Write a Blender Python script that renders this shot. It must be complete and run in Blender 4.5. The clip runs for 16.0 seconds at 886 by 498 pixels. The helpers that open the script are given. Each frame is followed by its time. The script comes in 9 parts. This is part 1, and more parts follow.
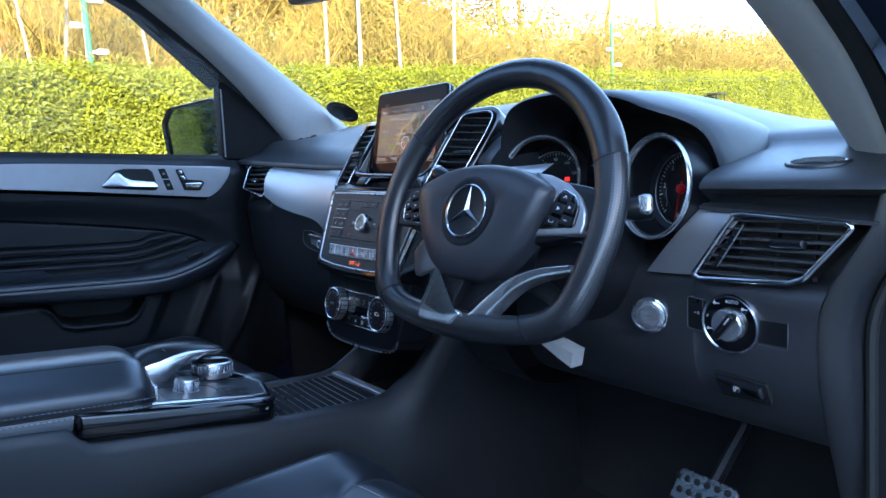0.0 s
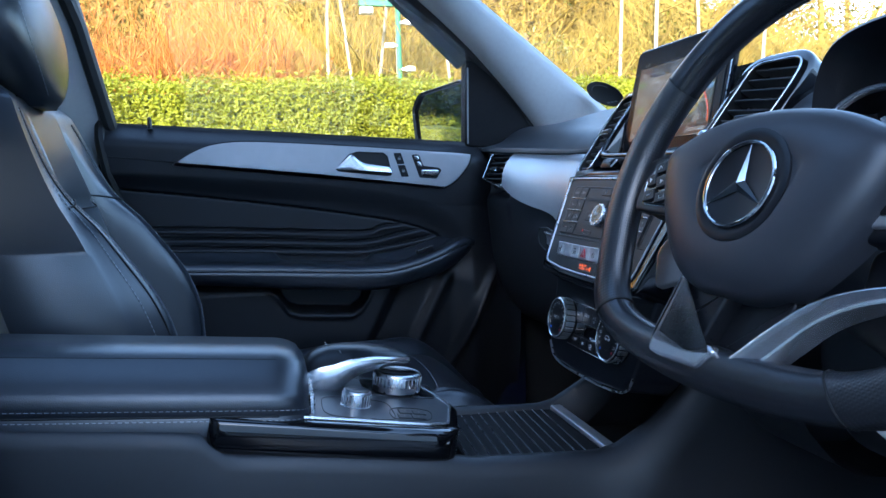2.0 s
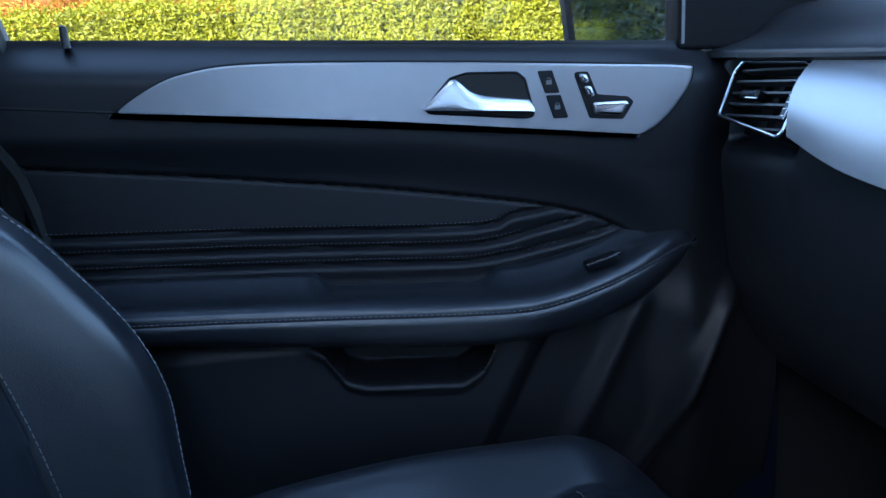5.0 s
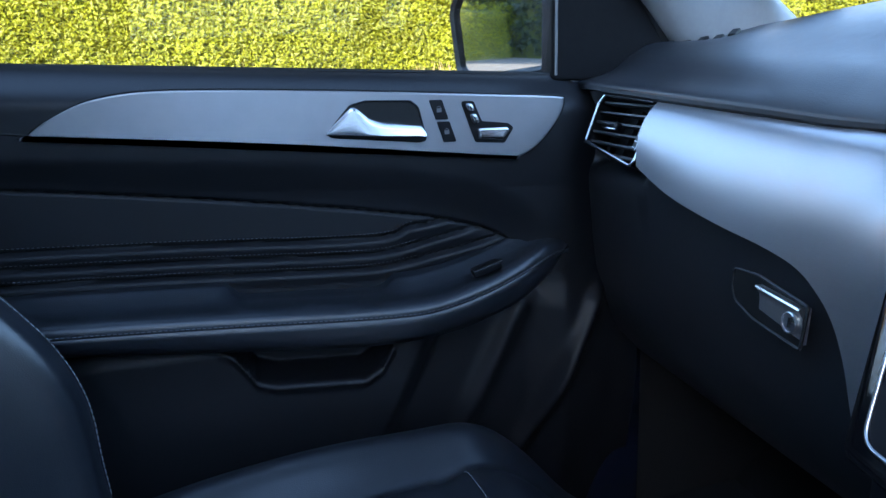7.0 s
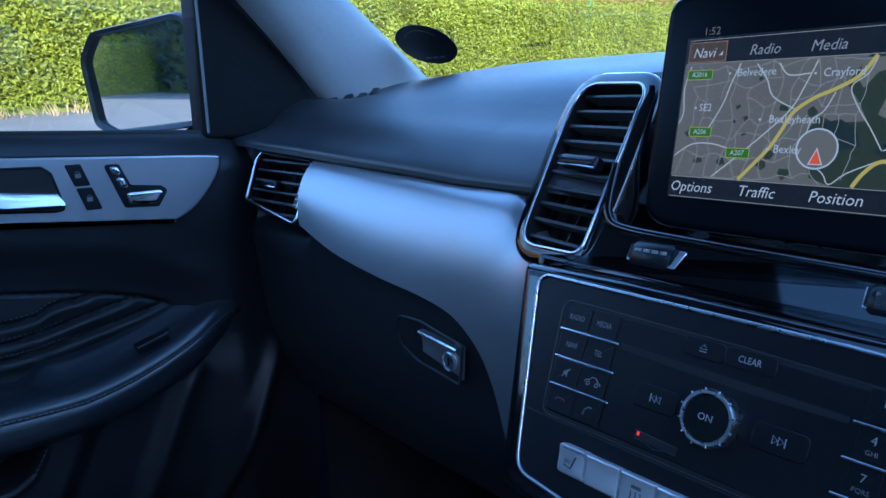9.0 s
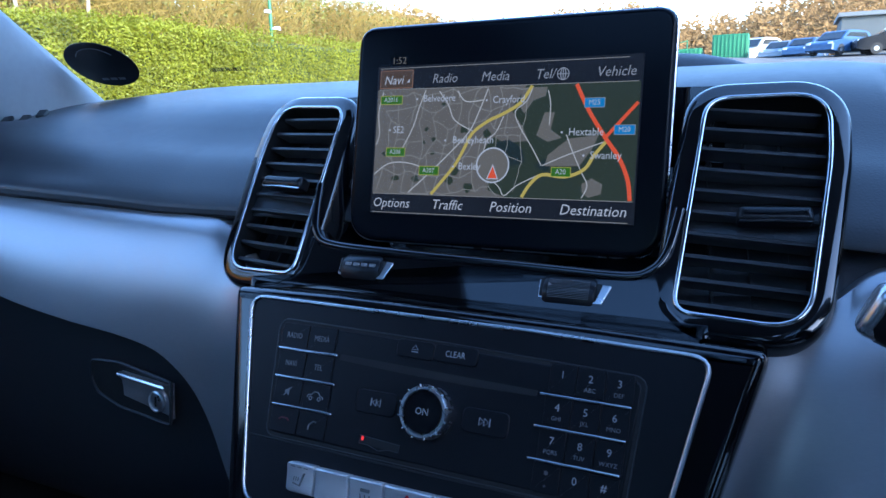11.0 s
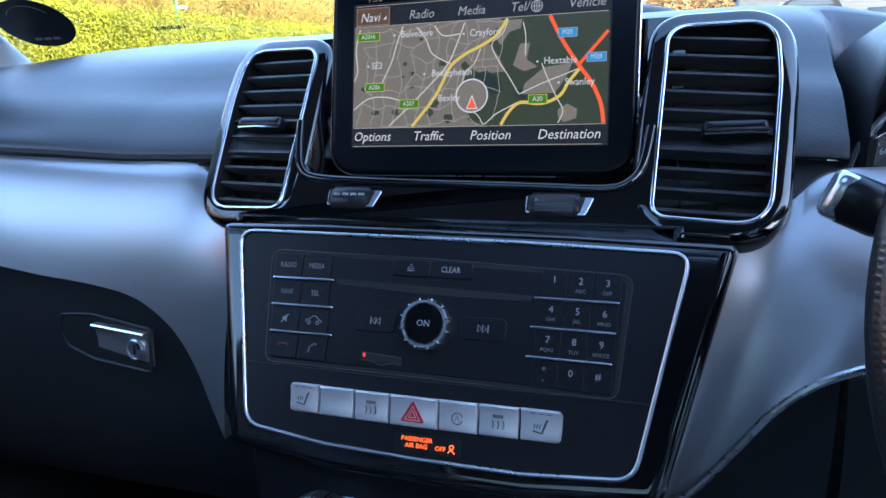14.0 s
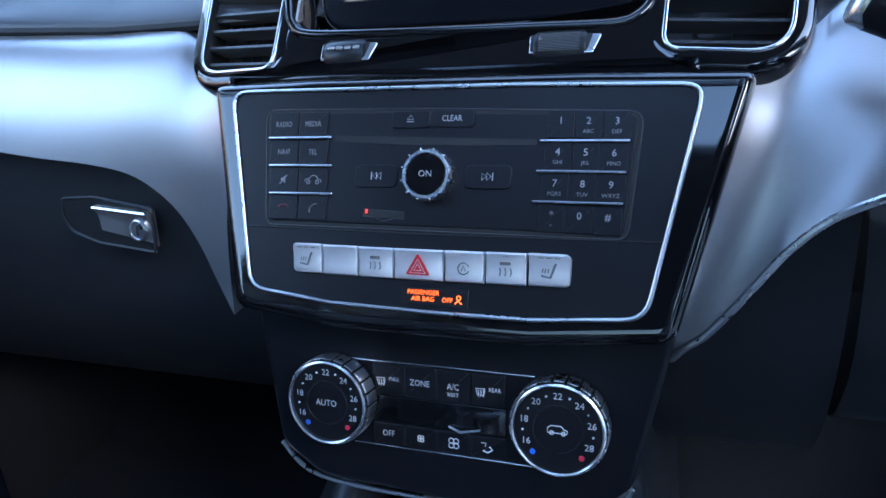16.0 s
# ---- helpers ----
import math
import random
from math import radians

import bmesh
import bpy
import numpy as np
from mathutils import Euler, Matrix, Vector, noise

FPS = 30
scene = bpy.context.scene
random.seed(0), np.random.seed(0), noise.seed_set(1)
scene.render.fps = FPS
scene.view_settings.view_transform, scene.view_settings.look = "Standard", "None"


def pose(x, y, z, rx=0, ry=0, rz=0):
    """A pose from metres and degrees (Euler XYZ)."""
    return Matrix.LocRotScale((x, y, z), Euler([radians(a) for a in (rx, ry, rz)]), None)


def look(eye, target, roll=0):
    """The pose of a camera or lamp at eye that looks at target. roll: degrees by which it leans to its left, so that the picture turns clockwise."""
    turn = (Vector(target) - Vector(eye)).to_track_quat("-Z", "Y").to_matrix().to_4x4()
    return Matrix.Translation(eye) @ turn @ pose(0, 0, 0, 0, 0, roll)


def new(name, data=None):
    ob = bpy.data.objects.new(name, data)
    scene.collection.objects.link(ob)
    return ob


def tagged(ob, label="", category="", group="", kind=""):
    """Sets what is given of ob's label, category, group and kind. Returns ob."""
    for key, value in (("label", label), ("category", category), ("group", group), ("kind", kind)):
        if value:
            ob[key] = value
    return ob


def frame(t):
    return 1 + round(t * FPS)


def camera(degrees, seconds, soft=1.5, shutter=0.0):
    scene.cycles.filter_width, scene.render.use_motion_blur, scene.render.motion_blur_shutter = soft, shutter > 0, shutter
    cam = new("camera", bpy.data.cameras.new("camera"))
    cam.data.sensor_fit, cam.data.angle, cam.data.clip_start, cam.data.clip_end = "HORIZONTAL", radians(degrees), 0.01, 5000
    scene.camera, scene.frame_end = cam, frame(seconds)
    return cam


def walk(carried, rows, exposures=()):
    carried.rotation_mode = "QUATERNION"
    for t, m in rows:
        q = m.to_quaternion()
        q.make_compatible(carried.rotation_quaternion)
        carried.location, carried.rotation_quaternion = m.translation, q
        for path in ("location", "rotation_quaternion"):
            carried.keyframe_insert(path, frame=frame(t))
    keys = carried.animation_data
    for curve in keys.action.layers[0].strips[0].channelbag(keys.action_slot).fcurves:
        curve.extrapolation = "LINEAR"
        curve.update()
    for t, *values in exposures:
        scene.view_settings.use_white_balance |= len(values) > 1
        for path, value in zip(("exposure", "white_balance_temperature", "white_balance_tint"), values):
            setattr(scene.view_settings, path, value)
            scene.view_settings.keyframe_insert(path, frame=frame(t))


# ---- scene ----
cam = camera(63.8, 16.0)
EXPOSURES = [(0.0, 3.5, 6050, 10), (1.0, 3.45, 5900, 10), (2.5, 3.45, 6100, 9), (4.2, 3.4, 6000, 9), (6.4, 3.82, 6400, 9), (7.0, 3.58, 6250, 9), (7.5, 3.2, 5700, 8), (8.5, 2.95, 4750, 7), (10.0, 2.75, 4850, 9), (12.3, 3.3, 5700, 13), (13.5, 3.5, 6000, 13), (15.0, 3.95, 6150, 12), (16.0, 4.3, 6250, 12)]
PATH = [
    (0, (1.017, -0.592, 1.155), (-0.575, 0.588, 0.886), -3.5),
    (0.5, (1.008, -0.53, 1.134), (-0.688, 0.503, 0.892), -3.0),
    (1, (0.983, -0.477, 1.114), (-0.814, 0.375, 0.894), -2.5),
    (1.5, (0.929, -0.456, 1.102), (-0.946, 0.209, 0.897), -2.0),
    (2, (0.812, -0.408, 1.097), (-1.119, 0.079, 0.906), -1.8),
    (2.5, (0.668, -0.357, 1.111), (-1.291, 0.004, 0.938), -1.9),
    (3, (0.501, -0.331, 1.121), (-1.471, -0.045, 0.949), -2.3),
    (3.5, (0.333, -0.308, 1.138), (-1.643, -0.104, 0.903), -2.9),
    (4, (0.158, -0.323, 1.128), (-1.813, -0.171, 0.827), -3.9),
    (4.2, (0.1, -0.313, 1.131), (-1.865, -0.178, 0.787), -4.2),
    (6.3, (0.097, -0.308, 1.176), (-1.821, -0.093, 0.651), -3.9),
    (6.5, (0.116, -0.295, 1.194), (-1.792, -0.071, 0.638), -3.6),
    (7, (0.172, -0.316, 1.192), (-1.719, 0.11, 0.698), -3.2),
    (7.5, (0.211, -0.305, 1.202), (-1.636, 0.295, 0.725), -3.0),
    (8, (0.197, -0.281, 1.216), (-1.571, 0.522, 0.739), -3.0),
    (8.5, (0.173, -0.27, 1.217), (-1.488, 0.744, 0.756), -3.1),
    (9, (0.17, -0.311, 1.219), (-1.333, 0.929, 0.768), -2.8),
    (9.5, (0.222, -0.336, 1.222), (-1.097, 1.102, 0.781), -2.3),
    (10, (0.232, -0.318, 1.217), (-0.908, 1.273, 0.806), -1.6),
    (10.2, (0.218, -0.319, 1.217), (-0.848, 1.323, 0.808), -1.6),
    (12.5, (0.149, -0.341, 1.207), (-0.562, 1.485, 0.806), -1.5),
    (13, (0.147, -0.352, 1.209), (-0.532, 1.482, 0.793), -1.8),
    (13.5, (0.143, -0.363, 1.201), (-0.513, 1.477, 0.773), -1.9),
    (14, (0.141, -0.368, 1.186), (-0.508, 1.467, 0.724), -2.4),
    (14.5, (0.141, -0.367, 1.173), (-0.505, 1.455, 0.662), -2.9),
    (15, (0.143, -0.363, 1.164), (-0.514, 1.436, 0.586), -3.8),
    (15.5, (0.145, -0.36, 1.156), (-0.521, 1.419, 0.53), -4.4),
    (16, (0.143, -0.363, 1.144), (-0.532, 1.393, 0.465), -4.9),
]
walk(cam, [(t, look(eye, target, roll)) for t, eye, target, roll in PATH],
     EXPOSURES)

# ---- world, sun, exposure ----
SUN_AZ, SUN_EL = radians(118), radians(19)     # azimuth from +y towards +x
world = bpy.data.worlds.new("world")
scene.world = world
world.use_nodes = True
wn = world.node_tree.nodes
sky = wn.new("ShaderNodeTexSky")
sky.sky_type = 'NISHITA'
sky.sun_disc = False
sky.sun_elevation, sky.sun_rotation = SUN_EL, SUN_AZ
sky.air_density, sky.dust_density, sky.ozone_density = 1.0, 0.5, 2.0
wn["Background"].inputs["Strength"].default_value = 0.15
world.node_tree.links.new(sky.outputs[0], wn["Background"].inputs["Color"])
sun = new("sun", bpy.data.lights.new("sun", 'SUN'))
sun.data.energy, sun.data.angle, sun.data.color = 2.2, radians(0.5), (1.0, 0.87, 0.68)
to_sun = Vector((math.sin(SUN_AZ) * math.cos(SUN_EL), math.cos(SUN_AZ) * math.cos(SUN_EL), math.sin(SUN_EL)))
sun.matrix_basis = look(tuple(to_sun * 50), (0, 0, 0))

# ---- builders ----
class Geo:
    """Collects verts and faces of one mesh."""

    def __init__(self):
        self.v, self.f = [], []

    def add(self, verts, faces):
        k = len(self.v)
        self.v += [tuple(p) for p in verts]
        self.f += [tuple(i + k for i in f) for f in faces]
        return self

    def grid(self, rows, loop=False, caps=False):
        """Rows of points of equal length, skinned; loop: each row closes on itself."""
        n, m = len(rows), len(rows[0])
        w = m if loop else m - 1
        faces = [(i * m + j, i * m + (j + 1) % m, (i + 1) * m + (j + 1) % m, (i + 1) * m + j)
                 for i in range(n - 1) for j in range(w)]
        if caps:
            faces.append(tuple(range(m - 1, -1, -1)))
            faces.append(tuple((n - 1) * m + j for j in range(m)))
        return self.add([p for r in rows for p in r], faces)

    def box(self, c, s, F=None, bevel=0.0):
        """A box of size s round c, along the axes of the frame F, with bevelled edges."""
        F = F or WORLD
        b = min(bevel, min(s) * 0.45) if bevel else 0
        out = rounded([(-s[0] / 2, -s[1] / 2), (s[0] / 2, -s[1] / 2), (s[0] / 2, s[1] / 2), (-s[0] / 2, s[1] / 2)], b * 1.7 or 1e-5, 3 if b else 1)
        o = F.at(*c)
        return self.prism(out, Frame(o, F.u, F.v, F.n), -s[2] / 2, s[2] / 2, b)

    def prism(self, outline, F, d0, d1, bevel=0.0, steps=3, back=False):
        """An outline in the plane of F pulled from depth d0 to d1 along its normal, with a rounded front edge."""
        ring = [(outline, d0)]
        if bevel:
            if back:
                ring = [(inset(outline, bevel), d0), (outline, d0 + bevel)]
            for k in range(steps + 1):
                a = k / steps * math.pi / 2
                ring.append((inset(outline, bevel * (1 - math.cos(a))), d1 - bevel + bevel * math.sin(a)))
            ring.append((inset(outline, bevel * 1.5), d1))
        else:
            ring.append((outline, d1))
        return self.grid([[F.at(u, v, d) for u, v in o] for o, d in ring], loop=True, caps=True)

    def tube(self, path, r, n=8, closed=False, squash=1.0, up=None, taper=None):
        """A tube along a path; taper: factors of the radius along it."""
        P = [Vector(p) for p in path]
        rows, m = [], len(P)
        side = None
        for i, p in enumerate(P):
            if closed:
                t = (P[(i + 1) % m] - P[i - 1]).normalized()
            else:
                t = (P[min(i + 1, m - 1)] - P[max(i - 1, 0)]).normalized()
            if up is not None:
                side = t.cross(Vector(up)).normalized()
            elif side is None:
                a = Vector((0, 0, 1)) if abs(t.z) < 0.9 else Vector((1, 0, 0))
                side = t.cross(a).normalized()
            else:
                side = (side - t * side.dot(t)).normalized()
            other = side.cross(t)
            k = r * (taper[i] if taper else 1)
            rows.append([p + side * (k * math.cos(2 * math.pi * j / n)) + other * (k * squash * math.sin(2 * math.pi * j / n)) for j in range(n)])
        if closed:
            rows.append(rows[0])
            return self.grid(rows, loop=True)
        return self.grid(rows, loop=True, caps=True)

    def lathe(self, profile, F, n=32):
        """A profile of (radius, depth) turned round the normal of F."""
        rows = [[F.at(r * math.cos(2 * math.pi * j / n), r * math.sin(2 * math.pi * j / n), d) for j in range(n)] for r, d in profile]
        return self.grid(rows, loop=True, caps=True)

    def mesh(self, name, angle=32):
        me = bpy.data.meshes.new(name)
        me.from_pydata(self.v, [], self.f)
        me.validate()
        bm = bmesh.new()
        bm.from_mesh(me)
        bmesh.ops.remove_doubles(bm, verts=bm.verts, dist=1e-6)
        bmesh.ops.recalc_face_normals(bm, faces=bm.faces)
        bm.to_mesh(me)
        bm.free()
        me.shade_smooth()
        me.set_sharp_from_angle(angle=radians(angle))
        return me


class Frame:
    """A plane: origin, right, up, and the normal towards the viewer."""

    def __init__(self, o, u, v, n=None):
        self.o, self.u = Vector(o), Vector(u).normalized()
        v = Vector(v)
        self.v = (v - self.u * v.dot(self.u)).normalized()
        self.n = Vector(n).normalized() if n is not None else self.u.cross(self.v)

    def at(self, u, v, d=0.0):
        return self.o + self.u * u + self.v * v + self.n * d

    def moved(self, u, v, d=0.0):
        return Frame(self.at(u, v, d), self.u, self.v, self.n)

    def turned(self, deg):
        a = radians(deg)
        return Frame(self.o, self.u * math.cos(a) + self.v * math.sin(a), self.v * math.cos(a) - self.u * math.sin(a), self.n)


WORLD = Frame((0, 0, 0), (1, 0, 0), (0, 1, 0))


def inset(pts, d):
    """The outline moved inwards by d."""
    n = len(pts)
    area = sum(pts[i - 1][0] * pts[i][1] - pts[i][0] * pts[i - 1][1] for i in range(n))
    s = 1 if area > 0 else -1
    out = []
    for i in range(n):
        a, b, c = Vector(pts[i - 1]), Vector(pts[i]), Vector(pts[(i + 1) % n])
        e, f = (b - a), (c - b)
        if e.length < 1e-9 or f.length < 1e-9:
            out.append(tuple(b))
            continue
        e.normalize(), f.normalize()
        m = Vector((-(e.y + f.y), e.x + f.x))
        if m.length < 1e-6:
            out.append(tuple(b))
            continue
        m.normalize()
        k = max(0.35, m.dot(Vector((-e.y, e.x))))
        out.append(tuple(b + m * (s * d / k)))
    return out


def rounded(pts, r, n=5):
    """A polygon with its corners rounded; r: one radius or one for each corner."""
    out, m = [], len(pts)
    for i in range(m):
        a, b, c = Vector(pts[i - 1]), Vector(pts[i]), Vector(pts[(i + 1) % m])
        rr = r[i] if isinstance(r, (list, tuple)) else r
        e, f = (a - b), (c - b)
        cut = min(rr / max(0.2, math.tan(e.angle(f) / 2)), e.length * 0.48, f.length * 0.48)
        p, q = b + e.normalized() * cut, b + f.normalized() * cut
        for k in range(n + 1):
            t = k / n
            out.append(tuple(p * (1 - t) ** 2 + b * 2 * t * (1 - t) + q * t ** 2))
    return out


def spline(pts, n=6, closed=False):
    """A smooth curve through the points."""
    P = [Vector(p) for p in pts]
    m, out = len(P), []
    for i in range(m if closed else m - 1):
        a, b = P[i - 1] if closed or i else P[0], P[i]
        c = P[(i + 1) % m]
        d = P[(i + 2) % m] if closed or i + 2 < m else P[-1]
        for k in range(n):
            t = k / n
            out.append(0.5 * (2 * b + (c - a) * t + (2 * a - 5 * b + 4 * c - d) * t * t + (3 * b - a - 3 * c + d) * t ** 3))
    if not closed:
        out.append(P[-1])
    return [tuple(p) for p in out]


def circle(r, n=24, c=(0, 0)):
    return [(c[0] + r * math.cos(2 * math.pi * k / n), c[1] + r * math.sin(2 * math.pi * k / n)) for k in range(n)]


def interp(x, table):
    """Smooth reading of a table of (x, value)."""
    if x <= table[0][0]:
        return table[0][1]
    for (a, p), (b, q) in zip(table, table[1:]):
        if x <= b:
            t = (x - a) / (b - a)
            t = t * t * (3 - 2 * t)
            return p + (q - p) * t
    return table[-1][1]


def lin(x, table):
    if x <= table[0][0]:
        return table[0][1]
    for (a, p), (b, q) in zip(table, table[1:]):
        if x <= b:
            return p + (q - p) * (x - a) / (b - a)
    return table[-1][1]


def curve(pts, n=10):
    """A table of (x, value) read along a smooth curve."""
    P = spline(pts, n)
    return lambda x: lin(x, P)


def step(a, b, x):
    t = min(1, max(0, (x - a) / (b - a)))
    return t * t * (3 - 2 * t)


def thing(name, loc, label, category, group="", kind=""):
    ob = new(name)
    ob.empty_display_size = 0.05
    ob.location = loc
    return tagged(ob, label, category, group, kind)


def part(name, geo, material, parent=None, label="", angle=32):
    """One mesh object in world coordinates under a thing or a part."""
    me = geo if isinstance(geo, bpy.types.Mesh) else geo.mesh(name, angle)
    me.materials.append(material)
    ob = new(name, me)
    if parent is not None:
        ob.parent = parent
        m = Matrix.Identity(4)
        if parent.type == 'EMPTY':
            m = Matrix.Translation(parent.location)
        ob.matrix_parent_inverse = m.inverted()
    return tagged(ob, label)


def text(name, body, F, size, material, parent, align='CENTER', lift=0.0004, shear=0.0, squeeze=1.0):
    """Letters lying on the plane of F, centred on its origin."""
    cu = bpy.data.curves.new(name, 'FONT')
    cu.body, cu.size, cu.align_x, cu.align_y, cu.shear = body, size, align, 'CENTER', shear
    cu.resolution_u = 2
    tmp = bpy.data.objects.new(name, cu)
    me = bpy.data.meshes.new_from_object(tmp)
    bpy.data.objects.remove(tmp)
    bpy.data.curves.remove(cu)
    m = Matrix.Identity(4)
    for k, a in enumerate((F.u * squeeze, F.v, F.n)):
        for j in range(3):
            m[j][k] = a[j]
    m.translation = F.at(0, 0, lift)
    me.transform(m)
    me.name = name
    return part(name, me, material, parent)

# ---- materials ----
def mat(name, color, rough, metal=0.0, var=0.15, scale=6.0, bump=0.0, bscale=900.0, kind='noise', coat=0.0, rvar=0.12, spec=0.5, emit=None, power=0.0, stretch=None, pieces=False, flat_dots=False):
    """A surface with colour and gloss varied at two scales and a fine relief."""
    m = bpy.data.materials.new(name)
    m.use_nodes = True
    nt = m.node_tree
    nd, ln = nt.nodes, nt.links
    b = nd["Principled BSDF"]
    tc = nd.new("ShaderNodeTexCoord")
    vec = tc.outputs["Object"]
    if stretch:
        mp = nd.new("ShaderNodeMapping")
        mp.inputs["Scale"].default_value = stretch
        ln.new(vec, mp.inputs["Vector"])
        vec = mp.outputs["Vector"]
    n1 = nd.new("ShaderNodeTexNoise")
    n1.inputs["Scale"].default_value, n1.inputs["Detail"].default_value = scale, 5
    ln.new(vec, n1.inputs["Vector"])
    n2 = nd.new("ShaderNodeTexNoise")
    n2.inputs["Scale"].default_value, n2.inputs["Detail"].default_value = scale * 22, 3
    ln.new(vec, n2.inputs["Vector"])
    mx = nd.new("ShaderNodeMath")
    mx.operation = 'MULTIPLY_ADD'
    mx.inputs[1].default_value = 0.6
    ln.new(n1.outputs["Fac"], mx.inputs[0])
    sc = nd.new("ShaderNodeMath")
    sc.operation = 'MULTIPLY'
    sc.inputs[1].default_value = 0.4
    ln.new(n2.outputs["Fac"], sc.inputs[0])
    ln.new(sc.outputs[0], mx.inputs[2])
    fac = mx.outputs[0]
    if pieces:
        oi = nd.new("ShaderNodeObjectInfo")
        pm = nd.new("ShaderNodeMath")
        pm.operation = 'MULTIPLY_ADD'
        pm.inputs[1].default_value, pm.inputs[2].default_value = 0.4, -0.2
        ln.new(oi.outputs["Random"], pm.inputs[0])
        ad = nd.new("ShaderNodeMath")
        ad.operation = 'ADD'
        ln.new(fac, ad.inputs[0]), ln.new(pm.outputs[0], ad.inputs[1])
        fac = ad.outputs[0]
    cr = nd.new("ShaderNodeValToRGB")
    cr.color_ramp.elements[0].position, cr.color_ramp.elements[1].position = 0.3, 0.7
    cr.color_ramp.elements[0].color = (*[max(0, c * (1 - var)) for c in color], 1)
    cr.color_ramp.elements[1].color = (*[min(1, c * (1 + var)) for c in color], 1)
    ln.new(fac, cr.inputs["Fac"])
    ln.new(cr.outputs["Color"], b.inputs["Base Color"])
    rr = nd.new("ShaderNodeMapRange")
    rr.inputs["From Min"].default_value, rr.inputs["From Max"].default_value = 0.3, 0.7
    rr.inputs["To Min"].default_value, rr.inputs["To Max"].default_value = max(0.02, rough * (1 - rvar)), min(1, rough * (1 + rvar))
    ln.new(fac, rr.inputs["Value"])
    ln.new(rr.outputs[0], b.inputs["Roughness"])
    b.inputs["Metallic"].default_value = metal
    b.inputs["Specular IOR Level"].default_value = spec
    b.inputs["Coat Weight"].default_value = coat
    b.inputs["Coat Roughness"].default_value = 0.04
    if emit:
        b.inputs["Emission Color"].default_value = (*emit, 1)
        b.inputs["Emission Strength"].default_value = power
    if bump:
        if kind == 'leather':
            t = nd.new("ShaderNodeTexVoronoi")
            t.feature = 'DISTANCE_TO_EDGE'
            t.inputs["Scale"].default_value = bscale
            out = t.outputs["Distance"]
        elif kind == 'dots':
            t = nd.new("ShaderNodeTexVoronoi")
            t.inputs["Scale"].default_value, t.inputs["Randomness"].default_value = bscale, 0.0
            out = t.outputs["Distance"]
            if flat_dots:
                t.voronoi_dimensions = '2D'
                vec = tc.outputs["UV"]
        else:
            t = nd.new("ShaderNodeTexNoise")
            t.inputs["Scale"].default_value, t.inputs["Detail"].default_value = bscale, 4
            out = t.outputs["Fac"]
        ln.new(vec, t.inputs["Vector"])
        bp = nd.new("ShaderNodeBump")
        bp.inputs["Strength"].default_value, bp.inputs["Distance"].default_value = bump, 0.0006 if kind != 'dots' else 0.001
        if kind == 'dots':
            bp.invert = False
            mr = nd.new("ShaderNodeMapRange")
            mr.inputs["From Min"].default_value, mr.inputs["From Max"].default_value = 0.15, 0.4
            ln.new(out, mr.inputs["Value"])
            out = mr.outputs[0]
        ln.new(out, bp.inputs["Height"])
        ln.new(bp.outputs["Normal"], b.inputs["Normal"])
    return m


M_DASH = mat("soft_touch_black", (0.022, 0.023, 0.027), 0.42, bump=0.25, bscale=420, spec=0.68, kind='leather', var=0.2)
M_COWL = mat("soft_cowl_black", (0.016, 0.017, 0.020), 0.42, bump=0.2, bscale=420, spec=0.45, kind='leather', var=0.2)
M_PLASTIC = mat("matt_black_plastic", (0.014, 0.0145, 0.0170), 0.42, bump=0.25, bscale=1400)
M_GLOSS = mat("piano_black", (0.004, 0.004, 0.005), 0.06, coat=0.6, var=0.05, rvar=0.3)
M_SATIN = mat("satin_black", (0.0075, 0.008, 0.010), 0.30, spec=0.34, var=0.12, bump=0.06, bscale=1800)
M_FASCIA = mat("satin_black_fascia", (0.0055, 0.006, 0.0085), 0.38, spec=0.22, var=0.12, bump=0.06, bscale=1800)
M_CPANEL = mat("satin_grey_black", (0.024, 0.027, 0.033), 0.36, spec=0.55, var=0.08)
M_LEATHER = mat("black_leather", (0.017, 0.020, 0.026), 0.29, bump=0.30, bscale=520, kind='leather', spec=0.9, var=0.06, rvar=0.0)
M_PERF = mat("perforated_leather", (0.018, 0.021, 0.027), 0.30, spec=0.88, bump=0.12, bscale=230, kind='dots', var=0.2)
M_RIM = mat("wheel_leather", (0.013, 0.0135, 0.016), 0.27, spec=0.85, bump=0.15, bscale=700, kind='leather', var=0.06, rvar=0.0)
M_RIMPERF = mat("wheel_perforated_leather", (0.013, 0.0135, 0.016), 0.29, spec=0.85, bump=0.18, bscale=330, kind='dots', var=0.1, rvar=0.03, flat_dots=True)
M_BUTTON = mat("satin_silver_paint", (0.74, 0.75, 0.77), 0.24, metal=0.9, var=0.05)
M_KEYSILVER = mat("silver_key_paint", (0.60, 0.61, 0.63), 0.33, metal=0.5, var=0.04)
M_SILVER = mat("satin_aluminium", (0.42, 0.42, 0.435), 0.34, metal=0.75, var=0.05, rvar=0.1, bump=0.05, bscale=500, stretch=(1, 8, 8))
M_CHROME = mat("chrome", (0.72, 0.73, 0.75), 0.13, metal=1.0, var=0.04)
M_MATCHROME = mat("matt_chrome", (0.6, 0.61, 0.63), 0.28, metal=1.0, var=0.05)
M_PILLAR = mat("grey_pillar_cloth", (0.35, 0.35, 0.345), 0.85, bump=0.5, bscale=1500, var=0.08)
M_ROOF = mat("grey_headliner_cloth", (0.28, 0.28, 0.28), 0.9, bump=0.5, bscale=1500, var=0.08)
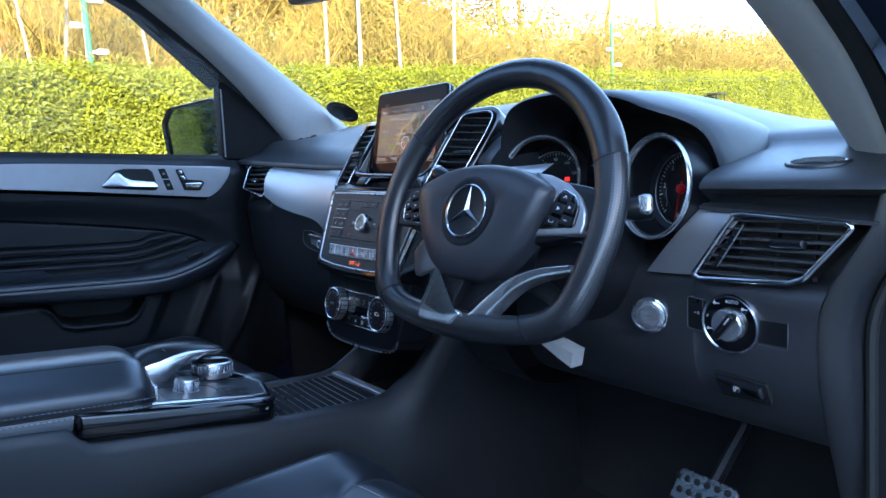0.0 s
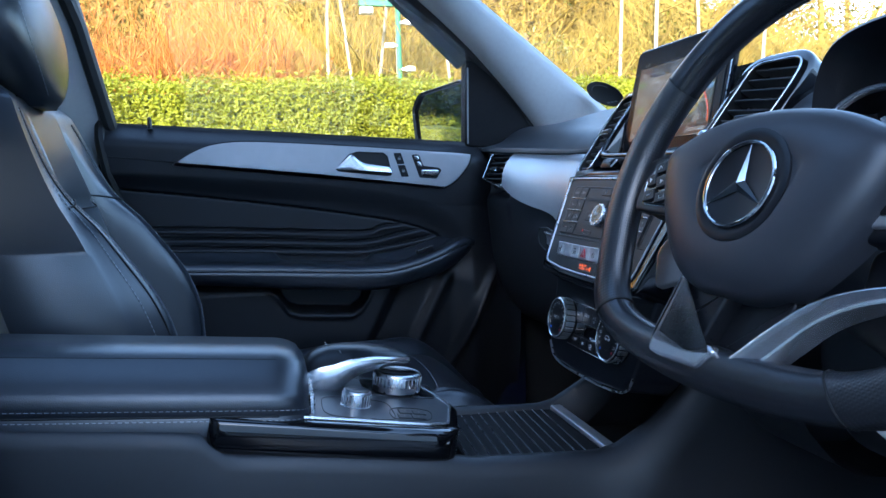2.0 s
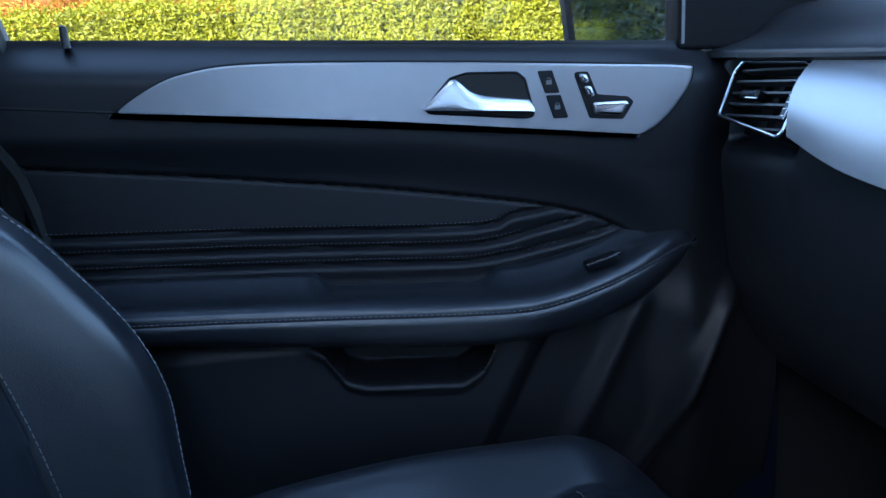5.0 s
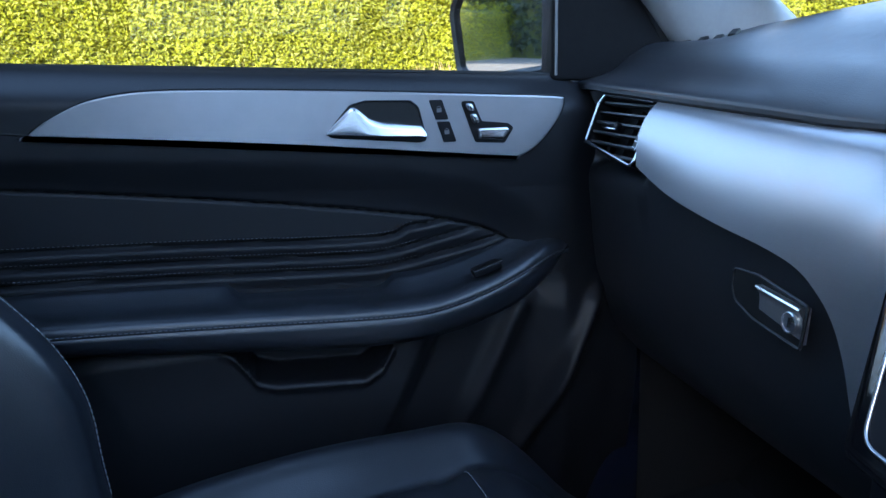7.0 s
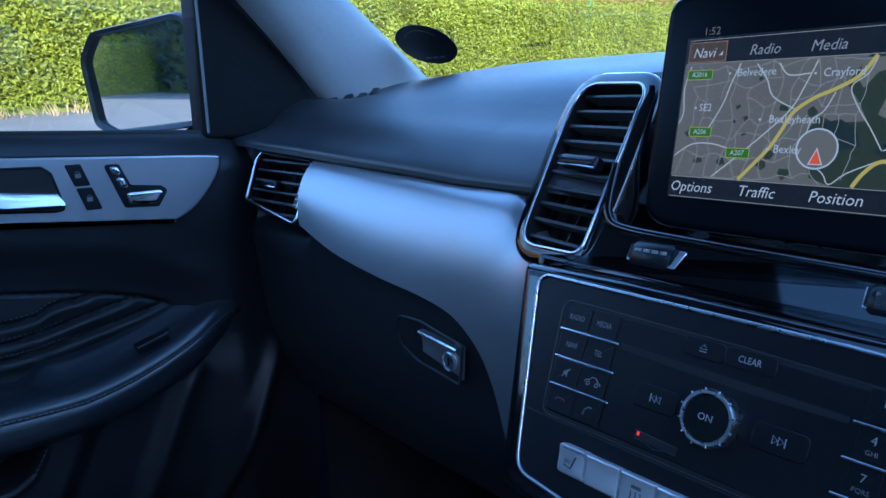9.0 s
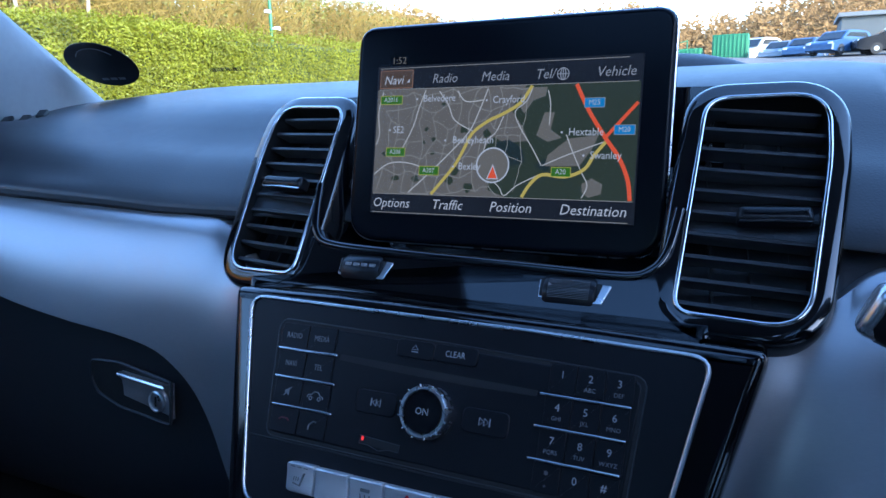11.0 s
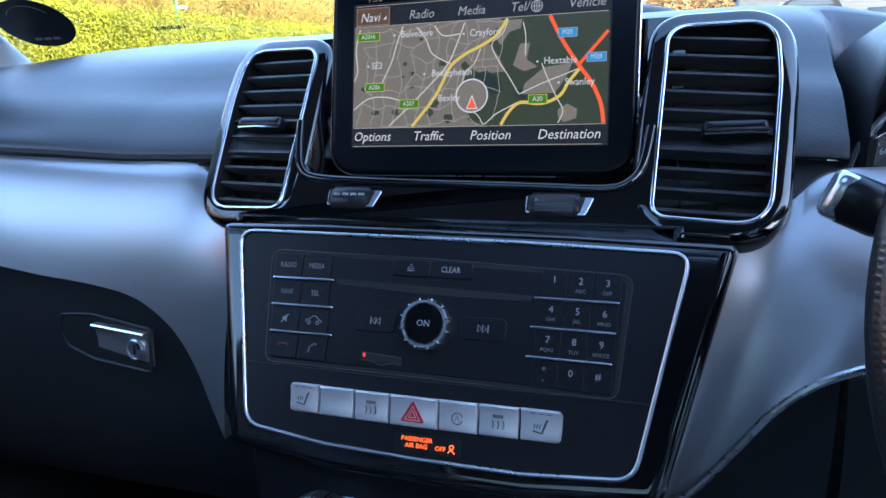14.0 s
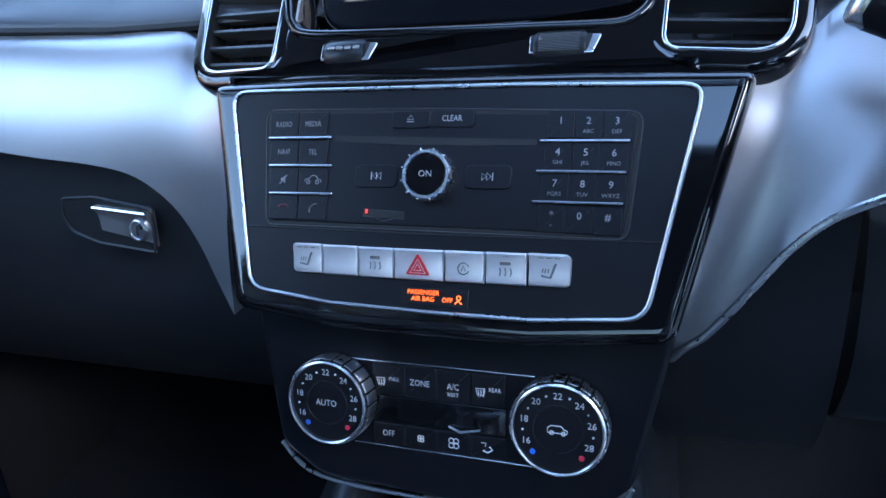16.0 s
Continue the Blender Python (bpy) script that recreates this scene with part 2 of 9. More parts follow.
M_CARPET = mat("black_carpet", (0.008, 0.008, 0.009), 0.95, bump=1.0, bscale=700, var=0.4)
# near-black for joints and marks, and for shade inside recesses and ducts
M_DARK = mat("joint_and_shade_black", (0.003, 0.003, 0.003), 0.6, var=0.1)
M_DOOR = mat("black_door_vinyl", (0.011, 0.0115, 0.014), 0.46, bump=0.25, bscale=1400, spec=0.36)
M_COVER = mat("black_cover_plastic", (0.006, 0.006, 0.007), 0.75, spec=0.2, var=0.1)
M_FRAME = mat("dark_grey_frame", (0.10, 0.105, 0.11), 0.6, bump=0.2, bscale=900, var=0.08)
M_SLAT = mat("vent_slat_black", (0.034, 0.035, 0.039), 0.30, var=0.1)
M_WHITE = mat("print_white", (0.55, 0.55, 0.55), 0.5, var=0.03)
M_PRINT = mat("print_pale_grey", (0.36, 0.36, 0.365), 0.5, var=0.03)
M_GREYPRINT = mat("print_grey", (0.20, 0.20, 0.205), 0.5, var=0.05)
M_STITCH = mat("grey_thread", (0.22, 0.23, 0.25), 0.7, var=0.2, scale=200)
M_PAINT = mat("dark_blue_car_paint", (0.006, 0.009, 0.02), 0.12, coat=1.0, var=0.05)
M_RUBBER = mat("black_rubber", (0.008, 0.008, 0.008), 0.6, bump=0.2, bscale=300)
M_RED = mat("hazard_red", (0.42, 0.008, 0.018), 0.35, var=0.08)
M_BLUE = mat("blue_dot", (0.02, 0.12, 0.6), 0.4, var=0.05)
M_REDDIM = mat("unlit_red_print", (0.10, 0.008, 0.014), 0.5, var=0.05)
M_REDDOT = mat("red_dot", (0.5, 0.02, 0.05), 0.4, var=0.05)
M_AMBER = mat("amber_lit_print", (0.4, 0.06, 0.01), 0.5, emit=(1.0, 0.13, 0.02), power=0.22, var=0.03)
M_REDLIT = mat("red_lit_print", (0.4, 0.02, 0.02), 0.5, emit=(1.0, 0.03, 0.02), power=0.12, var=0.03)


def glass(name, tint):
    """A thin clear pane with a slight mirror gloss."""
    m = bpy.data.materials.new(name)
    m.use_nodes = True
    nd, ln = m.node_tree.nodes, m.node_tree.links
    nd.remove(nd["Principled BSDF"])
    tr, gl, mix = nd.new("ShaderNodeBsdfTransparent"), nd.new("ShaderNodeBsdfGlossy"), nd.new("ShaderNodeMixShader")
    tr.inputs["Color"].default_value = (*tint, 1)
    gl.inputs["Roughness"].default_value = 0.0
    mix.inputs[0].default_value = 0.05
    ln.new(tr.outputs[0], mix.inputs[1]), ln.new(gl.outputs[0], mix.inputs[2])
    ln.new(mix.outputs[0], nd["Material Output"].inputs["Surface"])
    return m


M_GLASS = glass("clear_glass", (0.97, 0.98, 0.97))
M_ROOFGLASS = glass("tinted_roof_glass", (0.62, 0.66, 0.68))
M_DARKGLASS = glass("dark_tinted_glass", (0.20, 0.22, 0.22))
M_MIRROR = mat("mirror_silver", (0.8, 0.81, 0.82), 0.02, metal=1.0, var=0.01, rvar=0.0)

# ---- outside: ground, hedge, trees, car park ----
def ground_z(x, y):
    """A yard that is level under the car and rises gently to the hedge and ahead."""
    d = max(0.0, -x - 1.6) * 0.088
    d = min(d, 1.9)
    k = step(-12.0, -3.0, x)
    e = min(max(0.0, y - 5.0) * (0.014 * (1 - k) + 0.075 * k), 3.6)
    return d + e


g = Geo()
xs = [-600, -250, -120, -70] + [-46 + 1.5 * k for k in range(44)] + [25, 40, 70, 150, 350, 600]
ys = [-600, -250, -100, -50, -30] + [-20 + 2 * k for k in range(46)] + [80, 110, 160, 300, 600]
g.grid([[(x, y, ground_z(x, y) + 0.012 * noise.noise((x * 0.5, y * 0.5, 0))) for y in ys] for x in xs])
M_GROUND = mat("pale_worn_tarmac", (0.12, 0.112, 0.10), 0.9, var=0.3, scale=0.7, bump=0.8, bscale=40)
part("ground", g, M_GROUND)
tagged(bpy.data.objects["ground"], "pale worn tarmac yard rising to a hedge", "ground", kind="structure")

HEDGE_X = -13.6
M_LEAF = mat("laurel_leaf", (0.205, 0.222, 0.008), 0.55, var=0.5, scale=1.3)


def thin(m, color, amount):
    """Lets part of the light through a leaf."""
    nd, ln = m.node_tree.nodes, m.node_tree.links
    tl, mx = nd.new("ShaderNodeBsdfTranslucent"), nd.new("ShaderNodeMixShader")
    tl.inputs["Color"].default_value = (*color, 1)
    mx.inputs[0].default_value = amount
    ln.new(nd["Principled BSDF"].outputs[0], mx.inputs[1]), ln.new(tl.outputs[0], mx.inputs[2])
    ln.new(mx.outputs[0], nd["Material Output"].inputs["Surface"])


thin(M_LEAF, (0.29, 0.27, 0.008), 0.4)
# leaf green darkened to stand for the shade inside a hedge
M_CORESHADE = mat("hedge_core_shade", (0.075, 0.086, 0.008), 0.9, var=0.5, scale=8)
rng = random.Random(5)


def leaf_quads(n, place, size, flat=0.6):
    """Many small folded leaves as one mesh: place() gives a point and a rough outward direction."""
    v = np.zeros((n * 4, 3))
    f = []
    for i in range(n):
        p, out = place()
        d = Vector((rng.gauss(0, 1), rng.gauss(0, 1), rng.gauss(0, 0.8))).normalized()
        nrm = (out * flat + Vector((rng.gauss(0, 1), rng.gauss(0, 1), rng.gauss(0.4, 1))) * (1 - flat)).normalized()
        d = (d - nrm * d.dot(nrm)).normalized()
        s = d.cross(nrm)
        L = size * rng.uniform(0.6, 1.25)
        w = L * 0.24
        v[i * 4] = p
        v[i * 4 + 1] = p + d * (L * 0.5) + s * w + nrm * (0.1 * L)
        v[i * 4 + 2] = p + d * L
        v[i * 4 + 3] = p + d * (L * 0.5) - s * w + nrm * (0.1 * L)
        k = i * 4
        f += [(k, k + 1, k + 2), (k, k + 2, k + 3)]
    return v, f


def raw(name, v, f, material, parent=None, kind="", label=""):
    me = bpy.data.meshes.new(name)
    me.from_pydata([tuple(p) for p in v], [], f)
    me.materials.append(material)
    ob = new(name, me)
    if parent is not None:
        ob.parent = parent
        ob.matrix_parent_inverse = Matrix.Translation(parent.location).inverted()
    return tagged(ob, label, kind=kind)


def hedge_top(y):
    return 2.05 + 0.10 * noise.noise((y * 0.35, 3, 0)) + 0.05 * noise.noise((y * 1.3, 7, 0))


hedge = thing("hedge", (HEDGE_X, 8, ground_z(HEDGE_X, 8)), "clipped green laurel hedge in sunlight along the yard", "hedge")
# sheet behind the leaves, coloured as the shade between them
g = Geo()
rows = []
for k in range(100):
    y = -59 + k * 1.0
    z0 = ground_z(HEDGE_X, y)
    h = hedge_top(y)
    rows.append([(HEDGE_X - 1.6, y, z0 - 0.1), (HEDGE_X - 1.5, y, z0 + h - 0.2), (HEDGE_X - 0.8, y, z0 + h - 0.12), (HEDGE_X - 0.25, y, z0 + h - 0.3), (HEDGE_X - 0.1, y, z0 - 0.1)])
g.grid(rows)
part("backing_sheet", g, M_CORESHADE, hedge)


def hedge_place():
    u = rng.random()
    y = rng.choices((rng.uniform(-18, 16), rng.uniform(16, 38), rng.uniform(-55, -18)), (0.72, 0.17, 0.11))[0]
    z0, h = ground_z(HEDGE_X, y), hedge_top(y)
    lump = 0.14 * noise.noise((y * 1.2, u * 3.5, 1)) + 0.08 * noise.noise((y * 3.2, u * 9, 4))
    if u < 0.8:
        z = z0 + 0.12 + (h - 0.15) * rng.random() ** 0.9
        return Vector((HEDGE_X + lump + rng.uniform(-0.12, 0.08), y, z)), Vector((1, 0, 0.45))
    x = HEDGE_X - rng.random() * 1.2
    return Vector((x, y, z0 + h + lump + rng.uniform(-0.08, 0.12) + (0.25 * rng.random() if rng.random() < 0.12 else 0))), Vector((0.4, 0, 1))


v, f = leaf_quads(165000, hedge_place, 0.095, 0.5)
raw("leaves", v, f, M_LEAF, hedge, "stuff")

# dark conifer hedge across the yard behind the car
M_CONIFER = mat("dark_conifer", (0.02, 0.035, 0.012), 0.6, var=0.4, scale=1.0)
ch = thing("conifer_hedge", (-14, -27, ground_z(-14, -27)), "tall dark conifer hedge behind the car", "hedge")
# the same shade-coloured sheet backs the conifer foliage
g = Geo()
g.grid([[(x, -28.6, ground_z(x, -28) - 0.1), (x, -28.4, ground_z(x, -28) + 4.6 + 1.6 * noise.noise((x * 0.4, 1, 1))), (x, -27.2, ground_z(x, -28) + 4.5 + 1.6 * noise.noise((x * 0.4, 1, 1))), (x, -27.0, ground_z(x, -28) - 0.1)] for x in [-34 + 1.0 * k for k in range(32)]])
part("backing_sheet", g, M_CORESHADE, ch)


def conifer_place():
    x = rng.uniform(-34, -3)
    return Vector((x, -26.9 + 0.25 * noise.noise((x, 3, 3)) + rng.uniform(-0.2, 0.15), ground_z(x, -27) + 0.1 + (5.2 + 1.7 * noise.noise((x * 0.4, 1, 1))) * rng.random())), Vector((0, 1, 0.3))


v, f = leaf_quads(20000, conifer_place, 0.28, 0.4)
raw("foliage", v, f, M_CONIFER, ch, "stuff")

# weeds and dead grass at the foot of the hedge
M_STRAW = mat("dead_grass", (0.22, 0.15, 0.065), 0.8, var=0.4, scale=3)
verge = thing("verge_grass", (HEDGE_X + 0.4, 0, ground_z(HEDGE_X, 0)), "straw-coloured dead grass at the foot of the hedge", "grass", kind="stuff")
v, f = [], []
for i in range(9000):
    y = rng.uniform(-16, 30)
    if noise.noise((y * 0.6, 11, 2)) < -0.05 and rng.random() < 0.8:
        continue
    x = HEDGE_X + rng.uniform(0.0, 0.55)
    z = ground_z(x, y)
    h = rng.uniform(0.06, 0.3) * (0.6 + max(0, noise.noise((y * 0.9, 5, 5))) * 1.8)
    a, b = rng.uniform(-0.1, 0.12), rng.uniform(-0.1, 0.1)
    k = len(v)
    v += [(x, y - 0.012, z), (x, y + 0.012, z), (x + a, y + b, z + h)]
    f.append((k, k + 1, k + 2))
raw("grass_blades", v, f, M_STRAW, verge, "stuff")

# trees and bushes behind the hedge
M_BARK = mat("brown_bark", (0.16, 0.11, 0.07), 0.9, var=0.4, scale=4, bump=0.8, bscale=30)
M_BIRCH = mat("pale_birch_bark", (0.27, 0.235, 0.175), 0.8, var=0.25, scale=5, bump=0.4, bscale=20)
M_TWIG = mat("tan_twigs", (0.195, 0.132, 0.020), 0.9, var=0.35, scale=1.0)
M_ORANGE = mat("orange_willow_stems", (0.30, 0.098, 0.008), 0.75, var=0.4, scale=0.8)
M_IVY = mat("dull_green_leaves", (0.13, 0.125, 0.014), 0.5, var=0.5, scale=0.8)
M_DRY = mat("brown_leaves", (0.17, 0.105, 0.020), 0.8, var=0.45, scale=0.8)


def stick(v, f, a, b, r0, r1, n=4):
    """A tapered limb from a to b."""
    a, b = Vector(a), Vector(b)
    t = (b - a).normalized()
    s = t.cross(Vector((0.3, 0.5, 0.81))).normalized()
    o = s.cross(t)
    k = len(v)
    for p, r in ((a, r0), (b, r1)):
        for j in range(n):
            c = 2 * math.pi * j / n
            v.append(tuple(p + s * (r * math.cos(c)) + o * (r * math.sin(c))))
    for j in range(n):
        f.append((k + j, k + (j + 1) % n, k + n + (j + 1) % n, k + n + j))


def grow(v, f, tw, a, d, length, r, depth, up=0.15, spread=0.5, kids=3):
    """A limb that bends and forks; the last forks go into tw as twigs."""
    p, d = Vector(a), Vector(d).normalized()
    seg = 3 if depth > 1 else 2
    for k in range(seg):
        q = p + d * (length / seg)
        r2 = r * (1 - 0.45 * (k + 1) / seg)
        stick(v, f, p, q, r * (1 - 0.45 * k / seg), r2, 5 if r > 0.05 else 3)
        if depth > 0 and k > 0:
            for c in range(kids):
                e = (d + Vector((rng.gauss(0, spread), rng.gauss(0, spread), rng.gauss(up, spread * 0.6)))).normalized()
                grow(v, f, tw, q, e, length * rng.uniform(0.45, 0.7), r2 * 0.6, depth - 1, up, spread, kids)
        if depth == 0:
            tw.append((q, d))
        d = (d + Vector((rng.gauss(0, 0.16), rng.gauss(0, 0.16), rng.gauss(up * 0.4, 0.1)))).normalized()
        p = q


def bare_tree(x, y, h, r, bark, twig, label, leaves=None, nleaf=0, depth=3, spread=0.5, lean=(0, 0), bole=0.35):
    z = ground_z(x, y)
    t = thing("tree", (x, y, z), label, "tree", "trees behind the hedge")
    v, f, tw = [], [], []
    k0 = Vector((x, y, z - 0.2))
    for q in (0.34, 0.67, 1.0):                   # the bole, slightly crooked
        k1 = Vector((x + lean[0] * bole * q + rng.gauss(0, 0.03) * h * 0.1, y + lean[1] * bole * q + rng.gauss(0, 0.03) * h * 0.1, z + h * bole * q))
        stick(v, f, k0, k1, r * (1.3 - 0.45 * q), r * (1.15 - 0.45 * q), 8)
        k0 = k1
    cv, cf = [], []
    top = k0
    grow(cv, cf, tw, top, (lean[0] / h, lean[1] / h, 1), h * (0.77 - bole), r * 0.7, depth, 0.2, spread)
    for k in range(3):
        b = Vector((x, y, z + h * bole * rng.uniform(0.45, 0.97)))
        grow(cv, cf, tw, b, (rng.gauss(0, 1), rng.gauss(0, 1), 0.8), h * 0.25, r * 0.4, max(1, depth - 1), 0.2, spread)
    raw("trunk", v, f, bark, t)
    raw("crown", cv, cf, twig, t)
    if leaves:
        lv, lf = leaf_quads(nleaf, lambda: (lambda q: (q[0] + Vector((rng.gauss(0, .25), rng.gauss(0, .25), rng.gauss(0, .25))), Vector((1, -0.3, 0.5))))(rng.choice(tw)), 0.16, 0.3)
        raw("leaves", lv, lf, leaves, t, "stuff")
    return t


def stem_bush(x, y, h, n, stem, label, lean=0.5):
    z = ground_z(x, y)
    t = thing("bush", (x, y, z), label, "bush", "bare bushes behind the hedge")
    v, f = [], []
    for k in range(n):
        a = rng.uniform(0, 2 * math.pi)
        d = Vector((math.cos(a) * lean * rng.random(), math.sin(a) * lean * rng.random(), 1)).normalized()
        p = Vector((x + rng.gauss(0, 0.45), y + rng.gauss(0, 0.7), z))
        L = h * rng.uniform(0.55, 1.1)
        r = rng.uniform(0.010, 0.026)
        for s in range(4):
            q = p + d * (L / 4)
            stick(v, f, p, q, r * (1 - s * 0.2), r * (0.8 - s * 0.2), 3)
            if s > 0:
                for c in range(2):
                    e = (d + Vector((rng.gauss(0, .45), rng.gauss(0, .45), rng.gauss(.1, .3)))).normalized()
                    stick(v, f, q, q + e * L * rng.uniform(0.12, 0.3), r * 0.5, 0.004, 3)
            d = (d + Vector((rng.gauss(0, 0.12) + d.x * 0.1, rng.gauss(0, 0.12) + d.y * 0.1, 0))).normalized()
            p = q
    raw("stems", v, f, stem, t)
    return t


# bushes of orange and tan stems in a belt behind the hedge
for k in range(13):
    y = -15 + k * 1.75 + rng.uniform(-0.5, 0.5)
    x = HEDGE_X - 3.2 - rng.random() * 2.2
    orange = y < 0.2
    stem_bush(x, y, rng.uniform(3.0, 4.6), 110, M_ORANGE if orange else M_TWIG, "orange-stemmed coppiced willow bush without leaves" if orange else "tan bare bush behind the hedge", 0.9)
for k in range(9):
    y = 9 + k * 3.2 + rng.uniform(-1, 1)
    stem_bush(HEDGE_X - 3.5 - rng.random() * 3, y, rng.uniform(2.6, 4.2), 90, M_TWIG, "tan bare bush behind the hedge", 0.9)
for x, y, h, r in [(-15.9, 1.15, 9, 0.09), (-15.7, 1.95, 9, 0.085), (-16.1, 2.30, 9.5, 0.095), (-15.8, 2.85, 8.5, 0.08), (-16.0, 4.2, 9, 0.09), (-16.2, 8.7, 11, 0.11), (-16.0, 9.6, 11, 0.12), (-16.2, 11.2, 10, 0.11), (-16.4, 13.0, 11, 0.11)]:
    bare_tree(x, y, h, r * 0.45, M_BIRCH, M_TWIG, "pale-barked birch tree without leaves", bole=0.6, depth=2, spread=0.4, lean=(rng.gauss(0, .5), rng.gauss(0, .6)))
for x, y, h, lf, mt in [(-24, -6.5, 12, 5200, M_IVY), (-25, -1.5, 13, 3000, M_IVY), (-23, -11, 11, 3000, M_DRY), (-26, 6, 13, 2600, M_DRY), (-25, 9.5, 13, 4200, M_IVY), (-24, 13.5, 12, 2600, M_DRY), (-27, 18, 13, 2600, M_DRY), (-24, 22, 11, 2200, M_DRY), (-25, -17, 12, 2600, M_IVY), (-28, 27, 12, 2600, M_DRY), (-27, 33, 12, 2600, M_IVY), (-28, 39, 13, 2600, M_IVY)]:
    bare_tree(x, y, h, 0.2, M_BARK, M_TWIG, "ivy-covered tree in winter" if mt is M_IVY else "tree with a few brown winter leaves", mt, lf, depth=3, spread=0.55)

# far wood along the skyline: a belt of many small clumps
M_WOOD = mat("far_winter_wood", (0.235, 0.145, 0.062), 1.0, spec=0.05, var=0.5, scale=0.25)
wood = thing("far_wood", (0, 130, ground_z(0, 130)), "brown winter wood along the skyline", "wood", kind="stuff")


def wood_place():
    a = rng.uniform(-75, 55)
    R = rng.uniform(95, 140)
    x, y = R * math.sin(radians(a)), R * math.cos(radians(a))
    h = 9 + 4 * noise.noise((a * 0.12, 0, 0)) + 2.5 * noise.noise((a * 0.7, 2, 0))
    return Vector((x, y, ground_z(x, y) + h * rng.random() ** 0.7)), Vector((0, -1, 0.3))


v, f = leaf_quads(150000, wood_place, 0.7, 0.85)
raw("clumps", v, f, M_WOOD, wood, "stuff")
g = Geo()
rows = []
for k in range(521):
    a = -75 + 0.25 * k
    h = 8.4 + 4 * noise.noise((a * 0.12, 0, 0)) + 2.5 * noise.noise((a * 0.7, 2, 0)) + 1.2 * noise.noise((a * 3.1, 5, 0))
    rows.append([(R * math.sin(radians(a)), R * math.cos(radians(a)), ground_z(R * math.sin(radians(a)), R * math.cos(radians(a))) + h * q) for R, q in ((139, -0.2), (140, 0.6), (141, 1.0), (143, 0.7), (144, -0.2))])
g.grid(rows)
part("thicket", g, M_WOOD, wood)

# unseen plain wall added behind the open driver's side: blocks sun, bounces skylight
g = Geo()
g.box((9.2, -4.0, 2.8), (0.3, 34, 5.6), None, 0.02)
M_SHADEWALL = mat("white_bounce_wall", (0.76, 0.78, 0.81), 0.9, var=0.12, scale=1.0, bump=0.5, bscale=60)
tagged(part("shade_wall", g, M_SHADEWALL), "unseen plain pale wall added to shade the car and bounce skylight", "wall", kind="structure")

# twiggy undergrowth behind the hedge: dense thin stems
def thicket(name, label, m, n, x0, x1, y0, y1, hmax, seed):
    q = random.Random(seed)
    t = thing(name, ((x0 + x1) / 2, (y0 + y1) / 2, ground_z(x0, (y0 + y1) / 2)), label, "undergrowth", kind="stuff")
    v, f = [], []
    for i in range(n):
        x, y = q.uniform(x0, x1), q.uniform(y0, y1)
        hh = hmax * (0.62 + 0.55 * noise.noise((y * 0.33, x * 0.2, seed)) + 0.18 * noise.noise((y * 1.1, 5, seed)))
        z = ground_z(x, y) + max(0.3, hh) * q.random() ** 0.75
        L = q.uniform(0.5, 1.3)
        d = Vector((q.gauss(0, 0.35), q.gauss(0, 0.5), q.uniform(0.2, 1))).normalized()
        s = d.cross(Vector((1, 0.2, 0.1))).normalized() * q.uniform(0.008, 0.02)
        p = Vector((x, y, z))
        k = len(v)
        b = d * L * 0.5 + Vector((0, q.gauss(0, 0.08), q.gauss(0.03, 0.05)))
        v += [p - s, p + s, p + b + s * 0.7, p + b - s * 0.7, p + d * L + Vector((0, q.gauss(0, 0.12), q.gauss(0.05, 0.1)))]
        f += [(k, k + 1, k + 2, k + 3), (k + 3, k + 2, k + 4)]
    raw("twigs", v, f, m, t, "stuff")


thicket("undergrowth", "orange coppiced stems standing thick behind the hedge", M_ORANGE, 30000, -20, -16.5, -16, 1.5, 5.0, 3)
thicket("undergrowth", "tan winter scrub standing thick behind the hedge", M_TWIG, 40000, -22, -16.5, 0.5, 40, 4.6, 4)
thicket("undergrowth", "tan winter scrub standing thick behind the hedge", M_TWIG, 14000, -21, -16.5, -60, -16, 4.4, 8)
thicket("undergrowth", "brown winter wood behind the scrub", M_TWIG, 60000, -30, -24, -60, 50, 10.0, 6)
v, f = leaf_quads(16000, lambda: (lambda x, y: (Vector((x, y, ground_z(x, y) + rng.random() * (3.6 + 2.2 * noise.noise((y * 0.3, 8, 1))))), Vector((1, 0, 0.4))))(rng.uniform(-21, -17), rng.uniform(4, 38)), 0.20, 0.3)
iv = thing("ivy_scrub", (-19, 20, ground_z(-19, 20)), "dull green ivy and bramble behind the hedge", "undergrowth", kind="stuff")
raw("leaves", v, f, M_IVY, iv, "stuff")

# brown leaf masses of the wood behind the scrub
def mass_place():
    y = rng.uniform(-40, 55)
    x = rng.uniform(-31, -23)
    h = 4.8 + 6.2 * step(32, 14, y) + 3.4 * noise.noise((y * 0.16, 1, 0)) + 1.6 * noise.noise((y * 0.7, 2, 0))
    return Vector((x, y, ground_z(x, y) + h * rng.random() ** 0.8)), Vector((1, 0, 0.3))


lw = thing("woodland", (-27, 5, ground_z(-27, 5)), "brown winter woodland with a few dry leaves", "wood", kind="stuff")
v, f = leaf_quads(110000, mass_place, 0.25, 0.3)
raw("leaves", v, f, M_DRY, lw, "stuff")
# bank that closes gaps behind the leaves, with thicket shade in its colour
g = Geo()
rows = []
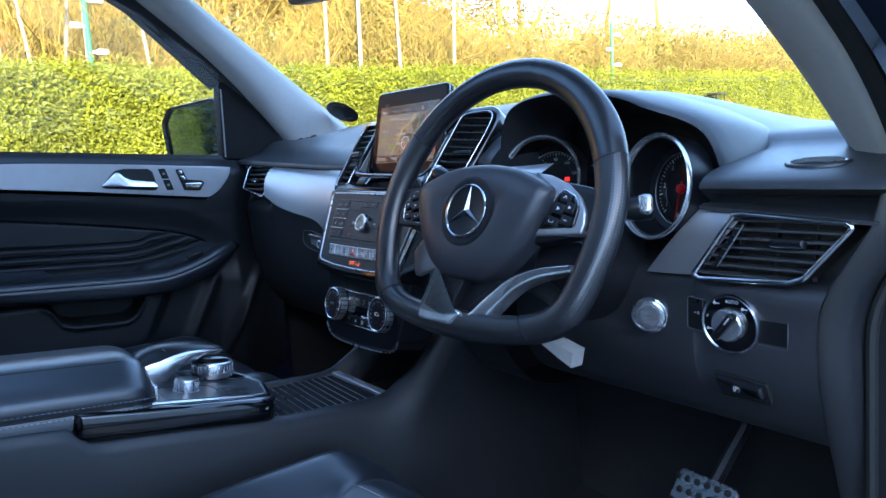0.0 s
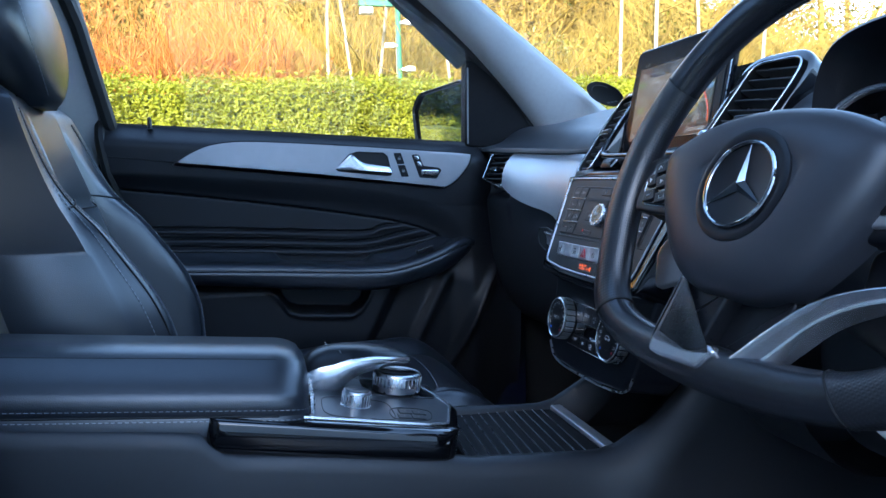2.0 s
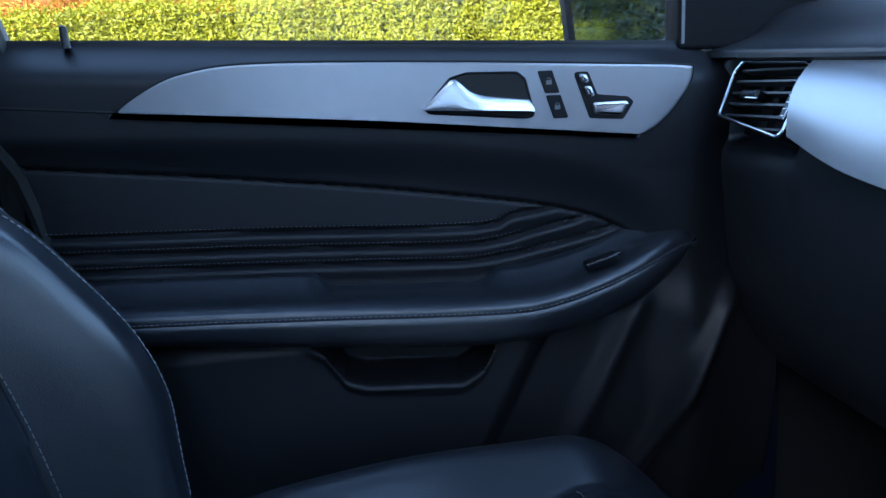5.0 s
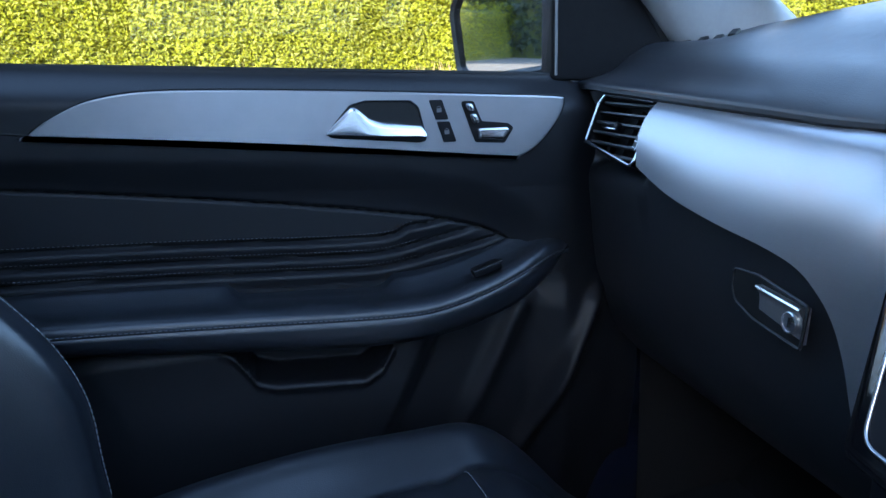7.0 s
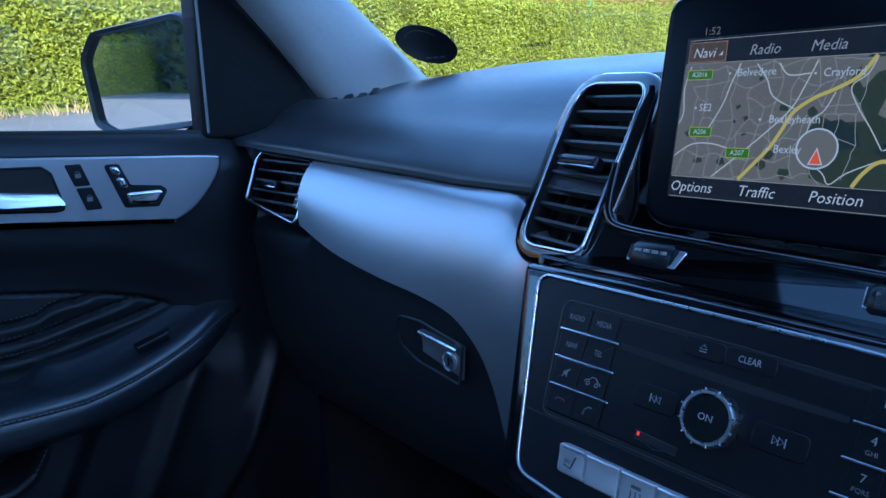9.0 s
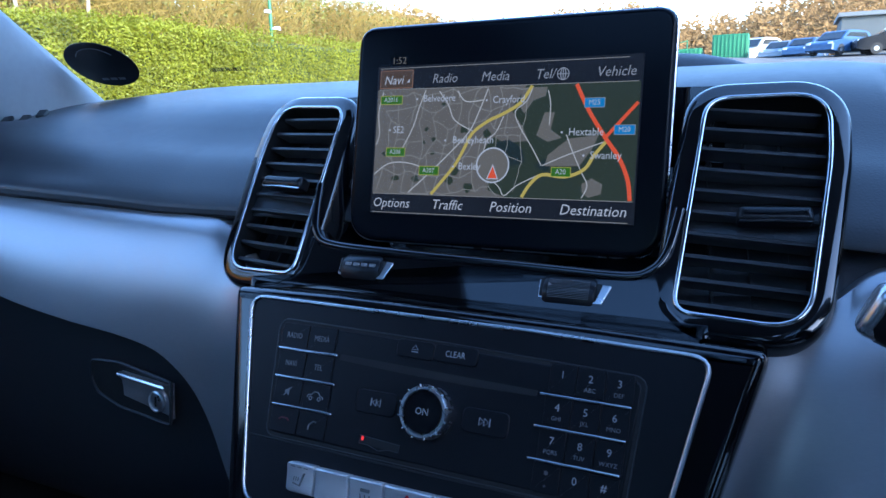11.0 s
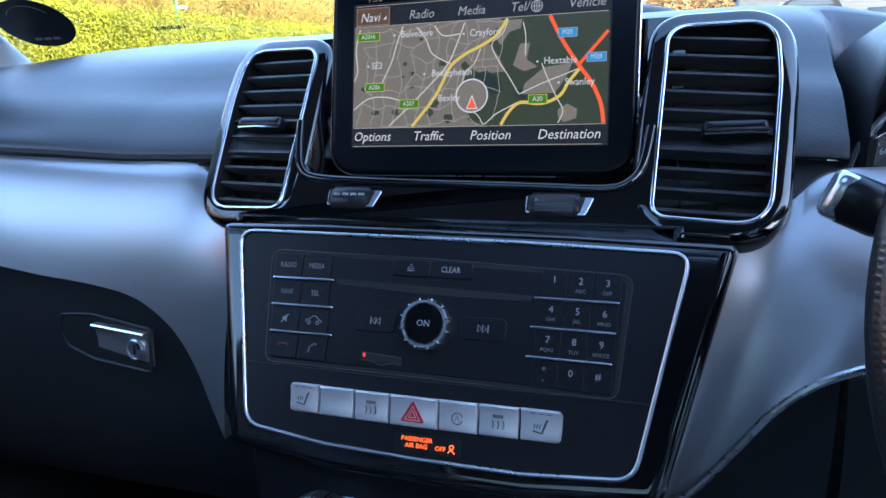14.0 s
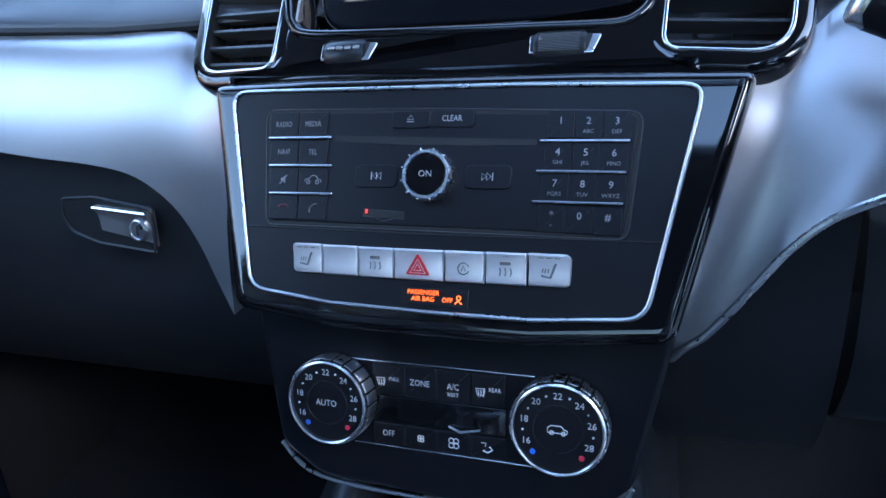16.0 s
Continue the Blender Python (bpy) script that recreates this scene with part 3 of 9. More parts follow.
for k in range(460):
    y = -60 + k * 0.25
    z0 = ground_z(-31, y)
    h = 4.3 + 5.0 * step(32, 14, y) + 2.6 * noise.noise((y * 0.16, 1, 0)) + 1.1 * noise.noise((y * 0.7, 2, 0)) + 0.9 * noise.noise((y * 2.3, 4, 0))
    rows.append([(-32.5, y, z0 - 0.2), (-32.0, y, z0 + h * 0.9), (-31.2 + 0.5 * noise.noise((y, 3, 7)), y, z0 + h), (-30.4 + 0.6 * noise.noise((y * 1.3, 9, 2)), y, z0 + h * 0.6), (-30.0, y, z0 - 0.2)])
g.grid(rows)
M_THICK = mat("thicket_shade_brown", (0.15, 0.105, 0.028), 0.95, var=0.65, scale=1.6)
part("backing_sheet", g, M_THICK, lw)

# ---- car park ahead ----
def ahead(az, dist):
    """A place in the yard by bearing from the car and distance."""
    x, y = dist * math.sin(radians(az)), dist * math.cos(radians(az))
    return x, y, ground_z(x, y)


M_TYRE = mat("tyre_rubber", (0.02, 0.02, 0.02), 0.8)
M_RIMM = mat("wheel_alloy", (0.5, 0.5, 0.52), 0.35, metal=0.8)
M_CARGLASS = mat("dark_car_glass", (0.02, 0.025, 0.03), 0.08, var=0.05)
M_LAMP = mat("lamp_lens", (0.7, 0.7, 0.68), 0.15)
M_TAIL = mat("tail_lamp_red", (0.5, 0.02, 0.02), 0.2)


def parked_car(az, dist, turn, paint, label, L=4.5, H=1.5, W=1.8):
    """A parked car: body, glasshouse, lamps and four wheels, nose along its own u axis."""
    x, y, z = ahead(az, dist)
    t = thing("parked_car", (x, y, z), label, "car", "cars in the car park")
    a = radians(turn)
    F = Frame((x, y, z), (math.cos(a), math.sin(a), 0), (-math.sin(a), math.cos(a), 0))
    prof = spline([(-0.5, 0.20), (-0.5, 0.42), (-0.49, 0.56), (-0.40, 0.62), (-0.1, 0.63), (0.22, 0.62), (0.40, 0.56), (0.49, 0.46), (0.5, 0.30), (0.49, 0.18), (0.3, 0.15), (-0.3, 0.15)], 3, True)
    g = Geo()
    g.grid([[F.at(u * L * k, v * W, d * H) for u, d in prof] for v, k in ((-0.5, 0.96), (-0.47, 1.0), (0.47, 1.0), (0.5, 0.96))], loop=True, caps=True)
    part("body", g, paint, t)
    top = spline([(-0.47, 0.62), (-0.40, 0.90), (-0.28, 0.985), (0.0, 1.0), (0.10, 0.96), (0.27, 0.63)], 3)
    g = Geo()
    g.grid([[F.at(u * L, v * W * (1 - 0.22 * max(0, d - 0.62)), d * H) for u, d in top] for v in (-0.46, -0.40, 0.40, 0.46)], caps=True)
    part("roof", g, paint, t)
    for sgn in (-1, 1):
        g = Geo()
        g.add([F.at(u * L, sgn * (W * 0.452 - 0.05 * (d - 0.62)), d * H) for u, d in ((-0.40, 0.66), (0.20, 0.66), (0.08, 0.91), (-0.32, 0.92))], [(0, 1, 2, 3)])
        part("side_window", g, M_CARGLASS, t)
        for e, m in ((1, M_LAMP), (-1, M_TAIL)):
            g = Geo()
            g.box((e * L * 0.482, sgn * W * 0.38, H * 0.46), (0.12, 0.30, 0.13), F, 0.03)
            part("headlamp" if e > 0 else "tail_lamp", g, m, t)
        for e in (-1, 1):
            g = Geo()
            FF = Frame(F.at(e * L * 0.30, sgn * (W * 0.5 - 0.1), 0.32), F.u, F.n, F.v * sgn)
            g.lathe([(0.18, -0.08), (0.31, -0.08), (0.32, 0.0), (0.31, 0.10), (0.22, 0.11)], FF, 20)
            wl = part("wheel", g, M_TYRE, t)
            g = Geo()
            g.lathe([(0.21, 0.06), (0.21, 0.105), (0.05, 0.115)], FF, 20)
            part("rim", g, M_RIMM, wl)
    g = Geo()
    g.add([F.at(u * L + 0.02, v * W, d * H) for u, v, d in ((0.265, -0.40, 0.65), (0.265, 0.40, 0.65), (0.115, 0.36, 0.94), (0.115, -0.36, 0.94))], [(0, 1, 2, 3)])
    part("front_glass", g, M_CARGLASS, t)
    return t


P_DARK = mat("dark_grey_paint", (0.010, 0.010, 0.012), 0.45, spec=0.2)
P_BLUE = mat("blue_paint", (0.03, 0.07, 0.16), 0.35, coat=0.2)
P_SILV = mat("silver_paint", (0.20, 0.23, 0.26), 0.4, metal=0.3, coat=0.2)
P_WHITE = mat("white_paint", (0.5, 0.5, 0.49), 0.4, coat=0.2)
parked_car(6.7, 49, 186, P_DARK, "large dark grey estate car parked side-on", 4.9, 1.75, 1.9)
parked_car(3.0, 50, 235, P_BLUE, "blue hatchback parked in the yard", 4.1, 1.45)
parked_car(0.9, 58, 250, P_BLUE, "blue hatchback parked in the yard", 4.1, 1.45)
parked_car(-0.6, 60, 250, P_SILV, "silver car parked in the yard", 4.3, 1.45)
parked_car(-16.0, 38, 265, P_SILV, "pale blue-silver car parked before the hedge", 4.3, 1.45)
parked_car(-2.2, 66, 240, P_WHITE, "white van parked in the yard", 4.9, 2.1, 1.9)

M_GREENP = mat("green_steel_paint", (0.02, 0.13, 0.055), 0.5, var=0.2, scale=0.6)
for az, d, w in ((-4.0, 62, 2.6), (-7.2, 62, 2.8)):
    x, y, z = ahead(az, d)
    t = thing("container", (x, y, z), "green painted steel container at the yard's end", "container", "green containers")
    g = Geo()
    g.box((x, y, z + 1.0), (w, 2.2, 2.0), None, 0.03)
    bd = part("box", g, M_GREENP, t)
    for k in range(9):
        g = Geo()
        g.box((x - w / 2 + w * (k + 0.5) / 9, y - 1.11, z + 1.0), (w / 24, 0.06, 1.8), None, 0.01)
        part("rib", g, M_GREENP, bd)
# low industrial building
x, y, z = ahead(10.5, 76)
bl = thing("industrial_building", (x, y, z), "low grey industrial building with pale roof edge", "building")
M_CLAD = mat("grey_cladding", (0.085, 0.092, 0.090), 0.6, var=0.12, scale=0.4)
M_CLADL = mat("pale_roof_edge", (0.15, 0.16, 0.16), 0.6, var=0.1, scale=0.4)
g = Geo()
g.box((x, y + 4, z + 2.1), (20, 8, 4.2), None, 0.02)
part("wall", g, M_CLAD, bl)
g = Geo()
g.box((x, y + 3.9, z + 4.35), (20.6, 8.6, 0.35), None, 0.02)
part("roof", g, M_CLADL, bl)
for k in range(6):
    g = Geo()
    g.box((x - 8.2 + 3.3 * k, y - 0.03, z + 1.7), (2.1, 0.1, 2.6 if k % 3 == 1 else 1.2), None, 0.02)
    wdw = part("door" if k % 3 == 1 else "window", g, M_CLADL if k % 3 == 1 else M_CARGLASS, bl)
# mesh fence in green
fx0, fy0, _ = ahead(-14, 46)
fx1, fy1, _ = ahead(-7, 54)
fn = thing("fence", (fx0, fy0, ground_z(fx0, fy0)), "green mesh fence at the yard's end", "fence")
for k in range(9):
    u = k / 8
    x, y = fx0 + (fx1 - fx0) * u, fy0 + (fy1 - fy0) * u
    g = Geo()
    g.box((x, y, ground_z(x, y) + 1.0), (0.08, 0.08, 2.0), None, 0.01)
    part("post", g, M_GREENP, fn)
for k in range(4):
    g = Geo()
    g.tube([(fx0, fy0, ground_z(fx0, fy0) + 0.3 + 0.55 * k), (fx1, fy1, ground_z(fx1, fy1) + 0.3 + 0.55 * k)], 0.03, 4)
    part("rail", g, M_GREENP, fn)
# small orange digger by the hedge
x, y, z = ahead(-31.0, 26.0)
dg = thing("mini_digger", (x, y, z), "small orange mini digger parked by the hedge", "digger")
M_ORPAINT = mat("orange_paint", (0.35, 0.11, 0.02), 0.5, var=0.2)
for dy in (-0.28, 0.28):
    g = Geo()
    g.box((x, y + dy, z + 0.15), (0.95, 0.2, 0.28), None, 0.1)
    part("track", g, M_TYRE, dg)
g = Geo()
g.box((x - 0.1, y, z + 0.50), (0.62, 0.6, 0.42), None, 0.08)
part("body", g, M_ORPAINT, dg)
for sx in (-0.28, 0.2):
    for sy in (-0.24, 0.24):
        g = Geo()
        g.tube([(x + sx, y + sy, z + 0.68), (x + sx * 0.9, y + sy, z + 1.28)], 0.022, 6)
        part("cab_post", g, M_TYRE, dg)
g = Geo()
g.box((x - 0.04, y, z + 1.31), (0.6, 0.6, 0.05), None, 0.02)
part("canopy", g, M_TYRE, dg)
g = Geo()
g.tube([(x + 0.25, y - 0.1, z + 0.55), (x + 0.55, y - 0.1, z + 1.05), (x + 0.8, y - 0.1, z + 0.8), (x + 0.76, y - 0.1, z + 0.3)], 0.05, 6)
part("boom", g, M_ORPAINT, dg)


# green yard poles with lamps and cameras
M_LAMPW = mat("white_lamp_housing", (0.7, 0.7, 0.68), 0.5)


def yard_pole(x, y, h, label, crossbar):
    z = ground_z(x, y)
    t = thing("yard_pole", (x, y, z), label, "pole", "yard poles")
    g = Geo()
    g.tube([(x, y, z), (x, y, z + h)], 0.055, 10)
    pl = part("pole", g, M_GREENP, t)
    for k, (dz, s) in enumerate(((h - 1.35, 1), (h - 0.85, -1), (h - 0.35, 1))):
        g = Geo()
        g.box((x + 0.08, y + 0.22 * s, z + dz), (0.14, 0.22, 0.10), None, 0.03)
        part("lamp_head", g, M_LAMPW, t)
        g = Geo()
        g.tube([(x, y, z + dz), (x + 0.04, y + 0.14 * s, z + dz)], 0.03, 6)
        part("bracket", g, M_LAMPW, t)
    if crossbar:
        g = Geo()
        g.box((x, y - 0.1, z + h + 0.05), (0.12, 1.5, 0.12), None, 0.02)
        part("crossbar", g, M_GREENP, t)
        for dy in (-0.7, 0.45):
            g = Geo()
            g.box((x + 0.06, y + dy, z + h - 0.12), (0.2, 0.28, 0.14), None, 0.03)
            part("floodlight", g, M_LAMPW, t)


yard_pole(-14.9, 2.70, 3.75, "green yard pole with white lamps and a crossbar", True)
x, y, z = ahead(-38.6, 24.5)
yard_pole(x, y, 3.7, "green yard pole with white lamps", False)

# ---- car body: floor, sills, pillars, roof, glass ----
body = thing("car_body", (0, -0.6, 0.35), "dark car body shell with grey-lined roof and pillars", "car body", kind="structure")
# floor and footwells
g = Geo()
g.grid([[(x, y, lin(y, [(-2.2, 0.55), (-0.9, 0.52), (-0.1, 0.50), (0.35, 0.52), (0.6, 0.72), (0.75, 1.0)]) + 0.0015 * noise.noise((x * 40, y * 40, 0))) for y in [-2.2, -1.5, -0.9, -0.6, -0.3, -0.1, 0.1, 0.35, 0.45, 0.6, 0.75]] for x in [-0.74 + 0.148 * k for k in range(11)]])
part("floor", g, M_CARPET, body, "black carpeted floor")
# sill on the driver's side
g = Geo()
out = rounded([(0.68, 0.36), (0.86, 0.36), (0.86, 0.56), (0.80, 0.60), (0.72, 0.60), (0.68, 0.50)], 0.02, 3)
g.grid([[(x, y, z) for x, z in out] for y in (-0.95, 0.45)], loop=True, caps=True)
part("sill", g, M_PAINT, body)
# roof: headliner and skin
g = Geo()
rows = []
for k in range(9):
    y = -2.2 + k * 0.275
    w = 0.56 + 0.02 * math.sin(k)
    z = 1.69 - 0.05 * (max(0, y + 0.6)) ** 2 * 2.2 - 0.03 * max(0, -1.2 - y)
    rows.append([(x, y, z - 0.07 * (abs(x) / w) ** 4) for x in [w * (j / 6 - 1) for j in range(13)]])


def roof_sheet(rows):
    """The roof with an opening left out, added to let light into the cabin."""
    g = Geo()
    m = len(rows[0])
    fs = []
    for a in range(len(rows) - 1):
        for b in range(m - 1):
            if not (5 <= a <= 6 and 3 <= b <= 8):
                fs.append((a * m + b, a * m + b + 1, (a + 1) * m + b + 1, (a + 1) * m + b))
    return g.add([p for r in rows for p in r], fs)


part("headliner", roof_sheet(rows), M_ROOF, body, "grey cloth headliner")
skin = [[(p[0] * 1.06, p[1], p[2] + 0.03) for p in r] for r in rows]
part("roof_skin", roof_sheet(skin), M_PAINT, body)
# tinted pane in the added opening; out of view, there to brighten the cabin
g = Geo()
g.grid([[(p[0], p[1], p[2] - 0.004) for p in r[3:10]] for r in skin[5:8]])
roof_pane = part("added_roof_pane", g, M_ROOFGLASS, body, "unseen tinted roof pane added to light the cabin")
roof_pane.visible_shadow = False
# windscreen header
g = Geo()
g.box((0, -0.02, 1.615), (1.16, 0.12, 0.03), None, 0.01)
part("roof_header", g, M_ROOF, body)
# passenger's A pillar trim: from the dash end up and back to the roof
rows = []
for t in [k / 14 for k in range(15)]:
    i = Vector((-0.688 + 0.085 * t, 0.395 - 0.53 * t, 1.215 + 0.375 * t))
    o = Vector((-0.672 + 0.075 * t, 0.186 - 0.42 * t + 0.030 * math.sin(math.pi * min(1, t * 1.15)), 1.205 + 0.39 * t))
    a, b = i + Vector((-0.03, 0.03, 0)), o + Vector((-0.045, 0.004, 0))
    m = (i + o) / 2 + Vector((0.024, 0, -0.004))
    d = Vector((0.010, 0, 0))
    rows.append([a, i, i * 0.8 + m * 0.2 + d, (i + m) / 2 + d, m, (o + m) / 2 + d, o * 0.8 + m * 0.2 + d, o, b])
g = Geo()
g.grid(rows, loop=True, caps=True)
part("a_pillar", g, M_PILLAR, body, "pale grey pillar trim", 60)
g = Geo()
g.tube([(-0.695, 0.19, 1.205), (-0.692, 0.155, 1.265), (-0.695, 0.095, 1.325), (-0.685, -0.03, 1.43), (-0.672, -0.13, 1.51), (-0.645, -0.28, 1.60)], 0.022, 10)
part("door_seal", g, M_RUBBER, body)
# driver's A pillar trim, seal and skin
in_ = spline([(0.642, 0.32, 1.105), (0.645, 0.17, 1.205), (0.645, 0.05, 1.278), (0.625, -0.10, 1.385), (0.59, -0.26, 1.52)], 5)
out_ = spline([(0.715, 0.235, 1.085), (0.720, 0.12, 1.19), (0.716, 0.03, 1.262), (0.695, -0.12, 1.375), (0.65, -0.28, 1.52)], 5)
rows = []
for p, q in zip(in_, out_):
    i, o = Vector(p), Vector(q)
    m = (i + o) / 2 + Vector((-0.006, -0.022, 0.0))
    rows.append([i + Vector((0.02, 0.04, 0)), i, i * 0.7 + m * 0.3 + Vector((-0.002, -0.006, 0)), m, o * 0.7 + m * 0.3 + Vector((0, -0.006, 0)), o, o + Vector((0.02, 0.04, 0))])
g = Geo()
g.grid(rows, loop=True, caps=True)
part("a_pillar", g, M_PILLAR, body, "pale grey pillar trim", 60)
g = Geo()
g.tube([(x + 0.012, y + 0.004, z) for x, y, z in out_], 0.012, 8)
part("door_seal", g, M_RUBBER, body)
g = Geo()
g.tube([(x + 0.062, y + 0.02, z - 0.005) for x, y, z in out_], 0.040, 10)
part("pillar_skin", g, M_PAINT, body)
# end of the dash: a cap, the seal of the door opening and the hinge pillar
def dash_end(z):
    """How far out the dash reaches at a height."""
    return lin(z, [(0.60, 0.688), (0.80, 0.685), (0.90, 0.683), (0.945, 0.682), (0.968, 0.684), (0.992, 0.690), (1.03, 0.711), (1.061, 0.729), (1.10, 0.737)])


zz = [0.60 + 0.02 * k for k in range(26)]
g = Geo()
cap_y = [(0.60, 0.22), (0.80, 0.152), (0.86, 0.128), (0.90, 0.117), (0.95, 0.1135), (1.0, 0.1145), (1.10, 0.122)]
g.grid([[(dash_end(z) + d, lin(z, cap_y) + y, z) for d, y in ((-0.004, 0.004), (-0.001, 0.0), (0.004, 0.0), (0.022, 0.010), (0.026, 0.018), (0.027, 0.18))] for z in zz])
part("dash_end_cap", g, M_PLASTIC, body, "black cap on the end of the dash", 50)
g = Geo()
g.tube([(dash_end(z) + 0.034, 0.155, z) for z in zz], 0.006, 8)
part("door_opening_seal", g, M_RUBBER, body)
g = Geo()
g.grid([[(dash_end(z) * 0.5 + 0.374, 0.40, z), (dash_end(z) * 0.5 + 0.374, 0.165, z), (dash_end(z) * 0.5 + 0.380, 0.158, z), (dash_end(z) * 0.5 + 0.42, 0.165, z), (0.86, 0.19, z), (0.87, 0.75, z)] for z in [0.42, 0.5] + zz])
part("hinge_pillar", g, M_COVER, body, "dark hinge pillar of the open doorway", 50)
# B pillars and the closed rear of the cabin
for s in (-1, 1):
    rows = []
    for z, x, y in [(0.55, 0.715, -0.80), (0.95, 0.715, -0.79), (1.2, 0.70, -0.755), (1.4, 0.655, -0.795), (1.62, 0.58, -0.86)]:
        rows.append([(s * (x + 0.03), y + 0.07, z), (s * (x - 0.012), y + 0.066, z), (s * (x - 0.026), y + 0.045, z), (s * (x - 0.085), y - 0.075, z), (s * (x - 0.085), y - 0.11, z), (s * (x + 0.03), y - 0.12, z)])
    g = Geo()
    g.grid(rows, loop=True, caps=True)
    part("b_pillar", g, M_PILLAR, body, "pale grey pillar trim", 50)
    g = Geo()
    g.tube([(s * x, y + 0.078, z) for z, x, y in [(0.6, 0.70, -0.80), (0.95, 0.70, -0.79), (1.2, 0.685, -0.755), (1.4, 0.645, -0.795), (1.62, 0.575, -0.86)]], 0.014, 8)
    part("door_seal", g, M_RUBBER, body)
    g = Geo()
    g.grid([[(s * 0.74, y, 0.4), (s * 0.74, y, 1.15), (s * 0.745, y, 1.20)] for y in (-2.2, -0.88)])
    part("rear_side", g, M_PLASTIC, body)
    for y0, y1 in ((-0.88, -0.94), (-1.52, -1.66), (-2.08, -2.22)):       # posts between the rear side windows
        g = Geo()
        g.grid([[(s * (0.742 + d), y0, 1.19), (s * (0.705 + d), y0, 1.35), (s * (0.585 + d), y0, 1.665), (s * (0.585 + d), y1, 1.665), (s * (0.705 + d), y1, 1.35), (s * (0.742 + d), y1, 1.19)] for d in (0.0, 0.025)], loop=True, caps=True)
        part("rear_post", g, M_PLASTIC, body)
    g = Geo()
    g.grid([[(s * 0.750, y, 1.19), (s * 0.715, y, 1.35), (s * 0.595, y, 1.66)] for y in (-2.15, -0.92)])
    part("rear_side_window", g, M_DARKGLASS, body, "dark tinted rear side window").visible_shadow = False
g = Geo()
g.grid([[(x, -2.2, 0.4), (x, -2.2, 1.2), (x, -2.19, 1.22)] for x in (-0.76, 0.76)])
part("tail_wall", g, M_PLASTIC, body)
g = Geo()
g.grid([[(x, -2.20, 1.21), (x * 0.94, -2.185, 1.40), (x * 0.82, -2.15, 1.64)] for x in (-0.72, 0.72)])
part("rear_window", g, M_DARKGLASS, body, "dark tinted rear window").visible_shadow = False
# bonnet, seen only as a rim beyond the dash
g = Geo()
g.grid([[(x, y, 1.13 + 0.06 * (1 - (x / 0.9) ** 2) - 0.10 * (y - 0.7) ** 2 - 0.07 * step(0.1, 0.8, x)) for x in [-0.85 + 0.17 * k for k in range(11)]] for y in [0.62, 0.8, 1.1, 1.5, 1.8, 1.86]])
part("bonnet", g, M_PAINT, body)

# footwell sides and bulkhead
for sx in (-1, 1):
    g = Geo()
    g.grid([[(sx * 0.725, y, z) for z in (0.42, 0.7, 1.0, 1.08 if sx > 0 else 1.16)] for y in ((0.30 if sx > 0 else 0.06), 0.4, 0.55, 0.8)])
    part("footwell_side", g, M_CARPET, body)
g = Geo()
g.grid([[(x, y, z) for y, z in ((0.50, 0.5), (0.62, 0.72), (0.72, 0.95), (0.74, 1.17))] for x in (-0.73, 0, 0.73)])
part("bulkhead", g, M_CARPET, body)

# windscreen
ws = thing("windscreen", (0, 0.3, 1.3), "clear raked windscreen glass", "windscreen", kind="structure")
g = Geo()
rows = []
for t in [k / 8 for k in range(9)]:
    y, z = 0.44 - 0.57 * t, 1.19 + 0.375 * t + 0.02 * math.sin(math.pi * t)
    w = 0.72 - 0.09 * t
    rows.append([(x, y + 0.10 * (1 - (x / w) ** 2), z - (0.07 * (1 - t) * step(0.1, 0.8, x))) for x in [w * (j / 8 - 1) for j in range(17)]])
g.grid(rows)
o = part("pane", g, M_GLASS, ws)
o.visible_shadow = False

# ---- passenger door ----
door = thing("passenger_door", (-0.68, -0.3, 0.55), "black car door with satin aluminium trim and pleated leather insert, closed", "car door")


ins_top = curve([(-0.75, 1.109), (-0.655, 1.098), (-0.49, 1.076), (-0.314, 1.049), (-0.158, 1.020), (-0.086, 1.000), (-0.05, 0.982), (-0.02, 0.958), (0.02, 0.93)])
arch = curve([(-0.75, 1.132), (-0.60, 1.124), (-0.435, 1.110), (-0.25, 1.092), (-0.118, 1.067), (-0.05, 1.043), (-0.01, 1.018), (0.015, 0.985), (0.03, 0.93)])
sill_z = curve([(-0.75, 1.226), (-0.61, 1.217), (-0.30, 1.194), (0.03, 1.172), (0.14, 1.169)])
PLEATS = [curve([(-0.75, a + 0.008), (-0.635, a), (-0.43, a - 0.012), (-0.25, b + 0.001), (-0.19, b + 0.001), (e - 0.05, (b + c) / 2 + 0.002), (e, c), (e + 0.05, c + 0.012)])
          for a, b, c, e in ((1.024, 0.998, 1.012, -0.120), (1.005, 0.979, 0.999, -0.080), (0.987, 0.961, 0.984, -0.055))]


def pleat(y, k):
    return PLEATS[k](y)


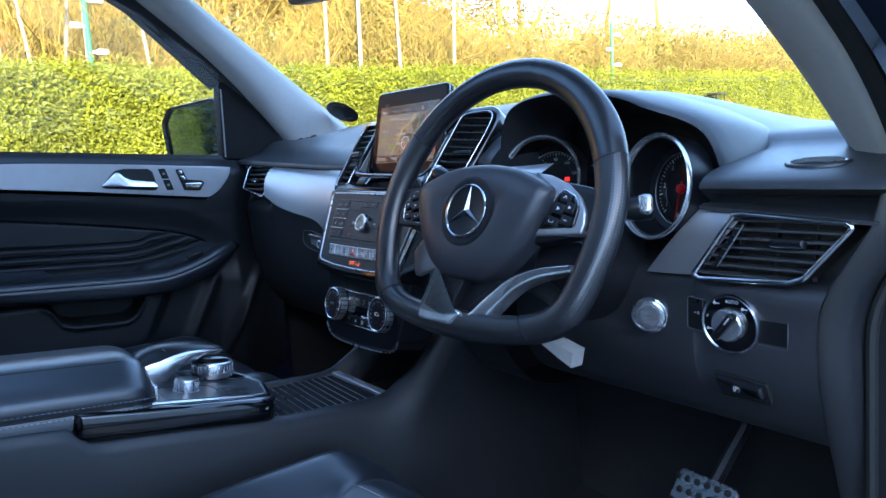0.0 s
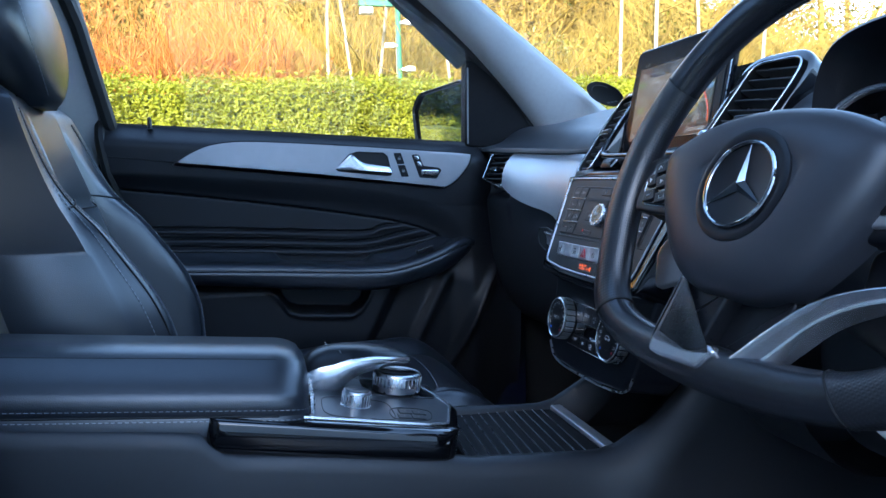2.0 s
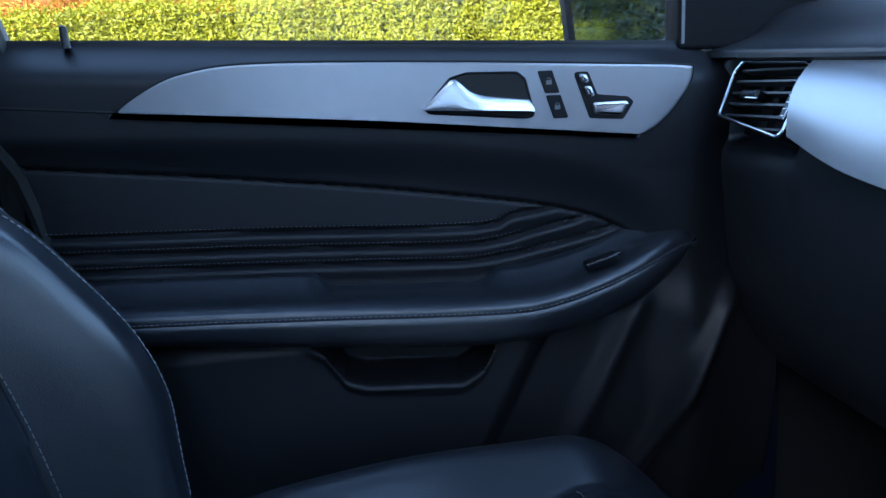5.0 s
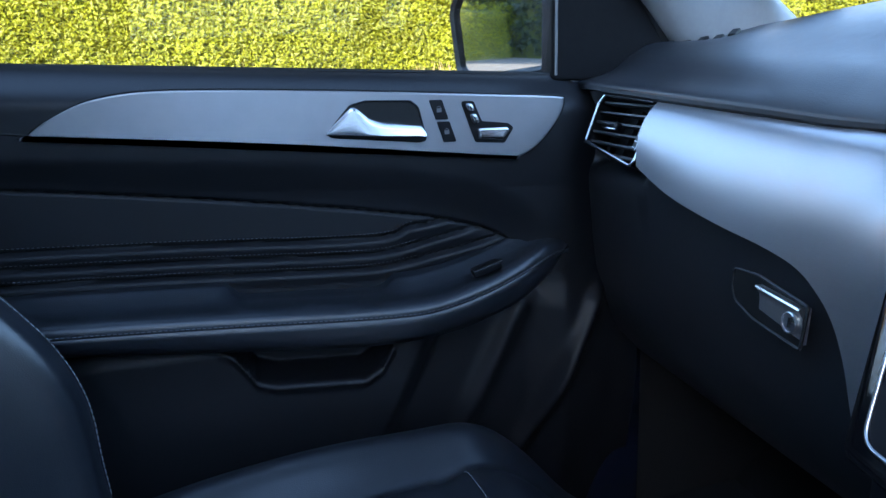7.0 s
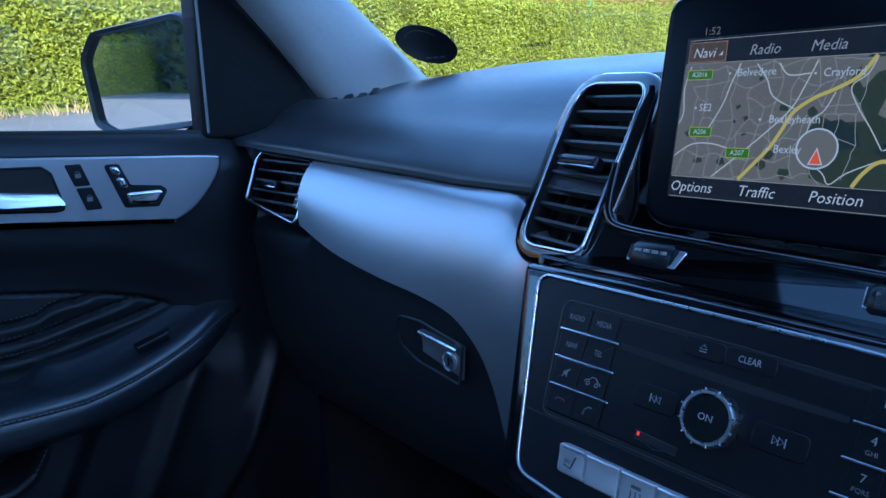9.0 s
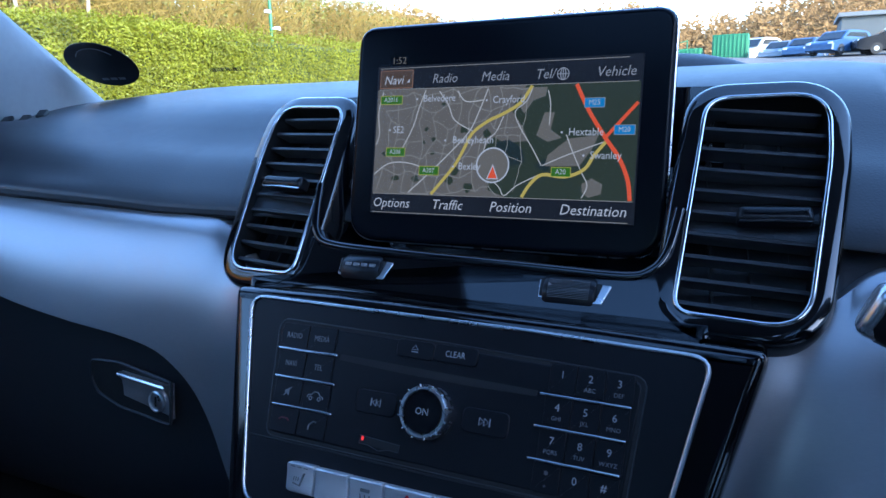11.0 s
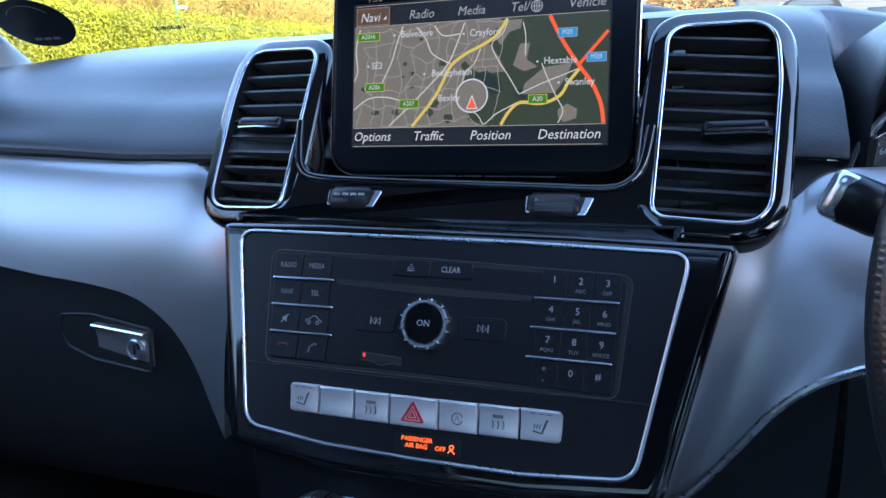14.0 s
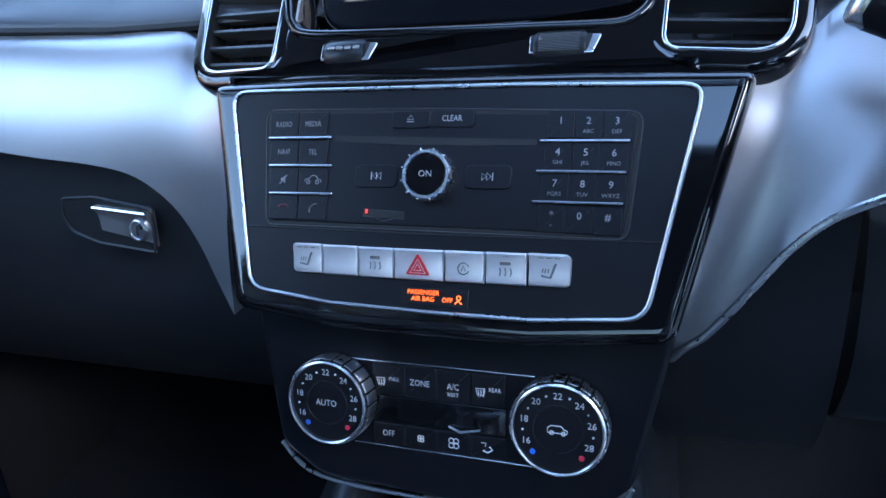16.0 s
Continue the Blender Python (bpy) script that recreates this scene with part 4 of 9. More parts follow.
def door_x(y, z):
    """How far the panel stands into the car."""
    sill = sill_z(y)
    x = -0.645
    x -= 0.035 * step(sill - 0.045, sill + 0.004, z) ** 1.5          # rolls out to the glass
    x += 0.004 * math.sin(max(0, min(1, (sill - z) / 0.13)) * math.pi)
    it, ar = ins_top(y), arch(y)
    front = step(0.03, -0.03, y)
    x -= 0.014 * step(ar + 0.004, it + 0.002, z) * front              # hollow above the insert
    x -= 0.004 * step(it + 0.0025, it - 0.0015, z) * front
    x -= 0.004 * math.exp(-((z - it) / 0.0022) ** 2) * front
    if z < it + 0.01 and y < 0.0:
        for k in range(3):
            d = z - PLEATS[k](y)
            fade = step(-0.132 + 0.034 * k + 0.03, -0.15 + 0.034 * k, y)
            x -= 0.0055 * math.exp(-(d / 0.0024) ** 2) * fade
            x += 0.0035 * math.exp(-((d + 0.008) / 0.006) ** 2) * fade
    # front end of the panel rolls away to the dash
    x -= 0.03 * step(0.02, 0.13, y)
    # lower part below the armrest stands in again
    low = step(0.93, 0.88, z)
    x += low * (0.028 - 0.05 * step(0.80, 0.5, z))
    # pocket mouth
    lip = lin(y, [(-0.42, 0.90), (-0.388, 0.880), (-0.366, 0.846), (-0.345, 0.838), (-0.24, 0.830), (-0.219, 0.842), (-0.204, 0.864), (-0.192, 0.89)])
    x -= 0.050 * step(lip, lip + 0.012, z) * step(-0.41, -0.385, y) * step(-0.195, -0.215, y) * step(0.925, 0.905, z)
    x += 0.005 * low * math.exp(-((z - lip + 0.004) / 0.006) ** 2) * step(-0.42, -0.38, y) * step(-0.19, -0.22, y)
    # ridges ahead of the pocket
    r = y + (0.86 - z) * 0.52
    x += low * 0.012 * math.exp(-((r + 0.051) / 0.016) ** 2)
    x += low * 0.016 * math.exp(-((r - 0.054) / 0.014) ** 2)
    x -= low * 0.020 * step(-0.17, -0.14, r)
    return x


ny, nz = 260, 340
g = Geo()


def rear_edge(f):
    return lin(f, [(0, -0.60), (0.76, -0.660), (0.87, -0.680), (1, -0.694)])


def door_pt(i, j):
    e = rear_edge(j / nz)
    y = e + (0.14 - e) * i / ny
    z = 0.52 + (sill_z(y) + 0.004 - 0.52) * j / nz
    return door_x(y, z), y, z


g.grid([[door_pt(i, j) for j in range(nz + 1)] for i in range(ny + 1)])
part("door_panel", g, M_DOOR, door, "black moulded door panel with pleats", 60)
g = Geo()
g.tube([(lambda q: (q[0] - 0.006, q[1] - 0.006, q[2]))(door_pt(0, 20 + 16 * k)) for k in range(21)], 0.010, 8)
part("rear_edge_seal", g, M_RUBBER, door)
g = Geo()
g.tube([(door_x(y, z) - 0.0004, y, z) for y, z in [(-0.690 + 0.0325 * k, 1.1625 - 0.00375 * k) for k in range(5)]], 0.0016, 6)
part("panel_joint", g, M_DARK, door)
g = Geo()
g.grid([[(x, y, z) for x, z in [(-0.76, 0.45), (-0.76, 1.14), (-0.70, lin(y, [(-0.75, 1.228), (-0.61, 1.219), (0.03, 1.174), (0.14, 1.172)])), (-0.682, lin(y, [(-0.75, 1.224), (-0.61, 1.215), (0.03, 1.170), (0.14, 1.168)])), (-0.70, 0.5)]] for y in (-0.73, -0.4, 0.0, 0.16)], loop=True, caps=True)
part("door_skin", g, M_PAINT, door)
g = Geo()
g.tube([(-0.684, y, lin(y, [(-0.75, 1.229), (-0.61, 1.220), (0.03, 1.176), (0.14, 1.174)])) for y in (-0.72, -0.5, -0.2, 0.03)], 0.0035, 6)
part("window_seal", g, M_RUBBER, door)
FD = Frame((-0.640, 0, 0), (0, 1, 0), (0, 0, 1))     # u: forwards, v: up, towards the car's middle
# satin trim plate
trim_o = spline([(-0.560, 1.147), (-0.530, 1.166), (-0.489, 1.180), (-0.418, 1.184), (-0.241, 1.173), (-0.08, 1.160), (0.012, 1.152), (0.024, 1.146), (0.016, 1.125), (-0.008, 1.098), (-0.034, 1.084), (-0.061, 1.085), (-0.308, 1.117), (-0.545, 1.143)], 5, True)
g = Geo()
g.prism(trim_o, FD, -0.03, 0.0030, 0.0020)
part("trim_plate", g, M_SILVER, door, "satin aluminium trim plate")
g = Geo()
g.tube([FD.at(u, v, 0.0004) for u, v in inset(trim_o, -0.0006)], 0.0014, 6, closed=True)
part("trim_shadow_gap", g, M_DARK, door)
# handle recess and lever
rec = rounded([(-0.262, 1.124), (-0.231, 1.156), (-0.214, 1.160), (-0.162, 1.157), (-0.154, 1.150), (-0.146, 1.112), (-0.156, 1.111)], 0.006, 4)
# flat black plate in place of the shade in the recess
g = Geo()
g.prism(rec, FD, 0.0026, 0.0038, 0.0)
part("handle_recess", g, M_DARK, door)
g = Geo()
g.tube([FD.at(u, v, 0.0036) for u, v in rec], 0.0013, 6, closed=True)
part("handle_surround", g, M_SATIN, door)
rows = []
for k in range(25):
    t = k / 24
    u = -0.260 + 0.113 * t
    lo = 1.1262 - 0.0095 * t
    hi = lin(u, [(-0.260, 1.1285), (-0.245, 1.142), (-0.231, 1.1545), (-0.226, 1.1545), (-0.222, 1.1510), (-0.213, 1.1425), (-0.204, 1.1385), (-0.197, 1.1365), (-0.151, 1.1295), (-0.147, 1.1215)])
    d = 0.0065 + 0.006 * math.sin(math.pi * min(1, t * 1.05))
    c, h = (lo + hi) / 2, (hi - lo) / 2
    sq = lambda a: math.copysign(abs(a) ** 0.5, a)
    rows.append([FD.at(u, c + h * sq(math.cos(a)), d + 0.004 * sq(math.sin(a)) - 0.003 * math.cos(a) * step(0.25, 0.5, t)) for a in [2 * math.pi * j / 20 for j in range(20)]])
g = Geo()
g.grid(rows, loop=True, caps=True)
part("door_handle", g, M_BUTTON, door, "satin chrome pull handle", 40)
# lock buttons
for k, (a, b) in enumerate(((1.157, 1.134), (1.132, 1.108))):
    s0, s1 = -0.141 + (1.157 - a) * 0.31, -0.141 + (1.157 - b) * 0.31
    g = Geo()
    g.prism(rounded([(s1, b), (s1 + 0.0155, b - 0.0005), (s0 + 0.0155, a - 0.0005), (s0, a)], 0.0015, 2), FD, 0.0022, 0.0046, 0.0008)
    lk = part("lock_button", g, M_SATIN, door)
    g = Geo()
    F = FD.moved((s0 + s1) / 2 + 0.0078, (a + b) / 2, 0.0047)
    g.tube([F.at(0.0022 * math.cos(t), 0.0014 + 0.0022 * math.sin(t)) for t in [math.pi * j / 6 - (0.5 if k == 0 else 0) for j in range(7)]], 0.0003, 4)
    g.prism([(-0.0028, -0.003), (0.0028, -0.003), (0.0028, 0.0014), (-0.0028, 0.0014)], F, -0.0002, 0.0002)
    part("padlock_mark", g, M_GREYPRINT, lk)
# seat switch
g = Geo()
g.prism(rounded([(-0.104, 1.1535), (-0.088, 1.1525), (-0.079, 1.129), (-0.047, 1.1245), (-0.040, 1.119), (-0.052, 1.1015), (-0.088, 1.105)], 0.004, 4), FD, 0.0026, 0.0038)
ss = part("seat_switch_recess", g, M_SATIN, door)
for o in ([(-0.100, 1.151), (-0.091, 1.150), (-0.087, 1.141), (-0.096, 1.142)], [(-0.095, 1.139), (-0.0865, 1.138), (-0.0815, 1.1265), (-0.0905, 1.1275)], [(-0.086, 1.1215), (-0.050, 1.1205), (-0.046, 1.117), (-0.055, 1.106), (-0.084, 1.109)]):
    g = Geo()
    g.prism(rounded(o, 0.003, 4), FD, 0.0030, 0.0090, 0.0025)
    part("seat_switch", g, M_CHROME, ss, "chrome seat switch", 50)
# armrest
ARM_TOP = curve([(-0.71, 0.957), (-0.56, 0.954), (-0.38, 0.944), (-0.20, 0.932), (-0.144, 0.934), (-0.08, 0.948), (0.0, 0.974), (0.03, 0.972)])
ARM_LOW = curve([(-0.71, 0.915), (-0.55, 0.912), (-0.22, 0.880), (-0.08, 0.895), (0.0, 0.93), (0.03, 0.955)])
ARM_OUT = curve([(-0.71, 0.055), (-0.5, 0.062), (-0.2, 0.066), (-0.06, 0.052), (0.0, 0.032), (0.03, 0.012)])


def arm_sec(y):
    return ARM_TOP(y), ARM_LOW(y), -0.655 + ARM_OUT(y)


rows, seam = [], []
for i in range(61):
    y = -0.71 + 0.74 * i / 60
    t, b, x = arm_sec(y)
    h = t - b
    e = 0.017 * (1 - step(-0.392, -0.372, y) * step(-0.190, -0.212, y))      # ledge on both sides of the pull cup
    rows.append([(-0.69, y, t + 0.004 + e), (x - 0.058, y, t + 0.003 + e), (x - 0.052, y, t + 0.002 + e * 0.9), (x - 0.043, y, t + 0.003 + e * 0.1), (x - 0.02, y, t + 0.002), (x - 0.008, y, t - 0.001), (x - 0.002, y, t - 0.006), (x, y, t - 0.013), (x - 0.0012, y, t - 0.0145), (x, y, t - 0.016), (x + 0.001, y, t - 0.45 * h), (x - 0.004, y, b + 0.012), (x - 0.013, y, b + 0.003), (x - 0.03, y, b), (-0.69, y, b)])
    seam.append((x + 0.0004, y, t - 0.0115))
g = Geo()
g.grid(rows, caps=True)
arm = part("armrest", g, M_LEATHER, door, "black leather armrest with stitched seam", 60)


def stitches(name, path, parent, length=0.0042, gap=0.0022, r=0.00045, mat_=None):
    """Single threads along a path."""
    P = [Vector(p) for p in path]
    g, acc, on = Geo(), 0.0, True
    pos, i = P[0], 0
    pts = []
    for a, b in zip(P, P[1:]):
        n = max(1, int((b - a).length / 0.0011))
        pts += [a.lerp(b, k / n) for k in range(n)]
    k, n1, n2 = 0, max(2, int(length / 0.0011)), max(1, int(gap / 0.0011))
    while k + n1 < len(pts):
        g.tube([pts[k], pts[k + n1]], r, 4)
        k += n1 + n2
    return part(name, g, mat_ or M_STITCH, parent)


stitches("stitching", seam, arm)
for k in range(3):
    stitches("pleat_stitching", [(door_x(y, pleat(y, k) + 0.005) + 0.0003, y, pleat(y, k) + 0.005) for y in [-0.66 + 0.5 * j / 80 for j in range(81)]], door, 0.003, 0.003, 0.0003, M_GREYPRINT)
# grab recess edge and window switch
g = Geo()
g.box((0, 0, 0.002), (0.036, 0.015, 0.008), Frame((-0.618, -0.086, 0.9545), (0.0, 1, 0.26), (-1, 0, 0.1)), 0.0015)
sw = part("window_switch", g, M_SATIN, door)
g = Geo()
g.tube([(-0.6105, -0.105, 0.957), (-0.6105, -0.104, 0.9555), (-0.6105, -0.068, 0.9655), (-0.620, -0.067, 0.9670)], 0.0009, 5)
part("switch_edge", g, M_CHROME, sw)
# door pin
g = Geo()
F = Frame((-0.672, -0.609, 1.214), (1, 0, 0), (0, 1, 0))
g.lathe([(0.0055, 0), (0.0042, 0.004), (0.0040, 0.016), (0.0036, 0.021), (0.0015, 0.0225)], F, 14)
part("lock_pin", g, M_PLASTIC, door)
# mirror triangle cover
g = Geo()
g.prism(rounded([(0.024, 1.168), (0.030, 1.352), (0.048, 1.352), (0.145, 1.275), (0.20, 1.20), (0.17, 1.165)], [0.008, 0.006, 0.01, 0.06, 0.01, 0.008], 5), Frame((-0.69, 0, 0), (0, 1, 0), (0.0, 0, 1)), -0.02, 0.014, 0.004)
tri_c = part("mirror_cover", g, M_COVER, door)
g = Geo()
g.tube([(-0.6755, 0.030, 1.175), (-0.6755, 0.034, 1.335)], 0.0018, 6)
part("cover_edge", g, M_GREYPRINT, tri_c)
# window pane
g = Geo()
g.grid([[(-0.69 + 0.10 * (z - 1.15) * 0.9, y, z) for z in (1.15, 1.3, 1.45, 1.62)] for y in (-0.74, -0.5, -0.2, 0.03)])
o = part("window_pane", g, M_GLASS, door)
o.visible_shadow = False
# roof rail over the window
g = Geo()
g.tube([(-0.70, 0.03, 1.35), (-0.682, -0.15, 1.515), (-0.645, -0.33, 1.615), (-0.63, -0.55, 1.64), (-0.63, -0.78, 1.63)], 0.02, 8)
part("window_frame", g, M_RUBBER, door)
g = Geo()
rows = []
for t in [k / 8 for k in range(9)]:
    y, z = -0.700 - 0.075 * t, 1.215 + 0.40 * t
    x = -0.688 + 0.085 * t ** 1.2
    rows.append([(x - 0.012, y + 0.030, z), (x + 0.004, y + 0.028, z), (x + 0.008, y + 0.020, z), (x + 0.008, y - 0.012, z), (x - 0.012, y - 0.016, z)])
g.grid(rows, loop=True, caps=True)
part("frame_upright", g, M_FRAME, door, "grey door frame upright", 50)
# outside mirror
mir = thing("door_mirror", (-0.80, 0.03, 1.17), "dark door mirror showing the yard behind", "mirror")
FM = Frame((-0.858, 0.016, 1.248), Vector((1, 0.42, 0)), (0, -0.010, 1))
mo = rounded([(u * 0.85, v) for u, v in [(-0.118, -0.066), (-0.132, 0.030), (-0.095, 0.066), (0.10, 0.078), (0.128, 0.070), (0.130, -0.068), (-0.08, -0.080)]], [0.02, 0.03, 0.03, 0.02, 0.02, 0.02, 0.02], 5)
g = Geo()
ringr = []
for s, d in ((0.55, -0.085), (0.8, -0.07), (0.95, -0.04), (1.0, -0.012), (1.0, 0.0), (0.965, 0.006), (0.90, 0.003), (0.88, -0.01)):
    ringr.append([FM.at(u * s, v * s, d) for u, v in mo])
g.grid(ringr, loop=True, caps=True)
part("housing", g, M_SATIN, mir, "dark glossy mirror housing", 50)
g = Geo()
g.prism([(u * 0.88, v * 0.88) for u, v in mo], FM, -0.009, -0.003)
part("mirror_glass", g, M_MIRROR, mir)
g = Geo()
g.tube([(-0.80, 0.06, 1.165), (-0.71, 0.07, 1.150)], 0.016, 8)
part("mirror_arm", g, M_SATIN, mir)

# ---- dashboard ----
dash = thing("dashboard", (0, 0.3, 0.9), "black soft-touch dashboard with satin aluminium panels", "dashboard")


def droop(x):
    return -0.062 * step(0.18, 0.56, x)


def gap_z(x):
    return 1.134 + 0.022 * lin(x, [(-0.66, 1), (-0.29, 0.02), (-0.25, 0)]) + droop(x) * 0.9


def gap_y(x):
    return 0.090 - 0.028 * lin(x, [(-0.66, 1), (-0.36, 0.04), (-0.32, 0)]) + 0.055 * step(0.35, 0.60, x)


# upper pad
def pad_row(x):
    zt = 1.243 - 0.012 * step(-0.45, -0.7, x) + droop(x) * 1.25
    gy, gz = gap_y(x), gap_z(x)
    pts = [(0.66, zt - 0.03), (0.52, zt - 0.004), (0.40, zt - 0.001), (0.30, zt - 0.010), (0.22, zt - 0.026), (0.165, gz + 0.060 - 0.008), (0.130, gz + 0.038), (0.105, gz + 0.020), (gy + 0.004, gz + 0.010), (gy, gz + 0.004), (gy + 0.004, gz), (gy + 0.05, gz - 0.004)]
    if x > 0.3:
        k = step(0.3, 0.55, x)
        pts = [(y + (0.045 * k if y < 0.3 and y > gy + 0.02 else 0), z) for y, z in pts]
    b = step(0.228, 0.242, x) * step(0.556, 0.542, x)
    if b > 0:                                    # opens for the dials
        pts = [(y + max(0, 0.262 - y) * b, z if y > 0.26 else z + (zt - 0.02 - (0.262 - y) * 0.9 - z) * b) for y, z in pts]
    return [(x, y, z) for y, z in spline(pts, 3)]


g = Geo()
g.grid([pad_row(-0.70 + 1.45 * k / 180) for k in range(181)])
part("upper_pad", g, M_DASH, dash, "black grained upper pad", 60)
# lip between the pad and the driver's vent
g = Geo()
rows = []
for k in range(12):
    x = 0.548 + 0.017 * k
    e = 1.0745 - 0.006 * (x - 0.602) / 0.105
    rows.append([(x, gap_y(x) + 0.010, gap_z(x) + 0.004), (x, gap_y(x) - 0.004, gap_z(x) + 0.001), (x, 0.128, e + 0.003), (x, 0.1185, e), (x, 0.1185, e - 0.004)])
g.grid(rows)
part("vent_lip", g, M_DASH, dash, "black lip above the vent", 60)
# demister slots in the far corner
g = Geo()
for k in range(6):
    x, y = -0.692 + 0.0145 * k, 0.178 + 0.012 * k
    z = max(q[2] for q in pad_row(x) if abs(q[1] - y) < 0.012)
    F = Frame((x, y, z), (0.75, 0.65, 0.05), (-0.65, 0.7, 0.25))
    g.box((0, 0, 0.0012), (0.010, 0.026, 0.004), F, 0.0015)
part("demister_slots", g, M_DARK, dash)
# lower body behind panels
def lower_row(x):
    e = 0.05 * step(0.35, 0.55, x)
    gz = gap_z(x)
    b = step(0.228, 0.242, x) * step(0.556, 0.542, x)
    v = 0.045 * step(0.556, 0.562, x)
    w = 0.040 * step(-0.512, -0.524, x) * step(-0.66, -0.645, x)
    if b > 0.5:
        pts = [(0.25, 1.030), (0.20, 1.024), (0.15, 1.010), (0.122, 0.993), (0.113, 0.95), (0.114, 0.90), (0.13, 0.86), (0.17, 0.815), (0.26, 0.79), (0.5, 0.78)]
    elif x > 0.25:
        pts = [(gap_y(x) + 0.012 + v, gz - 0.002), (0.118 + v, 1.035), (0.118 + v, 1.002), (0.1125, 0.993), (0.112, 0.95), (0.115, 0.90), (0.13, 0.86), (0.17, 0.815), (0.26, 0.79), (0.5, 0.78)]
    else:
        pts = [(gap_y(x) + 0.012 + w, gz - 0.002), (0.066 + w, 1.09), (0.066 + w, 1.072), (0.064, 1.055), (0.068, 1.00), (0.075, 0.94), (0.09, 0.88), (0.125, 0.82), (0.20, 0.775), (0.45, 0.76)]
    if x > 0.556:                                # follows the curved end of the dash
        return [(0.556 + (x - 0.556) / 0.146 * (dash_end(z) - 0.556), y, z) for y, z in spline(pts, 4)]
    return [(x, y, z) for y, z in spline(pts, 4)]


g = Geo()
g.grid([lower_row(-0.69 + 0.505 * k / 60) for k in range(61)])
part("glovebox_lid", g, M_DASH, dash, "black glovebox lid", 60)
g = Geo()
g.grid([lower_row(0.556 + 0.146 * k / 20) for k in range(21)])
g.grid([lower_row(0.10 + 0.128 * k / 6) for k in range(7)])
g.grid([lower_row(0.2425 + 0.2995 * k / 20) for k in range(21)] + [lower_row(0.543), [(0.5435, y, z) for x, y, z in lower_row(0.556)], lower_row(0.556)])
part("knee_panel", g, M_DASH, dash, "black panel below the wheel", 60)
# gap line
g = Geo()
g.tube([(x, gap_y(x) + 0.0005, gap_z(x) + 0.001) for x in [-0.62 + 0.022 * k for k in range(20)]], 0.0038, 6)
part("panel_gap", g, M_DARK, dash)


def panel(top, bot, bulge, n=8):
    """A satin panel between an upper and a lower edge, bowed outwards."""
    t, b = spline(top, 5), spline(bot, 5)
    rows = []
    for p, q in zip(t, b):
        p, q = Vector(p), Vector(q)
        rows.append([p + Vector((0, 0.012, 0))] + [p.lerp(q, k / n) + Vector((0, -bulge * math.sin(math.pi * (k / n) ** 0.8), 0)) for k in range(n + 1)] + [q + Vector((0, 0.012, 0.001))])
    return rows


top = [(-0.509, 0.0755, 1.1465), (-0.44, 0.0815, 1.1425), (-0.36, 0.088, 1.1375), (-0.29, 0.089, 1.1345), (-0.245, 0.087, 1.133), (-0.215, 0.085, 1.130), (-0.195, 0.078, 1.115), (-0.18, 0.070, 1.105), (-0.165, 0.060, 1.095), (-0.158, 0.05, 1.08)]
bot = [(-0.492, 0.041, 1.083), (-0.43, 0.042, 1.062), (-0.36, 0.045, 1.049), (-0.30, 0.047, 1.042), (-0.262, 0.048, 1.034), (-0.238, 0.048, 1.020), (-0.222, 0.048, 1.003), (-0.209, 0.047, 0.980), (-0.199, 0.046, 0.952), (-0.188, 0.044, 0.925)]
g = Geo()
g.grid(panel(top, bot, 0.010))
part("aluminium_panel", g, M_SILVER, dash, "satin aluminium panel before the passenger", 60)
top2 = [(-x, y - 0.004, z - 0.005) for x, y, z in top[::-1]][:8]
bot2 = [(0.130, 0.03, 0.930), (0.138, 0.03, 0.939), (0.148, 0.03, 0.947), (0.160, 0.03, 0.962), (0.174, 0.03, 0.982), (0.190, 0.03, 1.004), (0.212, 0.03, 1.023), (0.25, 0.034, 1.038)]
g = Geo()
g.grid(panel(top2, bot2, 0.008))
part("aluminium_panel", g, M_SILVER, dash, "satin aluminium panel beside the wheel", 60)
g = Geo()
g.tube([(x, y - 0.0030, z - 0.0008) for x, y, z in spline(bot2, 5)], 0.0024, 8)
part("panel_edge", g, M_MATCHROME, dash)
# panel inboard of the driver's vent
g = Geo()
g.grid(panel([(0.545, 0.125, 1.074), (0.575, 0.125, 1.0745), (0.604, 0.124, 1.074)], [(0.475, 0.118, 0.996), (0.512, 0.116, 0.997), (0.549, 0.115, 0.999)], 0.006))
part("aluminium_panel", g, M_SILVER, dash, "satin aluminium panel beside the vent", 60)

# glovebox handle
gh = thing("glovebox_handle", (-0.30, 0.06, 0.98), "satin metal glovebox handle with a key lock", "handle")
FG = Frame((-0.300, 0.0615, 0.992), (1, -0.02, 0), (0, 0.10, 1))
g = Geo()
go = rounded([(-0.0505, 0.002), (-0.050, 0.0175), (-0.016, 0.0195), (0.043, 0.0115), (0.0415, -0.0235), (-0.016, -0.0180), (-0.043, -0.0095)], [0.008, 0.006, 0.02, 0.003, 0.003, 0.02, 0.012], 5)
ringg = [[FG.at(u, v, 0.004) for u, v in go], [FG.at(u, v, 0.0018) for u, v in inset(go, 0.0035)], [FG.at(u, v, 0.0006) for u, v in inset(go, 0.0065)]]
g.grid(ringg, loop=True, caps=True)
part("recess", g, M_DARK, gh)
g = Geo()
g.tube([FG.at(u, v, 0.0042) for u, v in go], 0.0014, 6, closed=True)
part("recess_rim", g, M_PLASTIC, gh)
g = Geo()
rows = []
